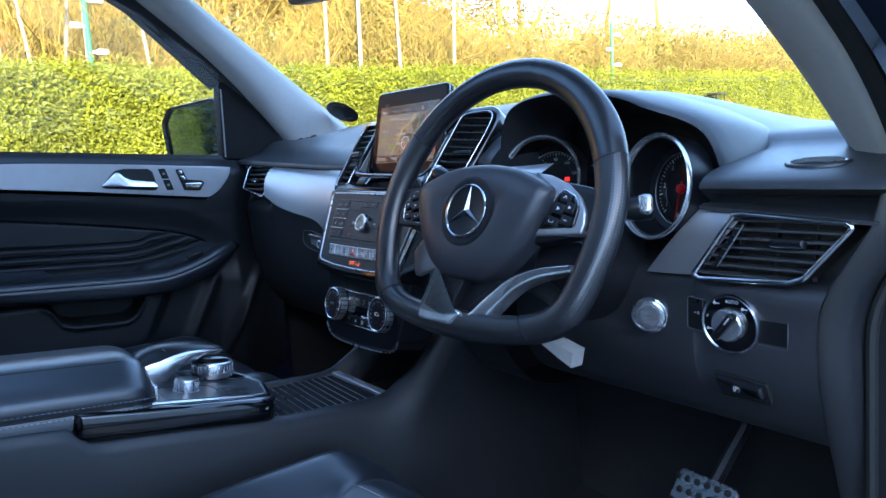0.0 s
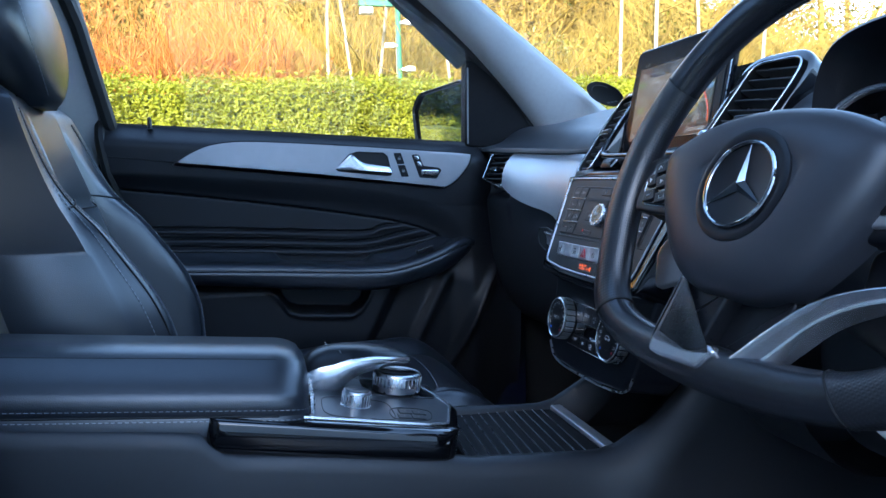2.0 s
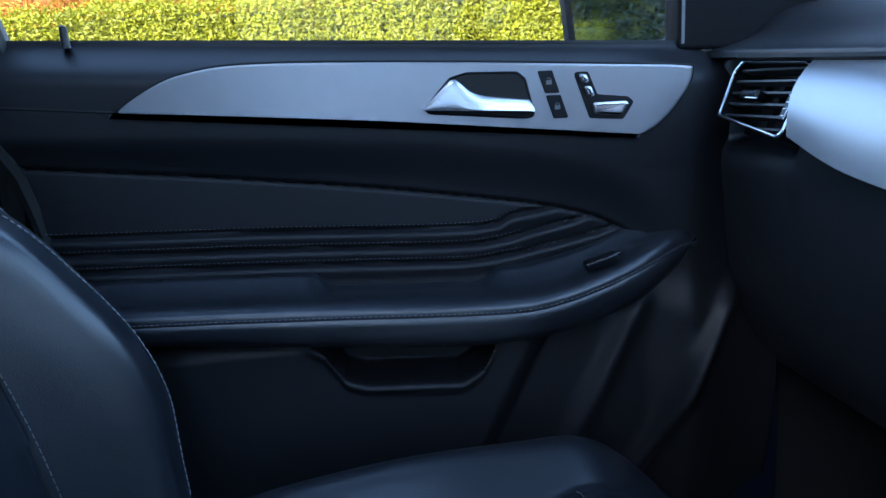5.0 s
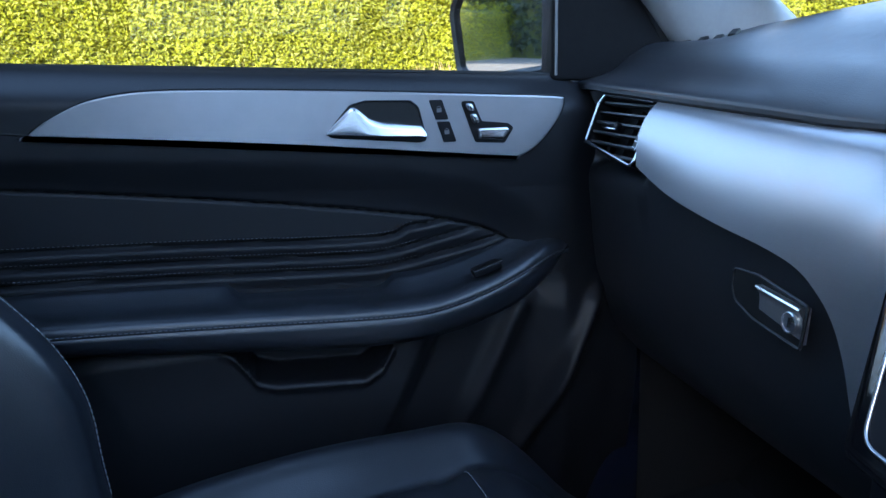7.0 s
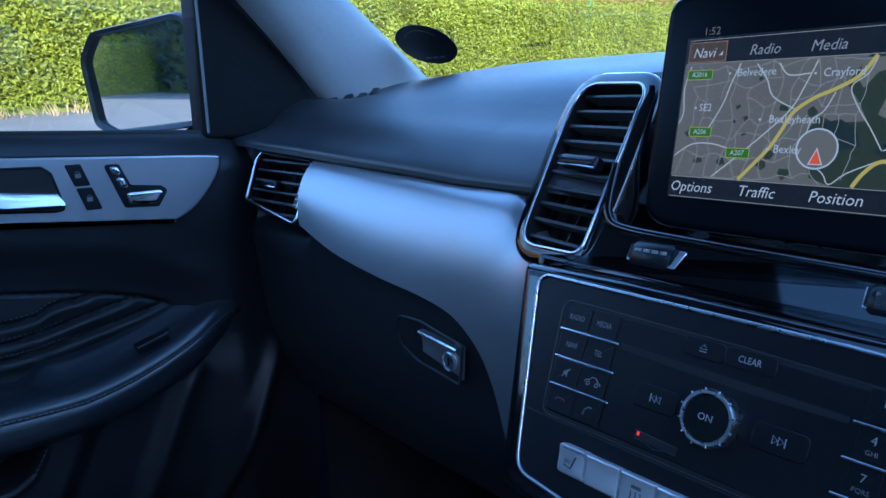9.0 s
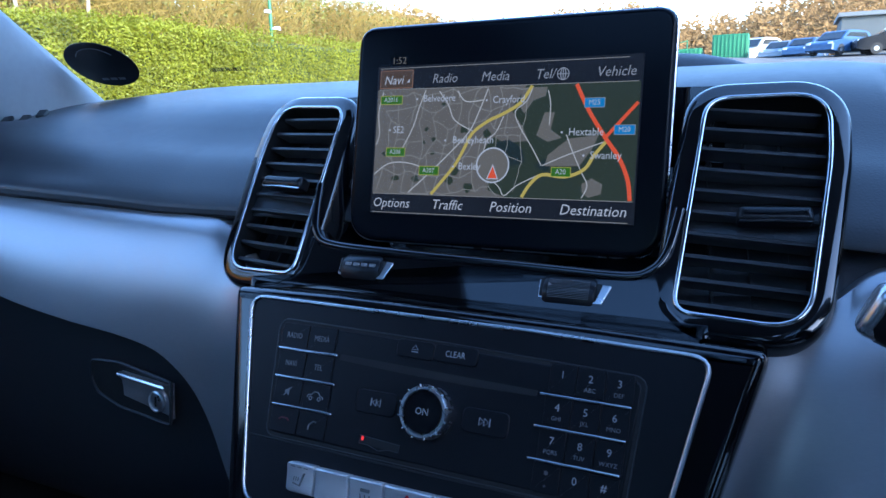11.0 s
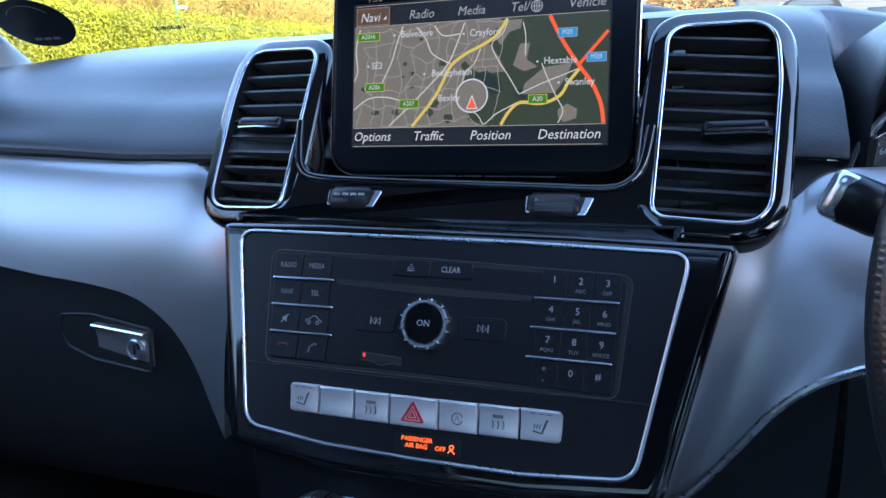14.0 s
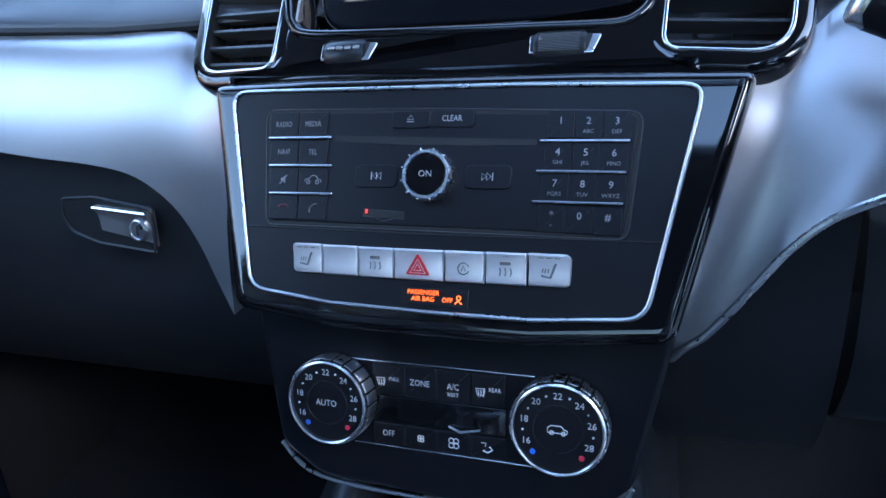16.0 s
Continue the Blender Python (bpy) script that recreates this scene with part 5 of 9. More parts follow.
for k in range(13):                               # a pull that rolls over its upper edge
    t = k / 12
    u = -0.0115 + 0.0525 * t
    lo, hi = -0.0102 - 0.0095 * t, 0.0135 - 0.0040 * t
    rows.append([FG.at(u, lo + (hi - lo) * f, d) for f, d in ((0, -0.001), (0, 0.0028), (0.12, 0.0040), (0.45, 0.0046), (0.72, 0.0060), (0.86, 0.0090), (0.95, 0.0105), (1.0, 0.0090), (1.0, -0.001))])
g.grid(rows, loop=True, caps=True)
part("pull", g, M_SILVER, gh)
g = Geo()
g.tube([FG.at(-0.0115, 0.0122, 0.0098), FG.at(0.041, 0.0083, 0.0098)], 0.0014, 6)
part("pull_edge", g, M_CHROME, gh)
g = Geo()
g.lathe([(0.0085, 0.005), (0.0085, 0.0075), (0.0075, 0.008), (0.007, 0.0066)], FG.moved(0.0285, -0.0055), 20)
lk = part("key_lock", g, M_MATCHROME, gh)
g = Geo()
g.box((0, 0, 0.0070), (0.0018, 0.008, 0.001), FG.moved(0.0285, -0.0055))
part("key_slot", g, M_DARK, lk)


# ---- air vents ----
def vent(name, outline, F, label, slats, tabpos, depth=0.03, wheel=None, chrome=0.0014, rim=0.0115, tilt=0.15, housing=True, slope=0.0):
    """A vent: gloss housing, chrome frame, box blackened for its inner shade, tilted slats and a tab."""
    t = thing(name, F.at(0, 0), label, "air vent", "dashboard air vents")
    if housing:
        g = Geo()
        out = inset(outline, -rim)
        rows = [[F.at(u, v, d) for u, v in o] for o, d in ((out, -0.045), (out, -0.004), (inset(out, 0.0015), 0.0), (inset(out, 0.004), 0.0018), (inset(outline, 0.0), 0.0015), (inset(outline, 0.001), -0.004))]
        g.grid(rows, loop=True)
        part("housing", g, M_GLOSS, t, "gloss black housing", 50)
    g = Geo()
    g.tube([F.at(u, v, 0.0015) for u, v in inset(outline, 0.0005)], chrome, 8, closed=True, up=F.n)
    part("chrome_frame", g, M_CHROME, t, "bright chrome frame", 60)
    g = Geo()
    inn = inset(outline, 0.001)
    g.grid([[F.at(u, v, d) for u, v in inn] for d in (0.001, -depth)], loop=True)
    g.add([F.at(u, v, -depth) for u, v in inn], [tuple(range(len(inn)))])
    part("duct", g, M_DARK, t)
    us, vs = [p[0] for p in inn], [p[1] for p in inn]
    for k in range(slats):
        v = min(vs) + (max(vs) - min(vs)) * (k + 0.6) / (slats + 0.2)
        cross = []
        for (a, b), (c, d) in zip(inn, inn[1:] + inn[:1]):
            if (b - v) * (d - v) < 0:
                cross.append(a + (c - a) * (v - b) / (d - b))
        if len(cross) < 2:
            continue
        a, b = min(cross) + 0.0008, max(cross) - 0.0008
        g = Geo()
        rows = []
        for j in range(9):
            u = a + (b - a) * j / 8
            rows.append([F.at(u, v + dv - slope * (u - (a + b) / 2), dd) for dv, dd in ((0.0012, -0.003), (0.0021, -0.0042), (0.0008 + 0.016 * tilt, -0.018), (-0.0012 + 0.016 * tilt, -0.018), (-0.0012, -0.0045), (-0.0006, -0.003))])
        g.grid(rows, loop=True, caps=True)
        part("slat", g, M_SLAT, t)
    for k in range(3):
        g = Geo()
        u = min(us) + (max(us) - min(us)) * (k + 1) / 4
        g.box((u, (max(vs) + min(vs)) / 2, -0.024), (0.0016, (max(vs) - min(vs)) * 0.8, 0.008), F)
        part("back_fin", g, M_SLAT, t)
    if tabpos:
        u, v, w = tabpos
        g = Geo()
        g.prism(rounded([(u - w / 2, v - 0.003), (u + w / 2, v - 0.003), (u + w / 2 - 0.001, v + 0.006), (u - w / 2 + 0.001, v + 0.006)], 0.0025, 3), F, -0.004, 0.005, 0.003)
        tb = part("tab", g, M_SATIN, t)
        g = Geo()
        g.tube([F.at(u - w / 2 + 0.001, v - 0.0028, 0.003), F.at(u, v - 0.0032, 0.0048), F.at(u + w / 2 - 0.001, v - 0.0028, 0.003)], 0.0007, 5)
        part("tab_edge", g, M_CHROME, tb)
    if wheel:
        u0, v0, u1, v1 = wheel
        g = Geo()
        o = [(u0 - 0.002, v0), (u0 + 0.005, v0), (u1 + 0.005, v1), (u1 - 0.002, v1)]
        g.prism(rounded(o, 0.001, 2), F, -0.004, 0.0008, 0.0005)
        part("thumbwheel", g, M_SATIN, t)
        g = Geo()
        g.tube([F.at(u0 + 0.006, v0, 0.0008), F.at(u1 + 0.006, v1, 0.0008)], 0.0009, 6)
        for k in range(6):
            s = (k + 0.5) / 6
            g.box((u0 + (u1 - u0) * s + 0.0015, v0 + (v1 - v0) * s, 0.001), (0.005, 0.0008, 0.0008), F)
        part("wheel_trim", g, M_MATCHROME, t)
    return t


def tall(mid, top, low, drop):
    """The outline of a centre vent, by the places of its outer side."""
    return rounded([(-0.0165, 0.127), (top, 0.1285), (mid, 0.085), (low, drop), (-0.0365, -0.0062)], [0.017, 0.056, 0.2, 0.024, 0.010], 10)


half_r, half_l = tall(0.0465, 0.0495, 0.0280, -0.0135), tall(0.0515, 0.0550, 0.0310, -0.0095)
FVR = Frame((0.155, 0.055, 1.11), (1, 0.2, 0), (0, 0.6, 0.8))
FVL = Frame((-0.155, 0.055, 1.11), (1, -0.2, 0), (0, 0.6, 0.8))
vent("centre_vent", half_r, FVR, "tall dashboard air vent with gloss black and chrome surround", 10, (0.016, 0.049, 0.038), slope=0.10)
vent("centre_vent", [(-u, v) for u, v in half_l][::-1], FVL, "tall dashboard air vent with gloss black and chrome surround", 10, (-0.012, 0.060, 0.042))
# passenger's side vent
FVP = Frame((-0.571, 0.058, 1.112), Vector((1, 0.10, -0.02)), (0.03, 0.5, 0.9))
vp = rounded([(-0.050, -0.018), (-0.058, 0.030), (-0.052, 0.042), (0.048, 0.038), (0.056, 0.032), (0.061, -0.030), (0.056, -0.036)], 0.006, 4)
vent("side_vent", vp, FVP, "side air vent in a chrome frame before the passenger", 6, (-0.012, 0.004, 0.03), wheel=(0.046, -0.018, 0.045, 0.022), chrome=0.0020, housing=False)
# driver's side vent
FVD = Frame((0.632, 0.1115, 1.035), Vector((1, 0.03, 0.0)), (0, 0.16, 1))
vd = rounded([(-0.084, -0.035), (-0.074, -0.038), (0.026, -0.033), (0.040, -0.027), (0.082, 0.026), (0.075, 0.030), (-0.030, 0.036), (-0.040, 0.035)], [0.005, 0.006, 0.01, 0.012, 0.004, 0.004, 0.004, 0.004], 4)
vent("side_vent", vd, FVD, "wide side air vent in a chrome frame beside the wheel", 7, (0.020, 0.006, 0.036), wheel=(-0.060, -0.022, -0.034, 0.024), chrome=0.0030, housing=False, tilt=0.2)
# small oval vent on the upper pad
ov = thing("demister_vent", (0.662, 0.141, 1.119), "small oval demister vent in the upper pad", "air vent")
pr = pad_row(0.662)
pi = min(range(1, len(pr) - 1), key=lambda k: abs(pr[k][1] - 0.148) + (0 if pr[k][2] > gap_z(0.66) + 0.012 else 1))
along = Vector(pr[pi - 1]) - Vector(pr[pi + 1])
FO = Frame(Vector(pr[pi]), (1, 0, 0), along)
el = [(0.0265 * math.cos(a), 0.0165 * math.sin(a)) for a in [2 * math.pi * k / 32 for k in range(32)]]
g = Geo()
g.grid([[FO.at(u * s, v * s, d) for u, v in el] for s, d in ((1.26, -0.004), (1.25, 0.0012), (1.17, 0.0026), (1.0, 0.0020), (0.97, 0.0006), (0.9, 0.0006))], loop=True, caps=True)
part("surround", g, M_DASH, ov, "", 60)
# flat black disc that paints the shade down the duct
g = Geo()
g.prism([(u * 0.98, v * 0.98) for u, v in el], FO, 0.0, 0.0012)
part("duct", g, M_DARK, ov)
for k in range(4):
    v = -0.0084 + 0.0056 * k
    w = 0.0258 * math.sqrt(max(0.05, 1 - (v / 0.0135) ** 2))
    g = Geo()
    g.tube([FO.at(-w, v - 0.0008, 0.0026), FO.at(0, v + 0.0008, 0.0032), FO.at(w, v - 0.0004, 0.0026)], 0.0012, 6)
    part("slat", g, M_FRAME, ov)

# instrument binnacle
binn = thing("instrument_cluster", (0.34, 0.2, 1.08), "two round dials under a black cowl", "instruments")
prof = [(0.180, 1.075), (0.182, 1.13), (0.186, 1.185), (0.200, 1.216), (0.228, 1.231), (0.275, 1.237), (0.328, 1.235), (0.40, 1.226), (0.455, 1.206), (0.50, 1.176), (0.545, 1.118), (0.56, 1.075), (0.555, 1.03)]
prof = [(x, z - 0.016 * step(1.10, 1.20, z)) for x, z in prof]
prof = [(0.383 + (x - 0.34) * 0.93, 1.158 + (z - 1.155) * 0.96) for x, z in prof[:-3]] + [(0.554, 1.126), (0.562, 1.085), (0.556, 1.045)]
pp = spline(prof, 5)
cx, cz = 0.383, 1.09
rows = []
for s, y, dz in ((0.80, 0.190, 0), (0.90, 0.155, 0), (0.97, 0.118, 0), (0.995, 0.100, 0), (1.0, 0.102, 0.002), (1.01, 0.115, 0.004), (1.02, 0.18, 0.002), (1.03, 0.25, -0.007), (1.035, 0.30, -0.016), (1.04, 0.36, -0.032), (1.045, 0.46, -0.065)):
    rows.append([(cx + (x - cx) * s, y + 0.048 * step(0.48, 0.545, x) * step(0.19, 0.10, y), cz + (z - cz) * s + dz) for x, z in pp])
g = Geo()
g.grid(rows)
part("cowl", g, M_COWL, binn, "black cowl over the dials", 60)
# black sheet standing for the shade behind the dials
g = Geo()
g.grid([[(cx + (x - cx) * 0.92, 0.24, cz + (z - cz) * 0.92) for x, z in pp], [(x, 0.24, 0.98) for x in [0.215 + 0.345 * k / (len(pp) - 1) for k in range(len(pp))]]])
part("dial_back_shade", g, M_DARK, binn)


class ClusterFrame(Frame):
    """A dial's plane, a little smaller than its drawing."""

    def at(self, u, v, d=0.0):
        return self.o + self.u * (u * 0.93) + self.v * (v * 0.93) + self.n * d


for x, z, yaw, nums in ((0.288, 1.107, 0.26, "speed"), (0.484, 1.098, -0.26, "revs")):   # both turned towards the driver
    F = ClusterFrame((x, 0.131, z), (1, yaw, 0), (0, 0.15, 1))
    g = Geo()
    g.grid([[F.at(r * math.cos(2 * math.pi * q / 56), r * math.sin(2 * math.pi * q / 56), d) for q in range(56)] for r, d in ((0.0680, 0.004), (0.0694, 0.0064), (0.0692, 0.0090), (0.0676, 0.0108), (0.0652, 0.0098), (0.0632, 0.0070), (0.0622, 0.003))], loop=True)
    part("dial_ring", g, M_BUTTON, binn, "silver dial ring", 60)
    g = Geo()
    g.grid([[F.at(r * math.cos(2 * math.pi * q / 48), r * math.sin(2 * math.pi * q / 48), d) for q in range(48)] for r, d in ((0.0660, -0.03), (0.0676, 0.000), (0.0681, 0.006), (0.066, 0.0085), (0.0639, 0.006), (0.060, -0.012), (0.056, -0.030), (0.0475, -0.0335), (0.0470, -0.040))], loop=True)
    part("dial_tube", g, M_SATIN, binn, "", 40)
    g = Geo()
    g.tube([F.at(0.0475 * math.cos(2 * math.pi * q / 48), 0.0475 * math.sin(2 * math.pi * q / 48), -0.0330) for q in range(48)], 0.0008, 6, closed=True)
    part("inner_ring", g, M_BUTTON, binn)
    g = Geo()
    g.lathe([(0.0475, -0.0405), (0.0475, -0.0385), (0.033, -0.038), (0.0325, -0.0385), (0.002, -0.0385)], F, 48)
    dl = part("dial", g, M_SATIN, binn, "black dial face")
    for k in range(41):
        a = radians(225 - 270 * k / 40)
        L = 0.0052 if k % 5 == 0 else 0.0028
        FF = Frame(F.at(math.cos(a) * 0.0462, math.sin(a) * 0.0462, -0.0377), F.u * math.cos(a) + F.v * math.sin(a), F.v * math.cos(a) - F.u * math.sin(a))
        g = Geo()
        g.box((-L / 2, 0, 0), (L, 0.0006 if k % 5 else 0.0010, 0.0004), FF)
        part("scale_mark", g, M_WHITE, dl)
    labels = [str(k) for k in range(0, 6)] if nums == "revs" else [str(20 * k) for k in range(0, 9)]
    for k, s in enumerate(labels):
        a = radians(225 - 270 * k / (len(labels) - 1) if nums == "speed" else 262 - 220 * k / 5)
        text("numeral", s, F.moved(math.cos(a) * 0.0355, math.sin(a) * 0.0355, -0.0376), 0.0085 if nums == "revs" else 0.0062, M_WHITE, dl)
    a = radians(262 if nums == "revs" else 228)
    g = Geo()
    g.tube([F.at(-0.010 * math.cos(a), -0.010 * math.sin(a), -0.034), F.at(0.042 * math.cos(a), 0.042 * math.sin(a), -0.0345)], 0.0014, 6, squash=0.5)
    part("needle", g, M_RED, dl)
    g = Geo()
    g.lathe([(0.0062, -0.038), (0.0062, -0.033), (0.005, -0.031), (0.001, -0.0305)], F, 20)
    part("needle_hub", g, M_RED if nums == "revs" else M_SATIN, dl)
g = Geo()
F = Frame((0.383, 0.165, 1.094), (1, 0, 0), (0, 0.15, 1))
g.box((0, -0.005, 0), (0.085, 0.10, 0.006), F, 0.003)
mid = part("centre_display", g, M_GLOSS, binn)
g = Geo()
for v, w in ((0.030, 0.07), (-0.005, 0.07)):
    g.box((0, v, 0.0035), (w, 0.0006, 0.0005), F)
for u, v, w, h in ((0.015, 0.012, 0.02, 0.004), (0.020, -0.016, 0.014, 0.005), (0.016, -0.026, 0.012, 0.003), (0.018, -0.034, 0.022, 0.005)):
    g.box((u, v, 0.0035), (w, h, 0.0005), F)
part("display_marks", g, M_GREYPRINT, mid)
g = Geo()
F = Frame((0.288, 0.131, 1.107), (1, 0.26, 0), (0, 0.15, 1))
g.box((0.020, 0.004, -0.0365), (0.008, 0.006, 0.0006), F, 0.002)
part("warning_lamp", g, M_REDLIT, binn, "red warning lamp")

# controls on the knee panel
st = thing("start_button", (0.488, 0.113, 0.945), "round silver engine start button", "button")
FS = Frame((0.4855, 0.1085, 0.9445), (0.93, 0.36, 0), (0, -0.05, 1))
g = Geo()
g.lathe([(0.0232, -0.012), (0.0232, 0.002), (0.0223, 0.004), (0.0205, 0.0045), (0.0196, 0.003)], FS, 40)
part("bezel", g, M_CHROME, st, "", 50)
g = Geo()
g.lathe([(0.0196, 0.0), (0.0193, 0.004), (0.0180, 0.0052), (0.010, 0.0045), (0.001, 0.0042)], FS, 40)
bt = part("cap", g, M_BUTTON, st, "", 50)
for k, (s, dv) in enumerate((("ENGINE", 0.008), ("START", -0.001), ("STOP", -0.008))):
    text("lettering", s, FS.moved(0, dv, 0.0048), 0.0050, M_GREYPRINT, bt)
ls = thing("light_switch", (0.59, 0.113, 0.95), "round headlamp switch with a chrome ring and silver knob", "switch")
FL = Frame((0.591, 0.1135, 0.950), (1, 0, 0), (0, -0.05, 1))
g = Geo()
g.prism(rounded([(-0.056, -0.014), (0.062, -0.020), (0.063, 0.014), (-0.054, 0.024)], 0.003, 3), FL, -0.002, 0.002, 0.001)
part("plate", g, M_SATIN, ls)
g = Geo()
g.tube([FL.at(u, v, 0.0016) for u, v in rounded([(-0.056, -0.014), (0.062, -0.020), (0.063, 0.014), (-0.054, 0.024)], 0.003, 3)], 0.0006, 5, closed=True)
g.tube([FL.at(-0.036, -0.016, 0.0021), FL.at(-0.0345, 0.0225, 0.0021)], 0.0004, 4)
part("plate_edge", g, M_FRAME, ls)
g = Geo()
g.lathe([(0.0345, -0.002), (0.0345, 0.006), (0.0335, 0.008), (0.0315, 0.0075), (0.0305, 0.006)], FL, 44)
part("chrome_ring", g, M_CHROME, ls, "", 50)
g = Geo()
g.lathe([(0.031, 0.0), (0.0305, 0.0062), (0.018, 0.0064), (0.001, 0.0064)], FL, 44)
face = part("face", g, M_GLOSS, ls)
g = Geo()
g.lathe([(0.0185, 0.006), (0.0180, 0.013), (0.0165, 0.0145), (0.001, 0.0145)], FL, 36)
kb = part("knob", g, M_BUTTON, ls, "", 40)
g = Geo()
g.box((0, 0, 0.017), (0.009, 0.036, 0.010), FL.turned(-38), 0.002)
gp = part("grip", g, M_SATIN, kb, "black grip bar")
g = Geo()
g.box((0, 0.010, 0.0222), (0.0016, 0.010, 0.0006), FL.turned(-38))
part("mark", g, M_WHITE, gp)
text("lettering", "AUTO", FL.moved(0.004, 0.0255, 0.0066), 0.0055, M_WHITE, face)
text("lettering", "P", FL.moved(-0.026, 0.006, 0.0066), 0.0055, M_WHITE, face)
for u, v in ((-0.014, 0.022), (0.019, 0.019), (-0.023, -0.008)):
    g = Geo()
    g.prism(circle(0.0017, 10, (u - 0.003, v)), FL, 0.0064, 0.0068)
    g.box((u + 0.0005, v, 0.0066), (0.0052, 0.001, 0.0004), FL)
    part("lamp_symbol", g, M_WHITE, face)
g = Geo()
g.lathe([(0.0012, 0.002), (0.0012, 0.0026)], FL.moved(-0.045, 0.006), 10)
g.box((-0.041, 0.006, 0.0024), (0.003, 0.0035, 0.0004), FL)
part("fog_symbol", g, M_GREYPRINT, ls)
pb = thing("parking_brake_switch", (0.60, 0.113, 0.88), "black parking brake lever below the light switch", "switch")
FP = Frame((0.600, 0.1155, 0.880), (1, 0, 0), (0, -0.12, 1))
g = Geo()
g.prism(rounded([(-0.034, 0.012), (0.030, 0.008), (0.036, -0.016), (-0.026, -0.016)], 0.004, 3), FP, -0.004, 0.001, 0.001)
part("recess", g, M_DARK, pb)
g = Geo()
g.prism(rounded([(-0.028, 0.010), (0.027, 0.006), (0.031, -0.008), (-0.022, -0.010)], 0.003, 3), FP, 0.0, 0.010, 0.004)
lv = part("lever", g, M_SATIN, pb)
text("lettering", "(P)", FP.moved(0.0, 0.0, 0.0103), 0.0075, M_WHITE, lv)

# ---- centre stack ----
FR = Frame((0, 0.0086, 1.05), (1, 0, 0), (0, 0.4275, 0.904))
stack = thing("centre_stack", (0, 0.05, 0.95), "gloss black centre stack surround with a chrome line", "centre stack")
g = Geo()
so = rounded([(-0.160, 0.0545), (-0.1285, -0.088), (-0.06, -0.0955), (0.0, -0.0965), (0.06, -0.0965), (0.1335, -0.0895), (0.1685, 0.0505), (0.08, 0.0535), (-0.08, 0.0555)], [0.006, 0.012, 0.06, 0.06, 0.06, 0.012, 0.006, 0.05, 0.05], 4)
g.prism(so, FR, -0.06, 0.0, 0.006)
part("surround", g, M_GLOSS, stack, "", 50)
co = rounded([(-0.1435, 0.0495), (-0.1170, -0.0765), (-0.06, -0.0825), (0.0, -0.0840), (0.06, -0.0840), (0.1205, -0.0795), (0.1450, 0.0445), (0.05, 0.0475)], [0.011, 0.016, 0.06, 0.06, 0.06, 0.016, 0.011, 0.06], 5)
g = Geo()
g.tube([FR.at(u, v, 0.0014) for u, v in inset(co, 0.0015)], 0.0013, 8, closed=True, up=FR.n)
part("chrome_line", g, M_MATCHROME, stack, "", 60)
g = Geo()
g.prism(inset(co, 0.0025), FR, -0.003, 0.0009, 0.0004)
part("face_plate", g, M_FASCIA, stack, "satin black face plate")
g = Geo()
g.tube([FR.at(-0.126, -0.0372, 0.001), FR.at(0, -0.0385, 0.001), FR.at(0.127, -0.0385, 0.001)], 0.0006, 5)
part("face_joint", g, M_DARK, stack)

radio = thing("radio_unit", (0, 0.0, 1.05), "black radio unit with keypad and round silver knob", "radio")
g = Geo()
ro = rounded([(-0.1125, 0.0335), (-0.1065, -0.0335), (0.0, -0.0345), (0.1065, -0.0355), (0.1115, 0.0275), (0.0, 0.0315)], [0.005, 0.004, 0.05, 0.004, 0.005, 0.05], 4)
# black rim that paints shade round the sunk fascia
g.prism(inset(ro, -0.0022), FR, -0.004, 0.0012)
part("recess_shade_rim", g, M_DARK, radio)
g = Geo()
g.prism(ro, FR, -0.004, 0.0018, 0.0008)
part("fascia", g, M_FASCIA, radio)
# thin paler line drawn as the highlight along that rim
g = Geo()
g.tube([FR.at(u, v, 0.0013) for u, v in inset(ro, -0.0024)], 0.0004, 6, closed=True, up=FR.n)
part("recess_highlight", g, M_SLAT, radio)
g = Geo()
g.prism(rounded([(-0.0655, 0.0188), (0.0585, 0.0153), (0.0580, 0.0122), (0.020, 0.0120), (-0.020, 0.0130), (-0.0660, 0.0152)], 0.0008, 2), FR, 0.001, 0.0021)
part("disc_slot", g, M_DARK, radio)
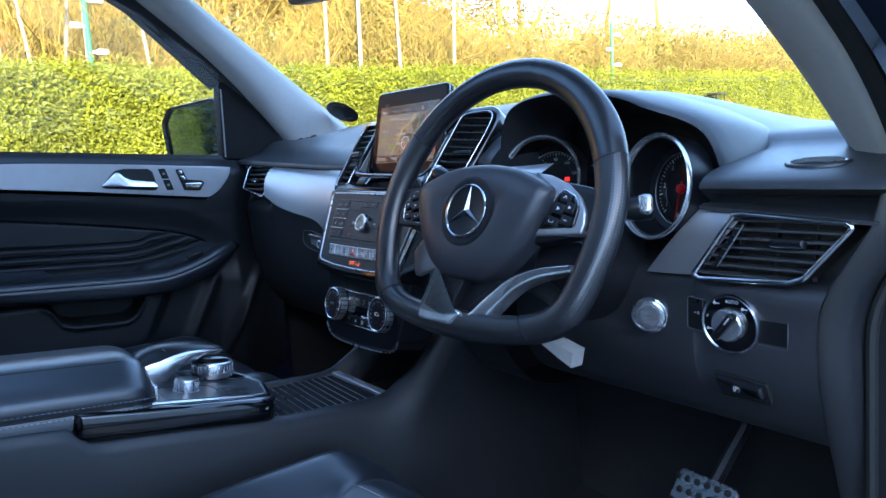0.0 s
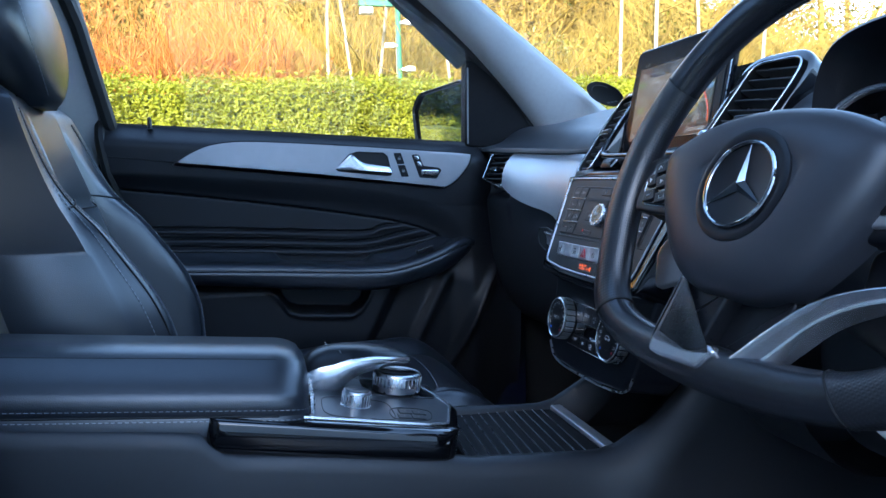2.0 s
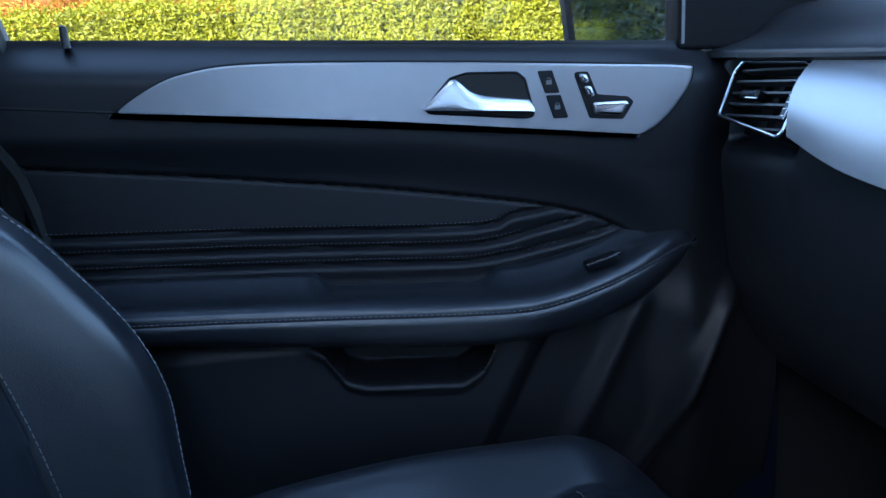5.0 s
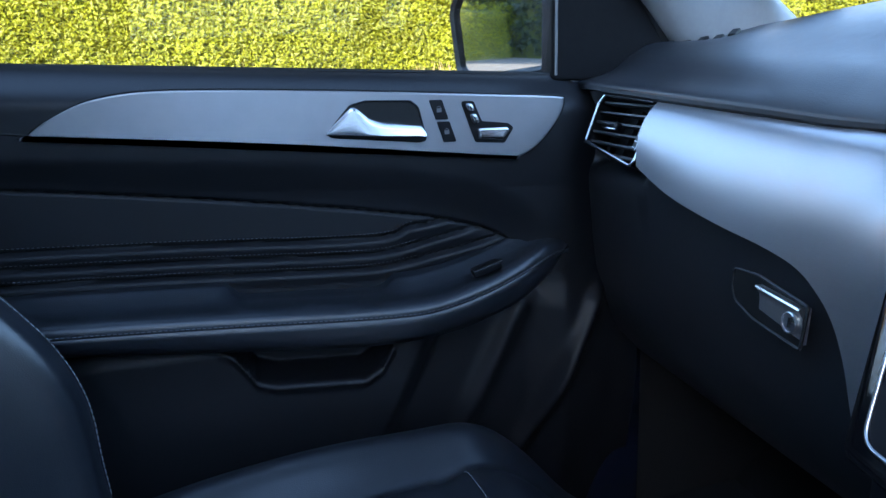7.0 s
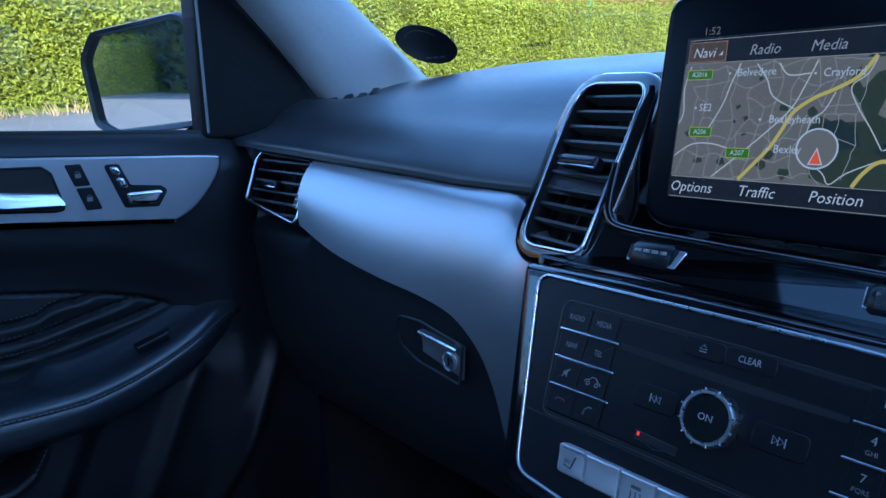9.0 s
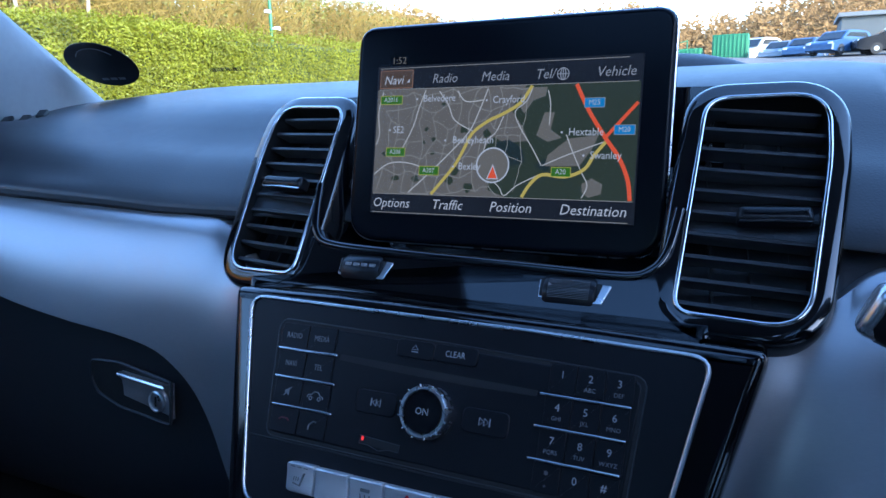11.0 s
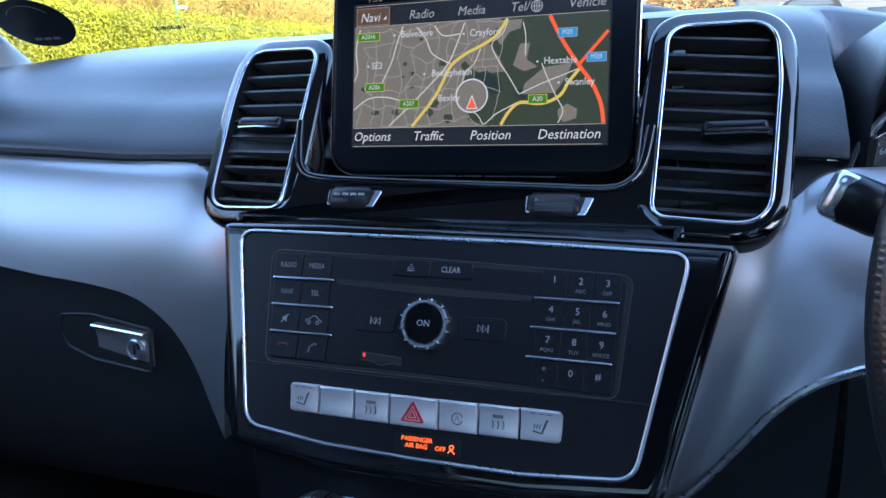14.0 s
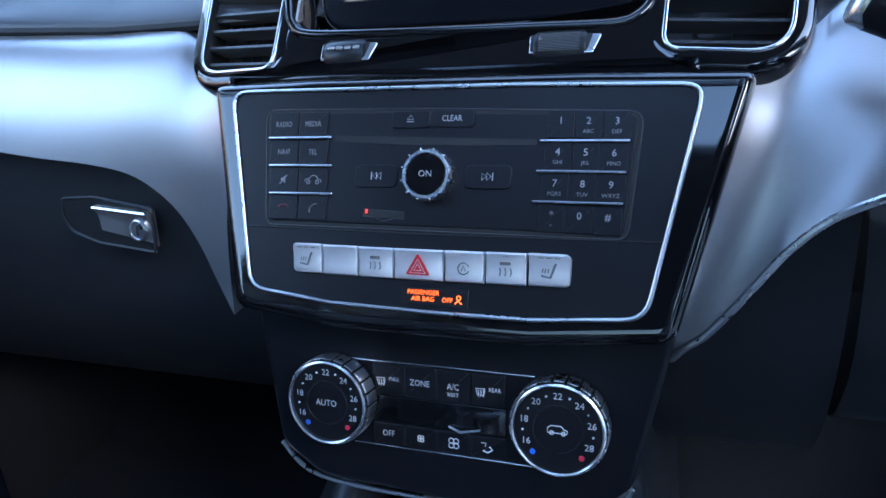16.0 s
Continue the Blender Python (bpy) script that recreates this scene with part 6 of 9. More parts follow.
# left keys: 4 rows of 2, between silver bars
rowv = [(0.0258, 0.0258), (0.0087, 0.0085), (-0.0082, -0.0085), (-0.0252, -0.0252)]
lab = [("RADIO", "MEDIA"), ("NAVI", "TEL"), None, None]
for k in range(4):
    for j in range(2):
        u = (-0.1005 + 0.0203 * j) + 0.0013 * k
        F = FR.moved(u, rowv[k][j], 0.0018)
        g = Geo()
        g.box((0, 0, 0.0004), (0.0196, 0.0148, 0.001), F, 0.0003)
        key = part("key", g, M_FASCIA, radio)
        if lab[k]:
            text("lettering", lab[k][j], F.moved(0, 0, 0.001), 0.0048, M_GREYPRINT, key, squeeze=0.78)
        else:
            g = Geo()
            if k == 2 and j == 0:
                g.prism([(-0.0018, -0.001), (-0.0005, -0.001), (0.0012, -0.0025), (0.0012, 0.0025), (-0.0005, 0.001), (-0.0018, 0.001)], F, 0.0008, 0.0011)
                g.tube([F.at(-0.0025, -0.0028, 0.001), F.at(0.0025, 0.0028, 0.001)], 0.0003, 4)
            elif k == 2:
                g.tube([F.at(a, b, 0.001) for a, b in spline([(-0.0055, -0.001), (-0.005, 0.0005), (-0.0025, 0.001), (-0.001, 0.0026), (0.0018, 0.0026), (0.0035, 0.0008), (0.0055, 0.0), (0.0055, -0.0012)], 3)], 0.0003, 4)
                for c in (-0.003, 0.003):
                    g.tube([F.at(c + 0.0011 * math.cos(t), -0.0012 + 0.0011 * math.sin(t), 0.001) for t in [2 * math.pi * i / 8 for i in range(8)]], 0.0003, 4, closed=True)
            elif j == 0:
                g.tube([F.at(a, b, 0.001) for a, b in ((-0.0035, 0.0), (-0.002, 0.0013), (0.002, 0.0013), (0.0035, 0.0))], 0.0006, 4)
            else:
                g.tube([F.at(a, b, 0.001) for a, b in ((-0.002, -0.003), (-0.0018, 0.0), (0.001, 0.0022), (0.003, 0.002))], 0.0006, 4)
            part("symbol", g, M_REDDIM if (k == 3 and j == 0) else M_FRAME if k == 3 else M_GREYPRINT, key)
for k in range(3):
    v = 0.0174 - 0.0171 * k
    u0 = -0.1105 + 0.0017 * k
    g = Geo()
    g.box((u0 + 0.022, v, 0.0034), (0.0440, 0.0016, 0.0022), FR, 0.0007)
    part("silver_bar", g, M_CHROME, radio)
# right keypad: 4 rows of 3
digits = ["1", "2", "3", "4", "5", "6", "7", "8", "9", "*", "0", "#"]
subs = ["", "ABC", "DEF", "GHI", "JKL", "MNO", "PQRS", "TUV", "WXYZ", "+", "", ""]
for k in range(4):
    for j in range(3):
        F = FR.moved(0.0710 + 0.0148 * j - 0.0008 * k, 0.0232 - 0.0170 * k - 0.0004 * j, 0.0018)
        g = Geo()
        g.box((0, 0, 0.0004), (0.0143, 0.0148, 0.001), F, 0.0003)
        key = part("key", g, M_FASCIA, radio)
        i = k * 3 + j
        text("digit", digits[i], F.moved(0, 0.0018, 0.001), 0.0055, M_PRINT, key)
        if subs[i]:
            text("lettering", subs[i], F.moved(0, -0.0038, 0.001), 0.0031, M_GREYPRINT, key)
for k in range(3):
    g = Geo()
    g.box((0.0838 - 0.0010 * k, 0.0146 - 0.0166 * k, 0.0034), (0.0475, 0.0014, 0.0022), FR.turned(-0.5), 0.0006)
    part("silver_bar", g, M_CHROME, radio)
# eject, clear, skip keys
for u, w, s in ((-0.0165, 0.024, ""), (0.0090, 0.027, "CLEAR")):
    g = Geo()
    g.prism(rounded([(u - w / 2, 0.0225), (u + w / 2, 0.0222), (u + w / 2, 0.0325), (u - w / 2, 0.0328)], 0.003, 3), FR, 0.0015, 0.0027, 0.0006)
    key = part("key", g, M_FASCIA, radio)
    if s:
        text("lettering", s, FR.moved(u, 0.0275, 0.0028), 0.0050, M_PRINT, key, squeeze=0.82)
    else:
        g = Geo()
        g.tube([FR.at(p, q, 0.0028) for p, q in ((u - 0.002, 0.0275), (u + 0.002, 0.0275), (u, 0.0300))], 0.00025, 4, closed=True)
        g.box((u, 0.0262, 0.0028), (0.0042, 0.0005, 0.0004), FR)
        part("symbol", g, M_PRINT, key)
for s in (-1, 1):
    g = Geo()
    u = -0.002 + s * 0.034
    g.prism(rounded([(u - 0.0135, -0.0125), (u + 0.0135, -0.0125), (u + 0.0135, 0.0010), (u - 0.0135, 0.0010)], 0.004, 4), FR, 0.0015, 0.0026, 0.0006)
    key = part("key", g, M_FASCIA, radio)
    g = Geo()
    for c in (0, 1):
        a = u + s * (0.0015 - 0.0028 * c) - s * 0.002
        g.tube([FR.at(p, q, 0.0028) for p, q in ((a, -0.0076), (a + s * 0.0026, -0.0056), (a, -0.0036))], 0.00025, 4, closed=True)
    g.box((u + s * 0.0028, -0.0056, 0.0027), (0.0005, 0.0044, 0.0004), FR)
    part("symbol", g, M_PRINT, key)
g = Geo()
FK = FR.moved(-0.0018, -0.0058, 0.0015)
g.lathe([(0.0147, 0.0), (0.0149, 0.006), (0.0145, 0.0085), (0.0137, 0.0098), (0.0122, 0.0098), (0.0117, 0.0085)], FK, 48)
kn = part("volume_knob", g, M_MATCHROME, radio, "ribbed silver knob", 40)
g = Geo()
for k in range(12):
    a = 2 * math.pi * (k + 0.5) / 12
    g.box((0.0143, 0, 0.0055), (0.0020, 0.0011, 0.0085), Frame(FK.o, FK.u * math.cos(a) + FK.v * math.sin(a), FK.v * math.cos(a) - FK.u * math.sin(a)), 0.0003)
part("ribs", g, M_CHROME, kn)
g = Geo()
g.lathe([(0.0118, 0.0), (0.0118, 0.0086), (0.0113, 0.0096), (0.001, 0.0094)], FK, 40)
cap = part("cap", g, M_GLOSS, kn)
text("lettering", "ON", FK.moved(0, 0, 0.0097), 0.0052, M_PRINT, cap)
g = Geo()
g.prism(rounded([(-0.0425, -0.0295), (-0.0165, -0.0305), (-0.0165, -0.0265), (-0.0425, -0.0250)], 0.0008, 2), FR, 0.001, 0.0022)
cs = part("card_slot", g, M_DARK, radio)
g = Geo()
g.tube([FR.at(u, v, 0.0021) for u, v in ((-0.0425, -0.0250), (-0.0425, -0.0295), (-0.036, -0.0298), (-0.0295, -0.0318), (-0.023, -0.0302), (-0.0165, -0.0305), (-0.0165, -0.0265))], 0.00035, 5, closed=True)
part("slot_edge", g, M_SLAT, cs)
g = Geo()
g.box((-0.0405, -0.0265, 0.0023), (0.0014, 0.0022, 0.0004), FR)
part("indicator", g, M_REDLIT, cs)

# row of silver buttons
edges = [-0.0858, -0.0655, -0.0420, -0.0195, 0.0108, 0.0343, 0.0578, 0.0815]
for k in range(7):
    t = thing("silver_button", FR.at((edges[k] + edges[k + 1]) / 2, -0.0555), "red-marked hazard warning button in satin silver" if k == 3 else "satin silver push button in the stack", "button", "row of silver buttons")
    a, b = edges[k] + 0.0007, edges[k + 1] - 0.0007
    c = -0.0008 * math.sin(math.pi * (k + 0.5) / 7)
    g = Geo()
    rows = []
    for q, dip in ((0.0, -0.0020), (0.0, 0.0030), (0.03, 0.0040), (0.09, 0.0046), (0.3, 0.0048), (0.5, 0.0053), (0.7, 0.0062), (0.86, 0.0073), (0.93, 0.0080), (0.98, 0.0078), (1.0, 0.0066), (1.0, -0.002)):
        v = -0.0640 + c + 0.0172 * q
        e = 0.0022 * (max(0.0, 0.16 - q) / 0.16) ** 2 + 0.0022 * (max(0.0, q - 0.84) / 0.16) ** 2
        a1, b1 = a + e * (k == 0), b - e * (k == 6)
        rows.append([FR.at(u, v, d) for u, d in ((a1, -0.002), (a1, dip - 0.0009), (a1 + 0.0003, dip - 0.0003), (a1 + 0.0009, dip), (b1 - 0.0009, dip), (b1 - 0.0003, dip - 0.0003), (b1, dip - 0.0009), (b1, -0.002))])
    g.grid(rows, caps=False)
    bt = part("cap", g, M_KEYSILVER, t)
    m = (a + b) / 2
    FB = Frame(FR.at(m, -0.0555 + c, 0.0059), FR.u, FR.v * 0.975 + FR.n * 0.16)
    g = Geo()
    mt = M_FRAME
    if k == 3:
        mt = M_RED
        g.prism(rounded([(-0.0074, -0.0058), (0.0074, -0.0058), (0, 0.0066)], 0.0008, 2), FB, -0.001, 0.0005)
        part("hazard_triangle", g, mt, bt)
        g = Geo()
        mt = M_WHITE
        for q in (0.0046, 0.0022):
            g.tube([FB.at(u * q, v * q - 0.0018, 0.0005) for u, v in ((-1, -0.62), (1, -0.62), (0, 1.1))], 0.00028, 4, closed=True)
    elif k in (0, 6):
        g.tube([FB.at(u, v, 0.0003) for u, v in ((-0.004, -0.003), (0.001, -0.004), (0.003, 0.002), (0.0038, 0.0035))], 0.0006, 4)
        for q in range(3):
            g.tube([FB.at(-0.0035 + 0.0015 * q, -0.0015, 0.0003), FB.at(-0.003 + 0.0015 * q, 0.0008, 0.0003)], 0.0003, 4)
    elif k == 4:
        g.tube([FB.at(0.0032 * math.cos(x), -0.001 + 0.0032 * math.sin(x), 0.0003) for x in [0.3 + 5.6 * i / 12 for i in range(13)]], 0.00035, 4)
        g.tube([FB.at(u, v - 0.001, 0.0003) for u, v in ((-0.0012, -0.0014), (0, 0.0016), (0.0012, -0.0014))], 0.0003, 4)
    elif k in (2, 5):
        g.box((0, 0.0028, 0.0003), (0.006, 0.0018, 0.0003), FB)
        for q in range(3):
            g.tube([FB.at(-0.003 + 0.003 * q, -0.004, 0.0003), FB.at(-0.0025 + 0.003 * q, -0.002, 0.0003), FB.at(-0.003 + 0.003 * q, 0.0005, 0.0003)], 0.0004, 4)
    if k != 1:
        part("symbol", g, mt, bt)
    if k in (0, 6):
        g = Geo()
        for q in range(3):
            g.box((-0.0045 + 0.0045 * q, 0.0066, 0.0000), (0.003, 0.0008, 0.0008), FB)
        part("indicator", g, M_DARK, bt)
    elif k in (4, 5):
        g = Geo()
        g.box((0, 0.0068, 0.0000), (0.004, 0.0008, 0.0008), FB)
        part("indicator", g, M_DARK, bt)
ab = thing("airbag_lamp", FR.at(0.005, -0.0745), "amber lit passenger airbag off lettering", "warning lamp")
g = Geo()
g.box((0.005, -0.0740, 0.0010), (0.040, 0.010, 0.0006), FR, 0.0002)
part("lens", g, M_SATIN, ab)
text("lettering", "PASSENGER", FR.moved(-0.0016, -0.0716, 0.0014), 0.0037, M_AMBER, ab)
text("lettering", "AIR BAG", FR.moved(-0.0016, -0.0752, 0.0014), 0.0037, M_AMBER, ab)
text("lettering", "OFF", FR.moved(0.0130, -0.0752, 0.0014), 0.0037, M_AMBER, ab)
g = Geo()
g.tube([FR.at(0.0195 + 0.0012 * math.cos(x), -0.0735 + 0.0012 * math.sin(x), 0.0015) for x in [2 * math.pi * i / 10 for i in range(10)]], 0.0003, 4, closed=True)
g.tube([FR.at(0.0175, -0.0768, 0.0015), FR.at(0.0192, -0.075, 0.0015), FR.at(0.0215, -0.0768, 0.0015)], 0.0004, 4)
part("symbol", g, M_AMBER, ab)

# ---- climate panel ----
FCL = Frame((0, -0.012, 0.91), (1, 0, 0), (0, 0.2, 0.98))
clim = thing("climate_panel", (0, 0.0, 0.9), "black climate control panel with two ringed dials", "climate control")
g = Geo()
g.prism(rounded([(-0.132, 0.060), (-0.117, -0.045), (-0.088, -0.064), (0.0, -0.067), (0.094, -0.060), (0.114, -0.040), (0.136, 0.060)], [0.01, 0.02, 0.02, 0.05, 0.02, 0.02, 0.01], 4), FCL, -0.06, 0.0, 0.004)
cf = part("face_plate", g, M_FASCIA, clim)
g = Geo()
g.tube([FCL.at(u, v, -0.001) for u, v in spline([(-0.117, -0.044), (-0.088, -0.0645), (0.0, -0.0675), (0.094, -0.0605), (0.114, -0.040)], 6)], 0.0016, 6)
part("lower_edge", g, M_MATCHROME, clim)
for v in (0.0205, -0.0352):
    g = Geo()
    g.box((-0.002, v, 0.0008), (0.118, 0.0012, 0.0016), FCL, 0.0004)
    part("silver_line", g, M_CHROME, clim)
caps = [("", "ZONE", "A/C", "REAR"), ("OFF", "", "", "")]
for r in range(2):
    for j in range(4):
        F = FCL.moved(-0.0365 + 0.0217 * j, 0.0080 if r == 0 else -0.0272, 0.0)
        g = Geo()
        g.box((0, 0.001 if r == 0 else 0, 0.0006), (0.0212, 0.020 if r == 0 else 0.0135, 0.0016), F, 0.0006)
        key = part("key", g, M_SATIN, clim)
        s = caps[r][j]
        if s and s != "REAR":
            text("lettering", s, F.moved(0, 0.0008, 0.0016), 0.0056, M_WHITE, key, squeeze=0.85)
            if s == "A/C":
                text("lettering", "REST", F.moved(0, -0.0042, 0.0016), 0.0034, M_WHITE, key)
        else:
            if r == 0:
                text("lettering", "MAX" if j == 0 else "REAR", F.moved(0.0045, 0.0016, 0.0016), 0.0038, M_WHITE, key, squeeze=0.85)
            g = Geo()
            if r == 0:
                g.tube([F.at(-0.0042 + a, b, 0.0016) for a, b in ((-0.0032, 0.0018), (0.0025, 0.0018), (0.0018, -0.0022), (-0.0022, -0.0022))], 0.0003, 4, closed=True)
                for q in range(3):
                    g.tube([F.at(-0.0060 + 0.0016 * q, -0.0032, 0.0016), F.at(-0.0056 + 0.0016 * q, -0.001, 0.0016), F.at(-0.0060 + 0.0016 * q, 0.001, 0.0016)], 0.0003, 4)
            elif j in (1, 2):
                sc = 0.6 if j == 1 else 1.0
                for q in range(4):
                    c = math.pi / 4 + q * math.pi / 2
                    g.tube([F.at(sc * (0.0022 * math.cos(c) + 0.0017 * math.cos(t)), sc * (0.0022 * math.sin(c) + 0.0017 * math.sin(t)), 0.0016) for t in [2 * math.pi * i / 8 for i in range(8)]], 0.0003, 4, closed=True)
            else:
                g.tube([F.at(a, b, 0.0016) for a, b in ((-0.004, 0.003), (-0.001, 0.003), (-0.0015, 0.001))], 0.0003, 4)
                g.tube([F.at(a, b, 0.0016) for a, b in ((0.001, 0.001), (0.003, -0.001), (0.0, -0.003), (-0.003, -0.002))], 0.0005, 4)
            part("symbol", g, M_WHITE, key)
g = Geo()
g.box((-0.004, -0.0105, 0.0004), (0.088, 0.017, 0.001), FCL, 0.0005)
part("display_window", g, M_GLOSS, clim)
g = Geo()
g.tube([FCL.at(0.004, -0.0165, 0.002), FCL.at(0.012, -0.0185, 0.004), FCL.at(0.024, -0.0165, 0.002)], 0.0008, 5)
part("tray_catch", g, M_MATCHROME, clim)


class DialFrame(Frame):
    """A dial's face, a tenth smaller than its drawing."""

    def at(self, u, v, d=0.0):
        return self.o + self.u * (u * 0.9) + self.v * (v * 0.9) + self.n * d


for s in (-1, 1):
    t = thing("temperature_dial", FCL.at(s * 0.0775, -0.0085), "round temperature dial with a ribbed chrome ring and white numbers", "dial", "temperature dials")
    F = DialFrame(FCL.at(-0.0718 if s < 0 else 0.0733, -0.0050 if s < 0 else -0.0037, 0.0), FCL.u, FCL.v)
    g = Geo()
    g.lathe([(0.0305, 0.0), (0.0310, 0.008), (0.0308, 0.014), (0.0298, 0.0168), (0.0282, 0.0172), (0.0274, 0.0160)], F, 56)
    rg = part("ring", g, M_SATIN, t, "black ring with a bright edge", 40)
    g = Geo()
    g.tube([F.at(0.0290 * math.cos(x), 0.0290 * math.sin(x), 0.0170) for x in [2 * math.pi * i / 56 for i in range(56)]], 0.0011, 6, closed=True)
    part("bright_edge", g, M_BUTTON, rg)
    g = Geo()
    for k in range(22):
        a = 2 * math.pi * (k + 0.5) / 22
        FF = Frame(F.o, F.u * math.cos(a) + F.v * math.sin(a), F.v * math.cos(a) - F.u * math.sin(a))
        g.box((0.0277, 0, 0.009), (0.0010, 0.0065, 0.012), FF, 0.0004)
    part("ribs", g, M_MATCHROME, rg)
    g = Geo()
    g.lathe([(0.0276, 0.0), (0.0276, 0.0158), (0.0160, 0.0162), (0.0155, 0.0156), (0.0150, 0.0164), (0.001, 0.0166)], F, 48)
    fc = part("face", g, M_SATIN, t, "", 40)
    for k, n in enumerate((16, 18, 20, 22, 24, 26, 28)):
        a = radians(205 - 230 * k / 6)
        text("numeral", str(n), F.moved(0.0218 * math.cos(a), 0.0218 * math.sin(a), 0.0163), 0.0054, M_WHITE, fc)
        if k < 6:
            a = radians(205 - 230 * (k + 0.5) / 6)
            g = Geo()
            g.lathe([(0.0006, 0.016), (0.0006, 0.0166)], F.moved(0.0222 * math.cos(a), 0.0222 * math.sin(a)), 8)
            part("tick", g, M_WHITE, fc)
    for a, m in ((226, M_BLUE), (-47, M_REDDOT)):
        g = Geo()
        g.lathe([(0.0016, 0.016), (0.0016, 0.0166)], F.moved(0.0225 * math.cos(radians(a)), 0.0225 * math.sin(radians(a))), 14)
        part("colour_dot", g, m, fc)
    if s < 0:
        text("lettering", "AUTO", F.moved(0, 0, 0.0168), 0.0058, M_WHITE, fc, squeeze=0.9)
    else:
        g = Geo()
        g.tube([F.at(a, b, 0.0168) for a, b in ((-0.0062, -0.0018), (-0.006, 0.0012), (-0.004, 0.0028), (0.0025, 0.0028), (0.004, 0.0008), (0.0062, 0.0003), (0.0062, -0.0018))], 0.00035, 4, closed=True)
        for c in (-0.0035, 0.0038):
            g.tube([F.at(c + 0.0012 * math.cos(x), -0.0018 + 0.0012 * math.sin(x), 0.0169) for x in [2 * math.pi * i / 8 for i in range(8)]], 0.00035, 4, closed=True)
        part("car_symbol", g, M_WHITE, fc)

# ---- gloss bezel below the screen ----
bez = thing("screen_bezel", (0, 0.05, 1.1), "gloss black bezel between the vents", "bezel")
FB2 = Frame((0, 0.042, 1.10), (1, 0, 0), (0, 0.6, 0.8))
g = Geo()
bo = rounded([(-0.154, -0.006), (0.142, -0.008), (0.139, -0.003), (0.130, 0.0), (0.119, 0.010), (0.1165, 0.040), (0.109, 0.038), (0.104, 0.029), (0.06, 0.0262), (-0.06, 0.0270), (-0.100, 0.031), (-0.106, 0.040), (-0.1165, 0.042), (-0.119, 0.010), (-0.130, 0.0035), (-0.150, 0.0)], [0.003, 0.003, 0.003, 0.01, 0.01, 0.003, 0.003, 0.01, 0.05, 0.05, 0.01, 0.003, 0.003, 0.01, 0.01, 0.003], 4)
g.prism(bo, FB2, -0.05, 0.004, 0.005)
part("bezel", g, M_GLOSS, bez, "", 50)
g = Geo()
g.grid([[(x, 0.112 + 0.25 * (z - 1.10), z) for x in (-0.135, -0.05, 0.05, 0.135)] for z in (1.10, 1.15, 1.22)])
part("recess_back", g, M_GLOSS, bez)
g = Geo()
g.tube([FB2.at(u, v, 0.0035) for u, v in spline([(-0.1215, 0.0740), (-0.1175, 0.0540), (-0.1110, 0.0370), (-0.0960, 0.0290), (-0.04, 0.0262), (0.003, 0.0250), (0.05, 0.0238), (0.0930, 0.0228), (0.1070, 0.0270), (0.1145, 0.0390), (0.1180, 0.0650)], 6)], 0.0030, 10, squash=0.8)
part("bezel_lip", g, M_GLOSS, bez, "rounded gloss lip round the screen", 60)
for u, w in ((-0.0675, 0.031), (0.0668, 0.033)):
    t = thing("thumbwheel", FB2.at(u, 0.0135), "small ribbed vent thumbwheel in a chrome slot", "thumbwheel", "vent thumbwheels")
    dv = 0.0 if u < 0 else -0.0030
    g = Geo()
    g.prism(rounded([(u - w / 2 - 0.0015, 0.0085 + dv), (u + w / 2 + 0.0010, 0.0075 + dv), (u + w / 2 + 0.0055, 0.0192 + dv), (u - w / 2 - 0.0020, 0.0200 + dv)], 0.0012, 3), FB2, 0.003, 0.0046, 0.0006)
    part("slot_trim", g, M_MATCHROME, t, "chrome slot trim")
    g = Geo()
    g.prism(rounded([(u - w / 2 - 0.0008, 0.0096 + dv), (u + w / 2 - 0.0022, 0.0090 + dv), (u + w / 2 + 0.0006, 0.0193 + dv), (u - w / 2 - 0.0012, 0.0201 + dv)], 0.0010, 2), FB2, 0.003, 0.0050)
    part("slot", g, M_DARK, t)
    g = Geo()
    FT = Frame(FB2.at(u - 0.001, 0.0145 + dv, -0.0056), -FB2.n, FB2.v, FB2.u)
    g.lathe([(0.0118, -w / 2 + 0.002), (0.0126, -w / 2 + 0.004), (0.0126, w / 2 - 0.004), (0.0118, w / 2 - 0.002)], FT, 36)
    wl = part("wheel", g, M_SATIN, t)
    if u < 0:
        for q in range(4):
            g = Geo()
            g.box((u - 0.0095 + 0.0058 * q, 0.0150, 0.0071), (0.0046, 0.0022, 0.0008), FB2, 0.0003)
            part("wheel_mark", g, M_GREYPRINT, wl)
    else:
        g = Geo()
        for q in range(13):
            a = radians(-24 + 4 * q + 90)
            g.tube([FT.at(0.0127 * -math.sin(a), 0.0127 * math.cos(a), -w / 2 + 0.005), FT.at(0.0127 * -math.sin(a), 0.0127 * math.cos(a), w / 2 - 0.005)], 0.00018, 4)
        part("wheel_ribs", g, M_FRAME, wl)
        g = Geo()
        g.prism([(u - 0.0125, 0.0120), (u - 0.0105, 0.0131), (u - 0.0125, 0.0142)], FB2, 0.0060, 0.0074)
        part("wheel_mark", g, M_GREYPRINT, wl)

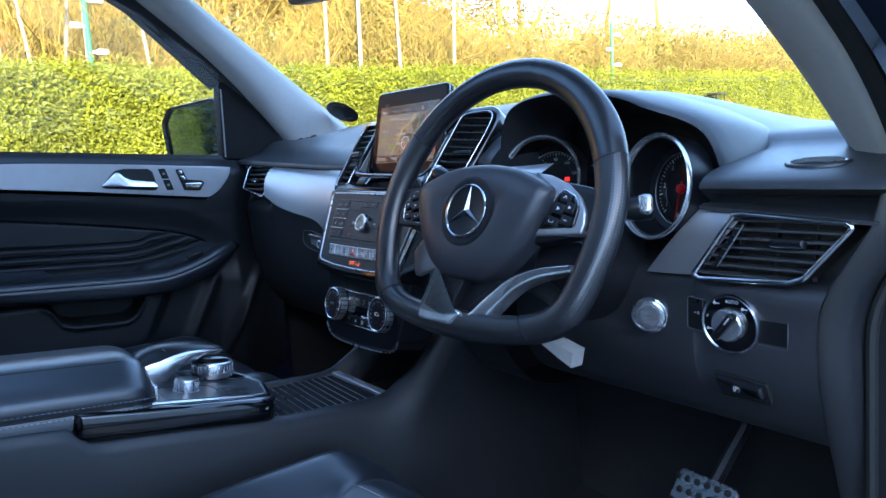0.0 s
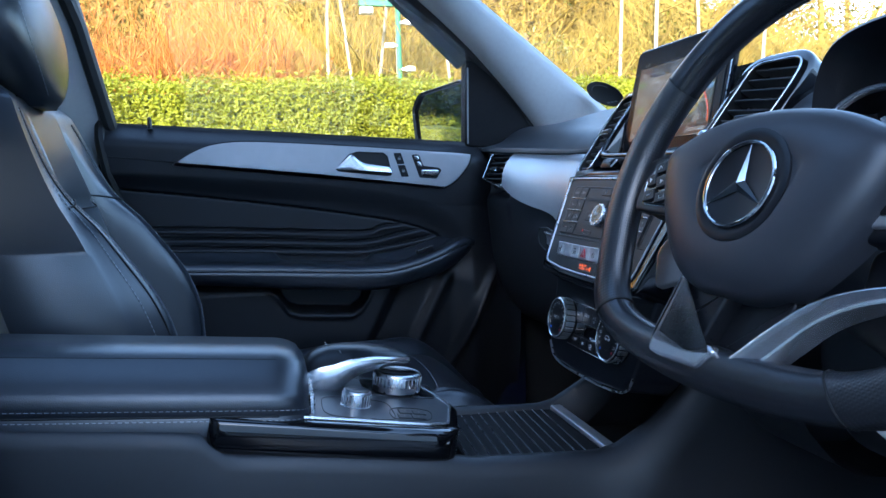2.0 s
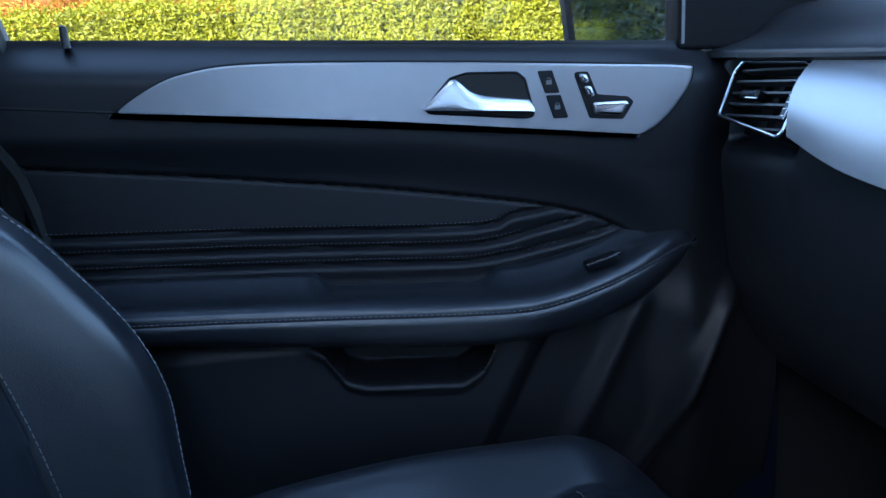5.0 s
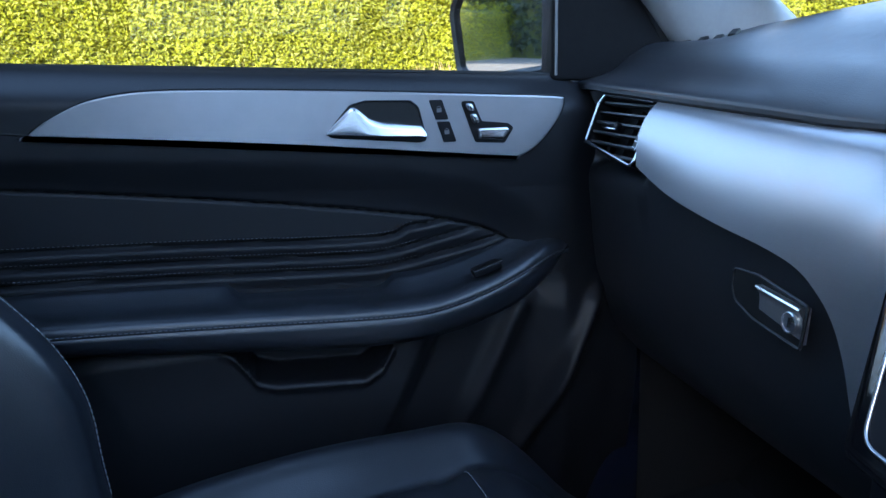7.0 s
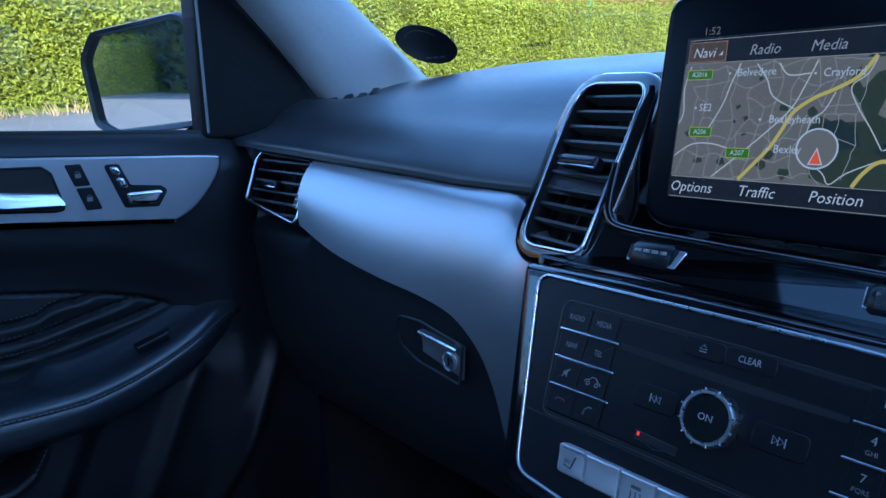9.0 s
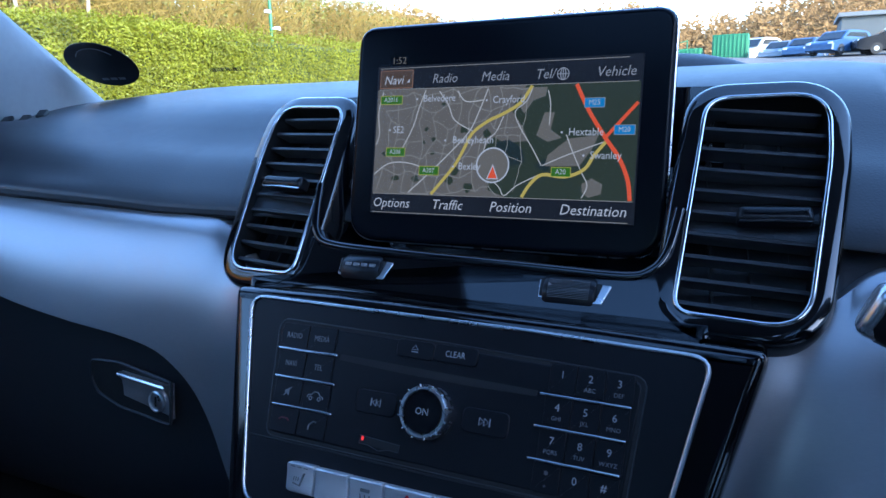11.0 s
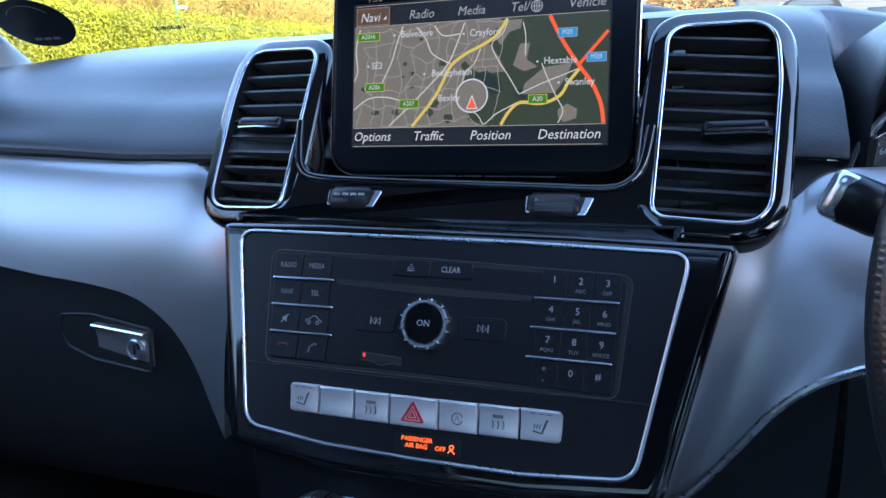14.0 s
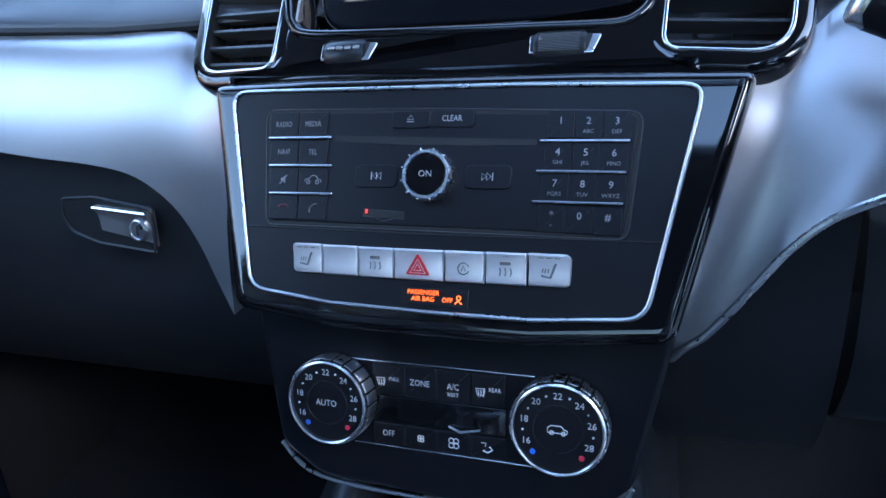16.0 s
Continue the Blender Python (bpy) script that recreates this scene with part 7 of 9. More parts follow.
# ---- screen ----
FDs = Frame((0.003, 0.09, 1.15), (1, 0, 0), (0, 0.2, 0.98))
M_PANEL = mat("black_screen_face", (0.004, 0.005, 0.008), 0.22, spec=0.12, var=0.1)
disp = thing("infotainment_screen", (0, 0.1, 1.13), "tablet-like screen showing a road map on the dashboard", "screen")
g = Geo()
do = rounded([(-0.1062, -0.0268), (0.1055, -0.0275), (0.1055, 0.1175), (-0.1055, 0.1185)], [0.022, 0.022, 0.013, 0.013], 8)
g.prism(do, FDs, -0.014, 0.0, 0.003, back=True)
part("housing", g, M_PANEL, disp, "thin black screen housing", 50)
g = Geo()
g.tube([FDs.at(u, v, -0.0035) for u, v in do], 0.0008, 6, closed=True)
part("edge_line", g, M_MATCHROME, disp)
g = Geo()
g.box((0, 0.02, -0.035), (0.09, 0.06, 0.05), FDs, 0.01)
part("stand", g, M_PLASTIC, disp)


def lit(name, color, power=0.105):
    m = bpy.data.materials.new(name)
    m.use_nodes = True
    b = m.node_tree.nodes["Principled BSDF"]
    b.inputs["Base Color"].default_value = (0.01, 0.01, 0.01, 1)
    b.inputs["Roughness"].default_value = 0.3
    b.inputs["Specular IOR Level"].default_value = 0.12
    b.inputs["Emission Color"].default_value = (*color, 1)
    b.inputs["Emission Strength"].default_value = power
    return m


L_BAR = lit("screen_bar", (0.012, 0.014, 0.020))
L_URBAN = lit("map_urban", (0.150, 0.135, 0.115))
L_GREEN = lit("map_green", (0.034, 0.046, 0.030))
L_WATER = lit("map_dark_wood", (0.018, 0.030, 0.030))
L_GREY = lit("map_light", (0.165, 0.150, 0.125))
L_LANE = lit("map_lane", (0.30, 0.285, 0.25))
L_ROAD = lit("map_road", (0.48, 0.46, 0.42))
L_YEL = lit("map_main_road", (0.55, 0.42, 0.09))
L_RED = lit("map_motorway", (0.80, 0.10, 0.035))
L_TXT = lit("screen_text", (0.50, 0.51, 0.53))
L_DIM = lit("screen_text_dim", (0.27, 0.28, 0.30))
L_SIGN = lit("map_sign_green", (0.05, 0.16, 0.015))
L_EDGE = lit("map_sign_edge", (0.42, 0.40, 0.06))
L_SIGNB = lit("map_sign_blue", (0.03, 0.22, 0.48))
L_SEL = lit("screen_tab", (0.085, 0.055, 0.038))
L_SELEDGE = lit("screen_tab_edge", (0.30, 0.16, 0.10))
scr = part("screen_glass", Geo().box((0, 0.0415, 0.0002), (0.177, 0.099, 0.0006), FDs), L_BAR, disp)
E0 = 0.0006


def flat(name, outline, m, k, parent=None):
    g = Geo()
    g.add([FDs.at(u, v, E0 + 0.00008 * k) for u, v in outline], [tuple(range(len(outline)))])
    return part(name, g, m, parent or scr)


def strip(name, path, w, m, k, parent=None):
    """A flat band along a path on the screen."""
    g, P = Geo(), [Vector(p) for p in spline(path, 4)]
    rows = []
    for i, p in enumerate(P):
        t = (P[min(i + 1, len(P) - 1)] - P[max(i - 1, 0)]).normalized()
        q = Vector((-t.y, t.x)) * (w / 2)
        rows.append([FDs.at(p.x + q.x, p.y + q.y, E0 + 0.00008 * k), FDs.at(p.x - q.x, p.y - q.y, E0 + 0.00008 * k)])
    g.grid(rows)
    return part(name, g, m, parent or scr)


MX0, MX1, MY0, MY1 = -0.0875, 0.0875, 0.0055, 0.0750
flat("map_area", [(MX0, MY0), (MX1, MY0), (MX1, MY1), (MX0, MY1)], L_URBAN, 0)
rr = random.Random(9)
def blob(name, pts, m, k):
    flat(name, [(min(MX1, max(MX0, u)), min(MY1, max(MY0, v))) for u, v in pts], m, k)


blob("map_wood", [(0.0185, 0.0750), (0.0095, 0.0600), (0.0170, 0.0500), (0.0220, 0.0405), (0.0060, 0.0395), (-0.0010, 0.0430), (-0.0050, 0.0395), (-0.0080, 0.0330), (0.0000, 0.0315), (0.0020, 0.0230), (-0.0050, 0.0180), (-0.0030, 0.0095), (0.0090, 0.0055), (0.0875, 0.0055), (0.0875, 0.0750)], L_GREEN, 1)
blob("map_dark_wood", [(0.0000, 0.0395), (0.0090, 0.0415), (0.0180, 0.0360), (0.0205, 0.0275), (0.0080, 0.0240), (0.0015, 0.0305)], L_WATER, 1.5)
blob("map_dark_wood", [(0.0260, 0.0250), (0.0330, 0.0300), (0.0380, 0.0270), (0.0340, 0.0220)], L_WATER, 1.5)
blob("map_village", [(0.0165, 0.0735), (0.0320, 0.0735), (0.0310, 0.0680), (0.0235, 0.0655), (0.0180, 0.0575), (0.0140, 0.0630)], L_GREY, 2)
blob("map_village", [(0.0310, 0.0580), (0.0375, 0.0580), (0.0355, 0.0475), (0.0430, 0.0425), (0.0340, 0.0400), (0.0265, 0.0440)], L_GREY, 2)
blob("map_village", [(0.0345, 0.0320), (0.0470, 0.0420), (0.0650, 0.0440), (0.0615, 0.0355), (0.0545, 0.0255), (0.0330, 0.0252)], L_GREY, 2)
blob("map_village", [(0.0565, 0.0150), (0.0625, 0.0185), (0.0690, 0.0150), (0.0685, 0.0092), (0.0610, 0.0068), (0.0570, 0.0100)], L_GREY, 2)
for c in range(13):
    u, v, r = rr.uniform(MX0 + 0.006, 0.0), rr.uniform(MY0 + 0.005, MY1 - 0.005), rr.uniform(0.0015, 0.0042)
    blob("map_park", [(u + r * rr.uniform(0.5, 1.3) * math.cos(a), v + r * rr.uniform(0.4, 1.0) * math.sin(a)) for a in [2 * math.pi * i / 8 for i in range(8)]], L_GREEN, 1.5)
# lanes: a crooked net over the town, thinning out to the woods
net = {}
for i in range(12):
    for j in range(7):
        net[i, j] = (MX0 + 0.004 + 0.0088 * i + rr.uniform(-0.0032, 0.0032) + 0.0012 * j, MY0 + 0.003 + 0.0107 * j + rr.uniform(-0.0034, 0.0034))
inside = lambda p: (min(MX1 - 0.0005, max(MX0 + 0.0005, p[0])), min(MY1 - 0.0005, max(MY0 + 0.0005, p[1])))
for (i, j), a in net.items():
    for k in ((1, 0), (0, 1)):
        b = net.get((i + k[0], j + k[1]))
        if b is None or rr.random() < 0.16:
            continue
        m = ((a[0] + b[0]) / 2 + rr.uniform(-0.0014, 0.0014), (a[1] + b[1]) / 2 + rr.uniform(-0.0014, 0.0014))
        strip("map_lane", [inside(a), inside(m), inside(b)], 0.00042, L_LANE, 3)
for p in ([(-0.087, 0.018), (-0.076, 0.0255), (-0.062, 0.0262), (-0.048, 0.0225)], [(-0.083, 0.0735), (-0.086, 0.060), (-0.0845, 0.045), (-0.087, 0.038)], [(-0.066, 0.036), (-0.059, 0.050), (-0.0555, 0.062), (-0.051, 0.0740)], [(-0.060, 0.0065), (-0.047, 0.018), (-0.030, 0.034), (-0.018, 0.047), (-0.012, 0.0600), (-0.007, 0.0735)], [(-0.041, 0.073), (-0.034, 0.064), (-0.029, 0.054), (-0.016, 0.047)], [(-0.028, 0.073), (-0.022, 0.066), (-0.010, 0.0665)]):
    strip("map_street", p, 0.0008, L_ROAD, 3.5)
for p in ([(0.0225, 0.073), (0.019, 0.065), (0.012, 0.0585), (0.0165, 0.048), (0.024, 0.037), (0.031, 0.0255)], [(0.0325, 0.0715), (0.0345, 0.063), (0.0345, 0.050)], [(0.0315, 0.0255), (0.044, 0.031), (0.056, 0.0355), (0.070, 0.0405)], [(0.0455, 0.0445), (0.050, 0.034), (0.056, 0.0220), (0.060, 0.014), (0.0570, 0.0065)], [(0.0045, 0.056), (0.000, 0.046), (-0.006, 0.0405), (-0.008, 0.030)], [(-0.004, 0.018), (0.004, 0.012), (0.008, 0.0065), (0.016, 0.0130), (0.0300, 0.0200)]):
    strip("map_street", p, 0.0007, L_ROAD, 3.5)
strip("map_trunk_road", [(0.0222, 0.0745), (0.0150, 0.0640), (0.0040, 0.0575), (-0.0060, 0.0530), (-0.0160, 0.0455), (-0.0215, 0.0350), (-0.0270, 0.0250), (-0.0360, 0.0140), (-0.0430, 0.0058)], 0.0021, L_YEL, 4)
strip("map_trunk_road", [(0.0195, 0.0058), (0.0245, 0.0140), (0.0320, 0.0200), (0.0460, 0.0190), (0.0575, 0.0235), (0.0630, 0.0320), (0.0700, 0.0405)], 0.0021, L_YEL, 4)
strip("map_motorway", [(0.0500, 0.0745), (0.0580, 0.0590), (0.0690, 0.0425), (0.0775, 0.0310), (0.0835, 0.0180), (0.0855, 0.0058)], 0.0024, L_RED, 5)
strip("map_motorway", [(0.0690, 0.0425), (0.0790, 0.0540), (0.0868, 0.0630)], 0.0020, L_RED, 5)
for v, u0, u1 in ((0.0893, -0.0865, 0.0800), (0.0752, -0.0865, 0.0865), (0.0053, -0.0870, 0.0870), (-0.0072, -0.0870, 0.0850)):
    strip("bar_line", [(u0, v), ((u0 + u1) / 2, v), (u1, v)], 0.0004, L_LANE, 1)
for s, u, v, b in (("Belvedere", -0.0405, 0.0682, 0), ("Crayford", 0.0075, 0.0662, 0), ("SE2", -0.0695, 0.0478, 0), ("Bexleyheath", -0.0150, 0.0410, 0), ("Bexley", -0.0165, 0.0242, 0), ("Hextable", 0.0575, 0.0457, 0), ("Swanley", 0.0700, 0.0318, 0)):
    text("place_name", s, FDs.moved(u, v, E0 + 0.0007), 0.0066, L_TXT, scr, squeeze=0.88)
    flat("place_dot", circle(0.0007, 10, (u - 0.0026 * len(s) * 0.62 - 0.002, v)), L_TXT, 7)
for s, u, v in (("A2016", -0.0765, 0.0680), ("A206", -0.0712, 0.0332), ("A207", -0.0455, 0.0212), ("A20", 0.0435, 0.0218), ("M25", 0.0615, 0.0632), ("M20", 0.0800, 0.0470)):
    w = 0.0058 + 0.0011 * (len(s) - 3)
    flat("sign_edge", [(u - w - 0.0004, v - 0.0030), (u + w + 0.0004, v - 0.0030), (u + w + 0.0004, v + 0.0030), (u - w - 0.0004, v + 0.0030)], L_DIM if s[0] == "M" else L_EDGE, 5.7)
    sg = flat("road_sign", [(u - w, v - 0.0026), (u + w, v - 0.0026), (u + w, v + 0.0026), (u - w, v + 0.0026)], L_SIGNB if s[0] == "M" else L_SIGN, 6)
    text("sign_text", s, FDs.moved(u, v, E0 + 0.0006), 0.0044, L_TXT, sg, squeeze=0.9)
# position ring and arrow
g = Geo()
g.tube([FDs.at(-0.0008 + 0.0108 * math.cos(x), 0.0253 + 0.0108 * math.sin(x), E0 + 0.0008) for x in [2 * math.pi * i / 40 for i in range(40)]], 0.0005, 5, closed=True)
part("position_ring", g, L_TXT, scr)
flat("position_lens", circle(0.0104, 32, (-0.0008, 0.0253)), L_GREY, 7.2)
flat("arrow_edge", [(-0.0046, 0.0165), (0.0036, 0.0165), (-0.0005, 0.0262)], L_TXT, 8.6)
flat("position_arrow", [(-0.0036, 0.0171), (0.0026, 0.0171), (-0.0005, 0.0246)], L_RED, 9.5)
for k, (s, u) in enumerate((("Navi", -0.0755), ("Radio", -0.0377), ("Media", -0.0026), ("Tel/", 0.0300), ("Vehicle", 0.0730))):
    if k == 0:
        flat("tab_edge", [(-0.0862, 0.0758), (-0.0612, 0.0758), (-0.0612, 0.0880), (-0.0862, 0.0880)], L_SELEDGE, 1)
        flat("tab", [(-0.0857, 0.0763), (-0.0617, 0.0763), (-0.0617, 0.0875), (-0.0857, 0.0875)], L_SEL, 2)
        flat("tab_mark", [(-0.0660, 0.0795), (-0.0636, 0.0795), (-0.0636, 0.0820)], L_TXT, 3)
    text("menu_text", s, FDs.moved(u, 0.0810, E0 + 0.0004), 0.0086, L_TXT if k == 0 else L_DIM, scr, shear=0.22, squeeze=0.92)
g = Geo()
for q in range(3):
    g.tube([FDs.at(0.0412 + 0.0036 * math.cos(x) * (1, 0.45, 0.001)[q], 0.0810 + 0.0036 * math.sin(x), E0 + 0.0004) for x in [2 * math.pi * i / 16 for i in range(16)]], 0.0003, 4, closed=True)
g.tube([FDs.at(0.0376, 0.0810, E0 + 0.0004), FDs.at(0.0448, 0.0810, E0 + 0.0004)], 0.0003, 4)
part("globe_symbol", g, L_DIM, scr)
for s, u in (("Options", -0.0725), ("Traffic", -0.0310), ("Position", 0.0125), ("Destination", 0.0640)):
    text("menu_text", s, FDs.moved(u, -0.0010, E0 + 0.0003), 0.0090, L_TXT, scr, shear=0.22, squeeze=0.95)
text("clock_text", "1:52", FDs.moved(-0.0725, 0.0942, 0.0003), 0.0066, L_URBAN, scr)
# clear cover glass: mirrors the side window at a slant
M_COVERGLASS = glass("screen_cover_glass", (0.98, 0.98, 0.98))
cn = M_COVERGLASS.node_tree
fz = cn.nodes.new("ShaderNodeFresnel")
fz.inputs["IOR"].default_value = 1.5
weak = cn.nodes.new("ShaderNodeMath")
weak.operation = 'MULTIPLY'
weak.inputs[1].default_value = 0.07
cn.links.new(fz.outputs[0], weak.inputs[0])
for nd_ in cn.nodes:
    if nd_.type == 'MIX_SHADER':
        cn.links.new(weak.outputs[0], nd_.inputs[0])
    if nd_.type == 'BSDF_GLOSSY':
        nd_.inputs["Roughness"].default_value = 0.12
g = Geo()
g.add([FDs.at(u, v, 0.0022) for u, v in ((-0.0890, -0.0085), (0.0890, -0.0085), (0.0890, 0.0915), (-0.0890, 0.0915))], [(0, 1, 2, 3)])
part("cover_glass", g, M_COVERGLASS, disp, "clear cover glass").visible_shadow = False

# ---- steering wheel ----
WC = Vector((0.392, -0.0665, 1.083))


class WheelFrame(Frame):
    """The wheel's plane; its parts are drawn a little larger than they are built."""

    def at(self, u, v, d=0.0):
        return self.o + self.u * (u * 0.955) + self.v * (v * 0.955) + self.n * (0.0108 + (d - 0.012) * 0.64 if d > 0.012 else d * 0.9)


M_HUB = mat("airbag_pad_black", (0.024, 0.026, 0.032), 0.38, bump=0.12, bscale=900, kind='leather', spec=0.6, var=0.1)
FW = WheelFrame(WC, (1, 0.085, 0), (0, math.sin(radians(22)), math.cos(radians(22))))
whl = thing("steering_wheel", tuple(WC), "black leather flat-bottomed steering wheel with silver lower spoke", "steering wheel")
RW = 0.178


def rim_pt(a):
    """A point of the rim's middle line; a: degrees from the right, counter-clockwise."""
    u, v = RW * math.cos(radians(a)), RW * math.sin(radians(a))
    k = step(-0.05, -0.14, v)
    if v < -0.09:                                # flattened bottom
        v = -0.09 - 0.06 * (1 - math.exp((v + 0.09) / 0.06))
    return u * (1 + 0.075 * k), v


def rim_piece(name, a0, a1, m, r=0.0185, label=""):
    rows, n = [], max(6, int(abs(a1 - a0) / 4))
    for i in range(n + 1):
        a = a0 + (a1 - a0) * i / n
        u, v = rim_pt(a)
        e = Vector((u, v)).normalized()
        thick = r * (1.0 + 0.10 * math.exp(-((a % 360 - 30) / 16) ** 2) + 0.10 * math.exp(-((a % 360 - 150) / 16) ** 2))
        rows.append([FW.at(u + e.x * thick * math.cos(t), v + e.y * thick * math.cos(t), 0.0155 * math.sin(t)) for t in [2 * math.pi * j / 16 for j in range(16)]])
    g = Geo()
    g.grid(rows, loop=True, caps=True)
    ob = part(name, g, m, whl, label, 60)
    uv = ob.data.uv_layers.new(name="leather")
    for f in ob.data.polygons:
        q = []
        for i in f.loop_indices:
            d = ob.data.vertices[ob.data.loops[i].vertex_index].co - FW.o
            a, b = d.dot(FW.u) / 0.93, d.dot(FW.v) / 0.93
            t = math.atan2(d.dot(FW.n) / 0.0155, (math.hypot(a, b) - RW) / r)
            q.append([(math.atan2(b, a) % (2 * math.pi)) * RW, t * r])
        for c, period in ((0, 2 * math.pi * RW), (1, 2 * math.pi * r)):
            lo = max(x[c] for x in q)
            for x in q:
                if lo - x[c] > period / 2:
                    x[c] += period
        for i, x in zip(f.loop_indices, q):
            uv.data[i].uv = x
    return ob


rim_piece("rim_top", 20, 146, M_RIM, 0.0183, "smooth black leather rim")
rim_piece("rim_side", 146, 222, M_RIMPERF, 0.0187, "perforated black leather rim")
rim_piece("rim_bottom", 222, 303, M_RIM, 0.0183, "smooth black leather rim")
rim_piece("rim_side", 303, 380, M_RIMPERF, 0.0187, "perforated black leather rim")
for a in (20, 146, 222, 303):
    u, v = rim_pt(a)
    e = Vector((u, v)).normalized()
    g = Geo()
    g.tube([FW.at(u + e.x * 0.0188 * math.cos(t), v + e.y * 0.0188 * math.cos(t), 0.0158 * math.sin(t)) for t in [2 * math.pi * j / 20 for j in range(20)]], 0.0007, 4, closed=True)
    part("rim_seam", g, M_DARK, whl)
# hub pad
half_hub = [(0.0, 0.060), (0.050, 0.055), (0.086, 0.043), (0.108, 0.029), (0.104, 0.006), (0.093, -0.018), (0.078, -0.041), (0.056, -0.065), (0.028, -0.079)]
hub = spline(half_hub + [(0.0, -0.081)] + [(-u, v) for u, v in half_hub[:0:-1]], 5, True)
g = Geo()
rows = []
for s, d in ((1.0, -0.012), (1.0, 0.010), (0.985, 0.020), (0.95, 0.027), (0.86, 0.034), (0.7, 0.038), (0.48, 0.0395), (0.44, 0.038), (0.42, 0.0375)):
    rows.append([FW.at(u * s, v * s - 0.004, d) for u, v in hub])
g.grid(rows, loop=True, caps=True)
pad = part("airbag_pad", g, M_HUB, whl, "black airbag pad", 60)
# emblem: a plain ring with three arms
FE = FW.moved(0, -0.006, 0.0375)
g = Geo()
g.lathe([(0.041, -0.003), (0.0405, 0.0015), (0.036, 0.0025), (0.033, 0.0015), (0.001, 0.0012)], FE, 48)
em = part("emblem_dish", g, M_SATIN, pad, "", 50)
g = Geo()
g.tube([FE.at(0.030 * math.cos(x), 0.030 * math.sin(x), 0.0030) for x in [2 * math.pi * i / 40 for i in range(40)]], 0.0015, 8, closed=True)
for k in range(3):
    a = radians(90 + 120 * k)
    d, s = FE.u * math.cos(a) + FE.v * math.sin(a), FE.v * math.cos(a) - FE.u * math.sin(a)
    o = FE.at(0, 0, 0.0020)
    g.add([o + s * 0.0048 - d * 0.001, o - s * 0.0048 - d * 0.001, o + d * 0.030, o + FE.n * 0.0028], [(0, 3, 2), (3, 1, 2), (1, 3, 0), (0, 2, 1)])
part("emblem", g, M_CHROME, em, "plain chrome ring with three arms")
text("lettering", "AIRBAG", FW.moved(-0.004, -0.062, 0.0335), 0.0085, M_SATIN, pad)
# side spokes: black arm, satin trim plate, black key pod with its keys
for s in (-1, 1):
    def side(pts):
        return [(s * u, v) for u, v in pts][::s]
    g = Geo()
    g.prism(spline(side([(0.070, 0.040), (0.115, 0.038), (0.168, 0.026), (0.174, 0.002), (0.160, -0.014), (0.105, -0.030), (0.072, -0.026)]), 4, True), FW, -0.018, 0.002, 0.005)
    sp = part("side_spoke", g, M_SATIN, whl, "", 50)
    g = Geo()
    g.prism(rounded(side([(0.066, 0.049), (0.096, 0.0445), (0.122, 0.0345), (0.142, 0.0195), (0.1525, 0.004), (0.1545, -0.011), (0.152, -0.0215), (0.083, -0.0255), (0.079, -0.018), (0.092, 0.000), (0.100, 0.028)]), [0.004, 0.02, 0.02, 0.02, 0.02, 0.01, 0.005, 0.004, 0.004, 0.01, 0.01], 4), FW, -0.004, 0.0065, 0.0025)
    # left trim is silver as well; satin black paints its dark reflection
    part("spoke_trim", g, M_SILVER if s > 0 else M_SATIN, sp, "satin silver spoke trim" if s > 0 else "", 50)
    pod = rounded(side([(0.119, 0.0275), (0.136, 0.0195), (0.1445, 0.006), (0.142, -0.0150), (0.090, -0.0175), (0.099, -0.002), (0.110, 0.016)]), [0.006, 0.008, 0.01, 0.006, 0.005, 0.02, 0.02], 4)
    g = Geo()
    g.prism(pod, FW, 0.002, 0.0085, 0.0015)
    pd = part("key_pod", g, M_GLOSS, sp, "gloss black key pod", 50)
    g = Geo()
    g.tube([FW.at(u, v, 0.0070) for u, v in inset(pod, -0.0006)], 0.0007, 6, closed=True)
    part("pod_edge", g, M_CHROME, sp)
    for k, (u, v, w, h) in enumerate(((0.1265, 0.0175, 0.014, 0.0095), (0.1345, 0.0060, 0.012, 0.0105), (0.1195, 0.0050, 0.014, 0.0110), (0.1320, -0.0080, 0.014, 0.0100), (0.1130, -0.0090, 0.018, 0.0095))):
        F = FW.moved(s * u, v, 0.0092).turned(s * -14)
        g = Geo()
        g.box((0, 0, 0.0006), (w, h, 0.0022), F, 0.0009)
        key = part("wheel_key", g, M_SATIN, pd)
        g = Geo()
        if k == 4:
            g.tube([F.at(0.003, 0.0014, 0.0019), F.at(0.003, -0.0013, 0.0019), F.at(-0.003, -0.0013, 0.0019), F.at(-0.003, 0.0014, 0.0019)], 0.00035, 4)
        elif k == 0:
            g.tube([F.at(-0.0022, -0.0012, 0.0019), F.at(0, 0.0016, 0.0019), F.at(0.0022, -0.0012, 0.0019)], 0.0004, 4)
        elif k == 3:
            g.box((0, 0, 0.0019), (0.0042, 0.0009, 0.0004), F)
        else:
            g.prism([(-0.0016, -0.0020), (0.0020, 0), (-0.0016, 0.0020)], F, 0.0016, 0.0020)
        part("key_mark", g, M_WHITE, key)
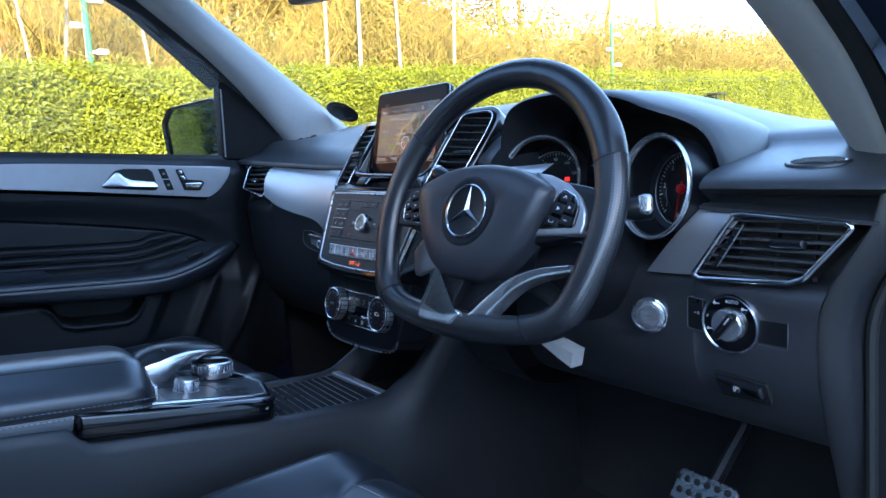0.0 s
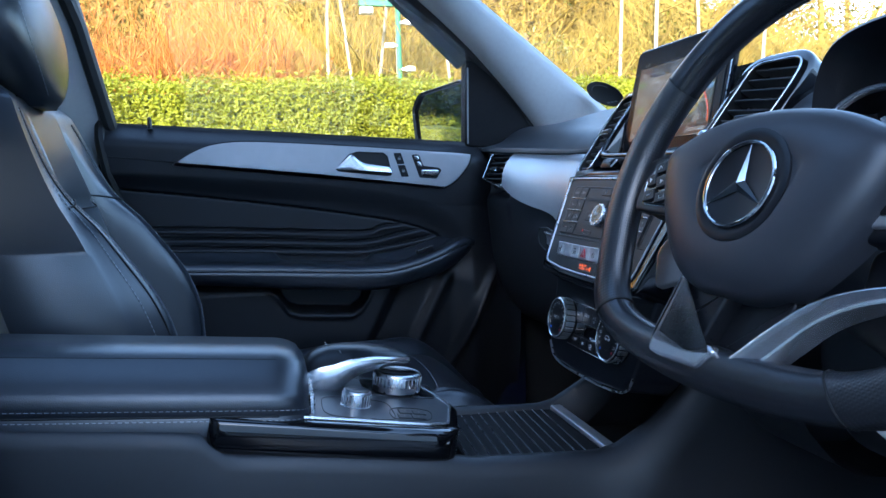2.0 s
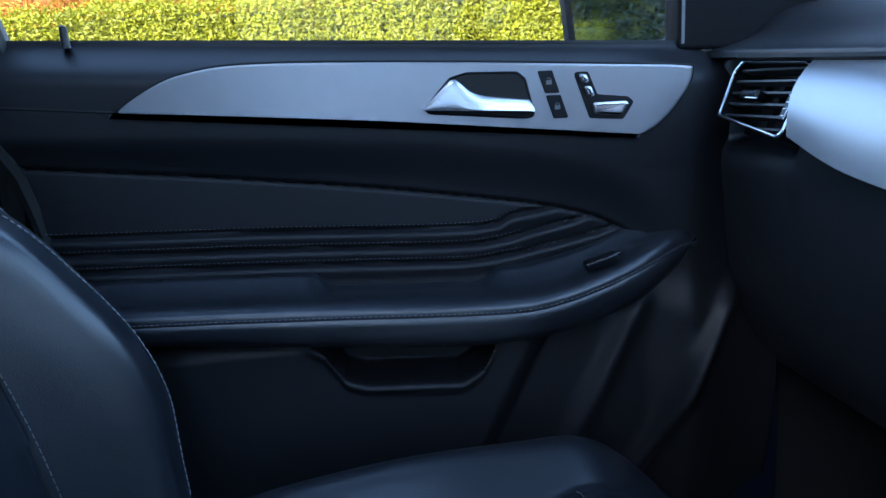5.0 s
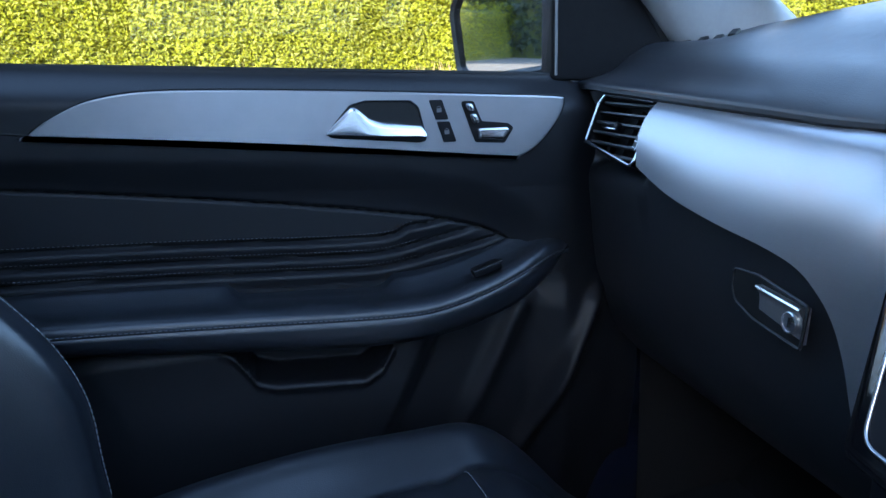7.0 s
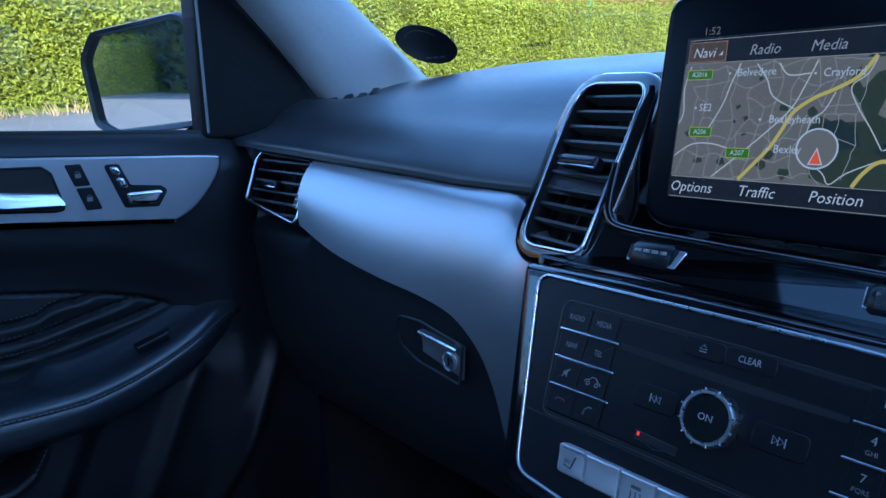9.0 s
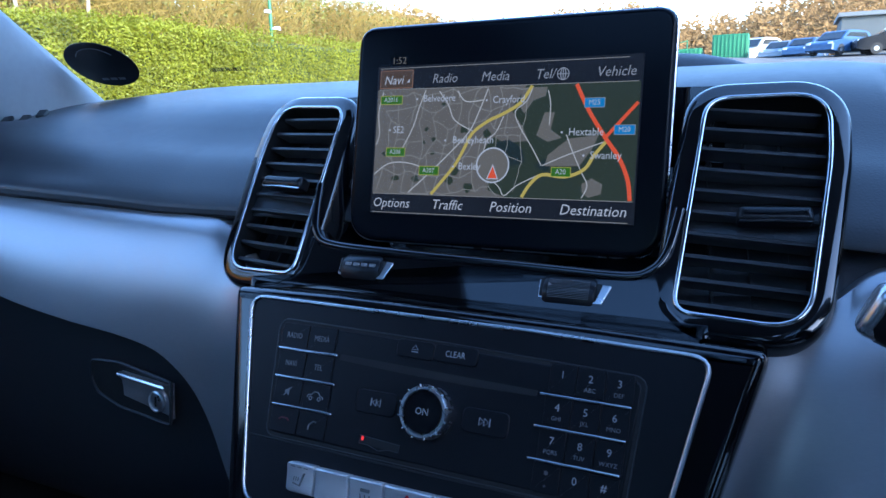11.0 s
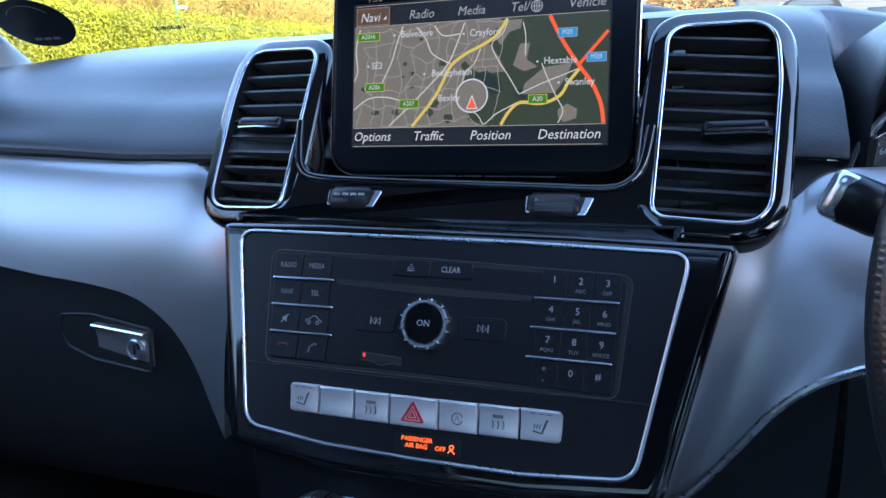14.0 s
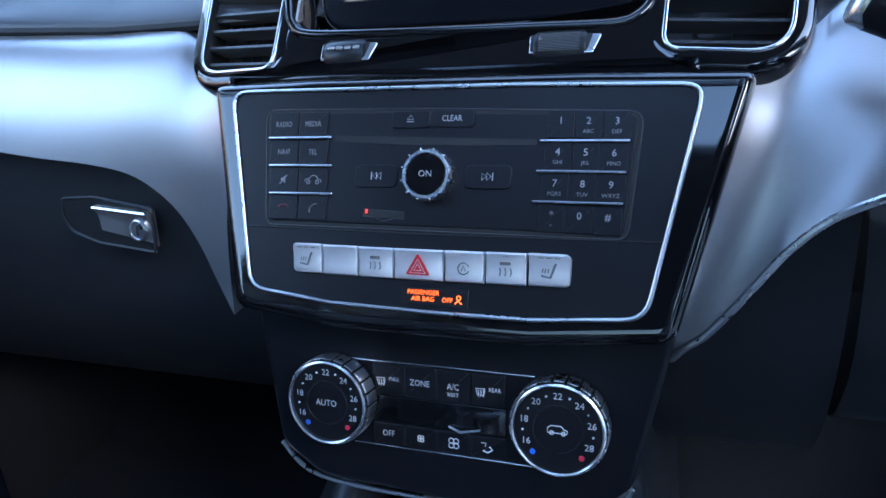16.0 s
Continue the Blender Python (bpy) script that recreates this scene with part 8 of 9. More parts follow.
# lower spoke: a black leg in a satin frame, and a satin arch that sweeps to the rim
g = Geo()
g.prism(rounded([(-0.043, -0.070), (-0.0575, -0.127), (-0.012, -0.127), (0.004, -0.078)], [0.003, 0.004, 0.006, 0.004], 4), FW, -0.004, 0.0125, 0.003)
part("lower_leg", g, M_SATIN, whl, "satin black lower spoke", 50)
g = Geo()
g.prism(rounded([(-0.0465, -0.072), (-0.0600, -0.126), (-0.0605, -0.1375), (-0.046, -0.1395), (-0.002, -0.1395), (0.011, -0.124), (0.004, -0.120), (-0.014, -0.1255), (-0.0555, -0.1235), (-0.0420, -0.073)], [0.001, 0.01, 0.008, 0.03, 0.008, 0.004, 0.006, 0.008, 0.003, 0.001], 4), FW, -0.002, 0.0185, 0.003)
part("spoke_edge", g, M_BUTTON, whl, "satin silver frame of the lower spoke", 50)
path = spline([(0.006, -0.1420), (0.024, -0.1280), (0.048, -0.1030), (0.074, -0.0800), (0.1065, -0.0655), (0.148, -0.0575)], 7)
rows = []
for i, (u, v) in enumerate(path):
    t = (Vector(path[min(i + 1, len(path) - 1)]) - Vector(path[max(i - 1, 0)])).normalized()
    q, w = Vector((-t.y, t.x)), lin(i / (len(path) - 1), [(0, 0.0120), (0.2, 0.0125), (0.45, 0.0105), (0.75, 0.0070), (1, 0.0045)])
    rows.append([FW.at(u + q.x * w * c, v + q.y * w * c, d) for c, d in ((-1, -0.012), (-1, 0.0050), (-0.92, 0.0072), (-0.72, 0.0074), (-0.62, 0.0058), (-0.1, 0.0098), (0.22, 0.0118), (0.36, 0.0117), (0.50, 0.0102), (0.90, 0.0022), (1, -0.002), (1, -0.012))])
g = Geo()
g.grid(rows, loop=True, caps=True)
part("lower_spoke", g, M_BUTTON, whl, "satin silver arch of the lower spoke", 40)
for s in (-1, 1):
    g = Geo()
    g.prism(rounded([(s * u, v) for u, v in [(0.135, -0.085), (0.070, -0.060), (0.070, -0.030), (0.128, -0.020), (0.148, -0.050)]][::s], 0.010, 4), FW, -0.036, -0.030, 0.002)
    # left paddle is pale chrome to paint the light on its grey plastic
    part("shift_paddle", g, M_MATCHROME if s < 0 else M_SATIN, whl, "", 50)
g = Geo()
g.prism(rounded([(-0.016, -0.130), (0.002, -0.078), (0.050, -0.076), (0.034, -0.106), (0.010, -0.134)], 0.004, 3), FW, -0.020, -0.004, 0.002)
part("lower_web", g, M_SATIN, whl)
# column and shroud
col = thing("steering_column", (0.325, 0.1, 1.02), "black steering column shroud with stalks", "steering column")
g = Geo()
rows = []
for d, w, h in ((-0.03, 0.045, 0.040), (-0.06, 0.060, 0.058), (-0.11, 0.068, 0.066), (-0.17, 0.075, 0.075), (-0.24, 0.085, 0.085)):
    rows.append([FW.at(w * math.cos(t), -0.005 + h * math.sin(t), d) for t in [2 * math.pi * j / 24 for j in range(24)]])
g.grid(rows, loop=True, caps=True)
part("shroud", g, M_PLASTIC, col, "", 60)
# gear stalk on the passenger side and wiper stalk on the other
for s, end in ((1, (0.510, 0.085, 1.079)), (-1, (0.207, 0.006, 1.126))):
    e = Vector(end)
    root = FW.at(s * 0.06, 0.02, -0.085)
    g = Geo()
    d = (e - root).normalized()
    g.tube([root, root.lerp(e, 0.6), e - d * 0.03], 0.008, 10)
    g.tube([e - d * 0.036, e - d * 0.02, e - d * 0.004, e], 0.0150 if s > 0 else 0.0125, 14, taper=[0.7, 1.0, 1.0, 0.85])
    stk = part("stalk", g, M_SATIN, col, "", 50)
    g = Geo()
    su = Vector((0, 0, 1)).cross(d).normalized()
    nb = d if s < 0 else (d * 0.45 + Vector((0, -0.9, 0.25))).normalized()
    su = Vector((0, 0, 1)).cross(nb).normalized()
    F = Frame(e if s < 0 else e - d * 0.006 + nb * 0.012, su, nb.cross(su), nb)
    g.prism(rounded([(-0.0085, -0.012), (0.0085, -0.012), (0.0085, 0.012), (-0.0085, 0.012)], 0.008, 6), F, -0.004, 0.005, 0.004)
    part("stalk_button", g, M_BUTTON, stk, "", 50)
# pale lower cover under the column
g = Geo()
rows = []
for k in range(13):
    t = k / 12
    x, y = 0.334 + 0.066 * t, 0.045 + 0.020 * t
    hi = 0.9180 - 0.026 * t
    lo = hi - 0.005 - 0.019 * t ** 0.8
    rows.append([(x, y, hi), (x, y - 0.003, hi - 0.002), (x - 0.006 * t, y - 0.003, lo + 0.002), (x - 0.006 * t, y, lo), (x - 0.006 * t, y + 0.02, lo), (x, y + 0.02, hi)])
g.grid(rows, loop=True, caps=True)
part("lower_cover", g, M_PILLAR, col)

# ---- centre console ----
con = thing("centre_console", (0, -0.3, 0.5), "black centre console with a ribbed tray and control panel", "console")


def con_top(y):
    return lin(y, [(-0.95, 0.920), (-0.64, 0.884), (-0.505, 0.867), (-0.470, 0.861), (-0.456, 0.838), (-0.40, 0.831), (-0.239, 0.806), (-0.205, 0.797), (-0.055, 0.785), (-0.03, 0.789), (0.025, 0.818), (0.06, 0.85), (0.10, 0.90)])


for s in (-1, 1):
    rows = []
    for i in range(62):
        y = -0.95 + 1.05 * i / 49
        t = con_top(y)
        k = 0.012 * math.exp(-((y + 0.0) / 0.06) ** 2)
        rows.append([(s * 0.080, y, t - 0.06), (s * 0.082, y, t - 0.004), (s * 0.087, y, t), (s * 0.096, y, t - 0.001), (s * 0.103, y, t - 0.006), (s * (0.107 + k), y, t - 0.02), (s * (0.112 + k), y, t - 0.06), (s * (0.118 + 1.5 * k), y, t - 0.12), (s * 0.13, y, 0.62), (s * 0.14, y, 0.49)])
    g = Geo()
    g.grid(rows)
    part("side_wall", g, M_PLASTIC, con, "matt black console side", 60)
# ribbed tray
g = Geo()
FT = Frame((-0.006, -0.115, 0.782), (1, 0, 0), (0, 1, -0.05))
g.box((0, -0.004, -0.004), (0.175, 0.165, 0.008), FT, 0.002)
tray = part("tray_floor", g, M_COVER, con, "ribbed black tray cover")
for k in range(12):
    v = -0.080 + 0.0128 * k
    g = Geo()
    g.tube([FT.at(-0.084, v + 0.004, 0.0004), FT.at(0.084, v - 0.004, 0.0004)], 0.0008, 5)
    part("tray_rib", g, M_MATCHROME, tray)
g = Geo()
g.box((-0.004, 0.086, 0.003), (0.172, 0.016, 0.006), FT, 0.002)
part("silver_bar", g, M_SILVER, con, "satin silver bar at the tray's end")
# sheet blackened for the shade inside the cubby
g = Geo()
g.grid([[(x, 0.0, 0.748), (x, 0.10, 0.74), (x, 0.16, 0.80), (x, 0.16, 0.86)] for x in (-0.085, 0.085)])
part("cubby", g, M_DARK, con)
# control panel
FCp = Frame((0, -0.30, 0.846), (1, 0, 0), (0, 1, -0.18))
g = Geo()
g.prism(rounded([(-0.100, -0.17), (0.100, -0.17), (0.098, 0.060), (0.088, 0.088), (0.0, 0.112), (-0.088, 0.088), (-0.098, 0.060)], [0.01, 0.01, 0.01, 0.016, 0.06, 0.016, 0.01], 5), FCp, -0.032, -0.002, 0.008)
part("panel_rim", g, M_GLOSS, con, "gloss black panel rim", 50)
cpo = rounded([(-0.088, -0.15), (0.088, -0.15), (0.086, 0.055), (0.078, 0.078), (0.0, 0.100), (-0.078, 0.078), (-0.086, 0.055)], [0.01, 0.01, 0.01, 0.014, 0.06, 0.014, 0.01], 5)
g = Geo()
g.prism(cpo, FCp, -0.010, 0.0, 0.001)
cp = part("control_panel", g, M_CPANEL, con, "satin black control panel")
g = Geo()
g.tube([FCp.at(u, v, 0.0) for u, v in cpo], 0.0020, 6, closed=True)
part("chrome_line", g, M_BUTTON, con)
g = Geo()
rows = []
for v, k in ((-0.174, 0.25), (-0.170, 0.8), (-0.160, 1.0), (0.0, 1.0), (0.058, 1.0), (0.074, 0.88), (0.084, 0.55), (0.089, 0.10)):
    rows.append([FCp.at(0.086 + a * k, v, d) for a, d in ((0, -0.001), (0.0125, -0.0014), (0.0165, -0.0030), (0.0190, -0.0065), (0.0200, -0.014), (0.0195, -0.029), (0.0170, -0.033), (0.0, -0.034))])
g.grid(rows, loop=True, caps=True)
part("panel_flank", g, M_GLOSS, con, "gloss black flank of the panel", 60)
for u, v in ((0.045, 0.052), (0.062, 0.048), (0.045, 0.036), (0.062, 0.032)):
    g = Geo()
    g.box((u, v, 0.0004), (0.0155, 0.0145, 0.0014), FCp, 0.0006)
    part("key", g, M_SATIN, cp)
    g = Geo()
    g.box((u, v, 0.0012), (0.004, 0.0012, 0.0003), FCp)
    part("key_mark", g, M_GREYPRINT, cp)
# thin joint lines of the switch plate
for pts in ([(0.008, -0.050), (0.030, -0.056), (0.072, -0.052), (0.078, -0.010), (0.074, 0.018), (0.040, 0.022), (0.012, 0.016), (0.004, -0.02)], [(0.034, 0.024), (0.072, 0.020), (0.070, 0.058), (0.034, 0.064)]):
    g = Geo()
    g.tube([FCp.at(u, v, 0.0002) for u, v in spline(pts, 4, True)], 0.0005, 4, closed=True)
    part("plate_joint", g, M_DARK, cp)
# small knob
g = Geo()
F = FCp.moved(0.028, -0.018)
g.lathe([(0.0175, 0.0), (0.0175, 0.0005), (0.0165, 0.001), (0.0160, 0.014), (0.0152, 0.0162), (0.0145, 0.0168), (0.012, 0.0163), (0.001, 0.0163)], F, 40)
kb = part("mode_knob", g, M_MATCHROME, con, "ribbed silver knob", 40)
g = Geo()
for k in range(24):
    a = 2 * math.pi * k / 24
    g.box((0.0164, 0, 0.0075), (0.0006, 0.0020, 0.012), Frame(F.o, F.u * math.cos(a) + F.v * math.sin(a), F.v * math.cos(a) - F.u * math.sin(a)), 0.0002)
part("ribs", g, M_CHROME, kb)
g = Geo()
g.lathe([(0.0142, 0.016), (0.0139, 0.0174), (0.0125, 0.0177), (0.001, 0.0175)], F, 36)
part("cap", g, M_SATIN, kb, "black cap of the knob")
# hand rest over the rotary controller
HX = -0.052
hr = thing("touch_controller", (HX, -0.30, 0.84), "arched silver hand rest with black touch pad over a rotary controller", "controller")
ztop = curve([(-0.398, 0.846), (-0.390, 0.866), (-0.372, 0.881), (-0.345, 0.887), (-0.305, 0.885), (-0.270, 0.878), (-0.245, 0.870), (-0.238, 0.866)])
zbot = curve([(-0.398, 0.832), (-0.352, 0.828), (-0.338, 0.836), (-0.322, 0.849), (-0.300, 0.857), (-0.270, 0.861), (-0.238, 0.863)])
hw = curve([(-0.398, 0.020), (-0.385, 0.030), (-0.35, 0.036), (-0.31, 0.034), (-0.27, 0.027), (-0.245, 0.017), (-0.238, 0.010)])
rows, crows = [], []
for i in range(33):
    y = -0.398 + 0.16 * i / 32
    t, b, w = ztop(y) + 0.014, zbot(y) + 0.009, hw(y)
    y = -0.382 + 0.143 * i / 32
    m, h = (t + b) / 2, (t - b) / 2
    sq = lambda c: math.copysign(abs(c) ** 0.92, c)
    ring_ = [(HX + w * sq(math.cos(a)), y, m + h * sq(math.sin(a))) for a in [2 * math.pi * j / 28 for j in range(28)]]
    rows.append(ring_)
    crows.append([(HX + (p[0] - HX) * 1.015, p[1], p[2] + 0.0010) for p in ring_[2:14]])
g = Geo()
g.grid(rows, loop=True, caps=True)
part("hand_rest", g, M_BUTTON, hr, "polished silver hand rest", 60)
g = Geo()
g.grid(crows)
tp = part("touch_pad", g, M_SATIN, hr, "satin black touch pad", 60)
g = Geo()
for u in (-0.012, 0.0, 0.012):
    g.box((HX + u, -0.341, 0.9025), (0.005, 0.0012, 0.0006), None)
g.tube([(HX - 0.028, -0.326, 0.8965), (HX, -0.330, 0.9022), (HX + 0.028, -0.326, 0.8965)], 0.0005, 4)
part("touch_marks", g, M_GREYPRINT, tp)
g = Geo()
g.prism(rounded([(HX - 0.036, 0.0), (HX + 0.038, 0.0), (HX + 0.034, 0.088), (HX - 0.030, 0.092)], 0.012, 4), FCp, 0.0, 0.0012, 0.0006)
part("controller_well", g, M_GLOSS, hr)
F = Frame((HX + 0.012, -0.258, 0.846), (1, 0, 0), (0, 1, -0.12))
g = Geo()
g.lathe([(0.0295, -0.004), (0.0300, 0.004), (0.0300, 0.014), (0.0285, 0.0175), (0.0255, 0.0185), (0.021, 0.0160), (0.001, 0.0155)], F, 48)
rc = part("rotary_controller", g, M_MATCHROME, hr, "ribbed silver rotary controller", 40)
g = Geo()
for k in range(36):
    a = 2 * math.pi * k / 36
    g.box((0.0301, 0, 0.009), (0.0008, 0.0030, 0.011), Frame(F.o, F.u * math.cos(a) + F.v * math.sin(a), F.v * math.cos(a) - F.u * math.sin(a)), 0.0002)
part("ribs", g, M_CHROME, rc)
g = Geo()
g.lathe([(0.0245, 0.0165), (0.0240, 0.0188), (0.021, 0.0180), (0.001, 0.0172)], F, 40)
part("cap", g, M_GLOSS, rc, "gloss black cap of the controller")
# armrest lid
lid = thing("console_armrest", (0, -0.6, 0.88), "black leather console armrest with twin stitched seams", "armrest")
rows, s1, s2, s3, s4 = [], [], [], [], []
for i in range(61):
    y = -0.97 + 0.600 * (i / 60) ** 0.8
    e = max(0.0, y + 0.405) / 0.035                     # rounds off towards the front end
    r = math.sqrt(max(0.0, 1 - min(1, e) ** 2))
    up = 0.10 * (-0.40 - y)
    t = 0.916 + up - 0.016 * (1 - r)
    b = 0.848 + up
    w = 0.072 + 0.027 * r
    prof = [(-1.0, 0.0), (-1.005, 0.24), (-0.985, 0.27), (-0.985, 0.30), (-1.0, 0.33), (-0.99, 0.48), (-0.95, 0.62), (-0.62, 0.955), (-0.575, 0.99), (-0.565, 0.97), (-0.545, 1.0), (0, 1.03), (0.545, 1.0), (0.565, 0.97), (0.575, 0.99), (0.62, 0.955), (0.95, 0.62), (0.99, 0.48), (1.0, 0.33), (0.985, 0.30), (0.985, 0.27), (1.005, 0.24), (1.0, 0.0)]
    rows.append([(w * a, y, b + (t - b) * c) for a, c in prof])
    s1.append((w * 0.998 + 0.0006, y, b + (t - b) * 0.375))
    s2.append((w * 1.003 + 0.0006, y, b + (t - b) * 0.225))
    s3.append((w * 0.568, y, b + (t - b) * 0.985))
    s4.append((w * 0.992, y, b + (t - b) * 0.285))
g = Geo()
g.grid(rows, loop=True, caps=True)
lp = part("lid", g, M_LEATHER, lid, "", 60)
stitches("stitching", s1, lp)
stitches("stitching", s2, lp)
for sm in (s3, s4):
    g = Geo()
    g.tube(sm[:-4], 0.0011, 5)
    part("lid_seam", g, M_DARK, lp)
g = Geo()
g.box((0.02, -0.368, 0.868), (0.11, 0.006, 0.020), None, 0.002)
part("lid_catch", g, M_MATCHROME, lid)

# ---- pedals ----
ped = thing("brake_pedal", (0.44, 0.26, 0.60), "brushed metal pedal with rubber studs", "pedal")
F = Frame((0.45, 0.255, 0.625), (1, 0, 0), (0, 0.5, 0.85))
g = Geo()
g.prism(rounded([(-0.055, -0.05), (0.055, -0.05), (0.05, 0.045), (-0.045, 0.05)], 0.012, 4), F, -0.006, 0.0, 0.002)
pd = part("plate", g, M_MATCHROME, ped)
for r in range(5):
    for c in range(6):
        g = Geo()
        g.lathe([(0.0052, -0.001), (0.0050, 0.0018), (0.0035, 0.0026), (0.0005, 0.0026)], F.moved(-0.040 + 0.016 * c + 0.008 * (r % 2) - 0.004, -0.036 + 0.018 * r), 10)
        part("stud", g, M_RUBBER, pd)
g = Geo()
g.tube([F.at(0.0, 0.0, -0.006), (0.46, 0.36, 0.72), (0.46, 0.42, 0.85)], 0.010, 8)
part("lever", g, M_PLASTIC, ped)

# ---- windscreen sticker ----
stick_t = thing("windscreen_sticker", (-0.617, 0.323, 1.277), "dark round sticker on the windscreen", "sticker")
FSt = Frame((-0.612, 0.322, 1.272), (0.97, 0.22, 0), (-0.05, -0.8, 0.6))
g = Geo()
el = [(0.047 * math.cos(a), 0.040 * math.sin(a)) for a in [2 * math.pi * k / 40 for k in range(40)]]
g.prism(el, FSt, -0.0004, 0.0004)
stp = part("disc", g, M_SATIN, stick_t)
g = Geo()
g.tube([FSt.at(u * 0.6, v * 0.6 + 0.006, 0.0008) for u, v in el[3:18]], 0.0006, 4)
part("print_arc", g, M_GREYPRINT, stp)
for k in range(3):
    g = Geo()
    g.box((0.012 * (k - 1), -0.026, 0.0006), (0.009, 0.004, 0.0006), FSt)
    part("print_bar", g, M_GREYPRINT, stp)
bar = thing("windscreen_code_bars", (-0.45, 0.38, 1.255), "small row of dark printed bars on the windscreen", "marking")
FBa = Frame((-0.470, 0.385, 1.262), (0.99, 0.12, 0), (-0.05, -0.8, 0.6))
g = Geo()
for k in range(14):
    g.box((-0.022 + 0.0034 * k, 0, 0), (0.0008 + 0.0008 * (k % 3), 0.006, 0.0004), FBa)
part("bars", g, M_DARK, bar)

sp = thing("centre_speaker", (0.02, 0.45, 1.24), "low black speaker dome on the dashboard's far edge", "speaker")
g = Geo()
g.grid([[(0.03 + 0.115 * r * math.cos(a), 0.45 + 0.055 * r * math.sin(a), 1.236 + 0.022 * (1 - r ** 3)) for a in [2 * math.pi * j / 32 for j in range(32)]] for r in (1.0, 0.9, 0.75, 0.5, 0.2)], loop=True, caps=True)
part("dome", g, M_PLASTIC, sp, "", 60)
rvm = thing("interior_mirror", (-0.2, 0.05, 1.47), "dark interior mirror under the roof", "mirror")
FRM = Frame((-0.235, 0.06, 1.475), (1, -0.05, -0.12), (0, -0.1, 1))
g = Geo()
g.prism(rounded([(-0.095, -0.024), (0.095, -0.024), (0.105, 0.03), (-0.105, 0.03)], 0.018, 5), FRM, -0.03, 0.006, 0.005)
part("housing", g, M_PLASTIC, rvm)
g = Geo()
g.tube([FRM.at(0.02, 0.0, -0.02), (-0.19, 0.06, 1.56)], 0.012, 8)
part("mount", g, M_PLASTIC, rvm)

# ---- seats ----
def pad_shape(fr, bk, nu, nv):
    """A closed cushion: a front and a back surface of points by (s, t) in -1..1, 0..1."""
    rows = []
    for j in range(nv + 1):
        t = j / nv
        front = [fr(-1 + 2 * i / nu, t) for i in range(nu + 1)]
        back = [bk(1 - 2 * i / nu, t) for i in range(nu + 1)]
        rows.append(front + back)
    g = Geo()
    g.grid(rows, loop=True, caps=True)
    return g


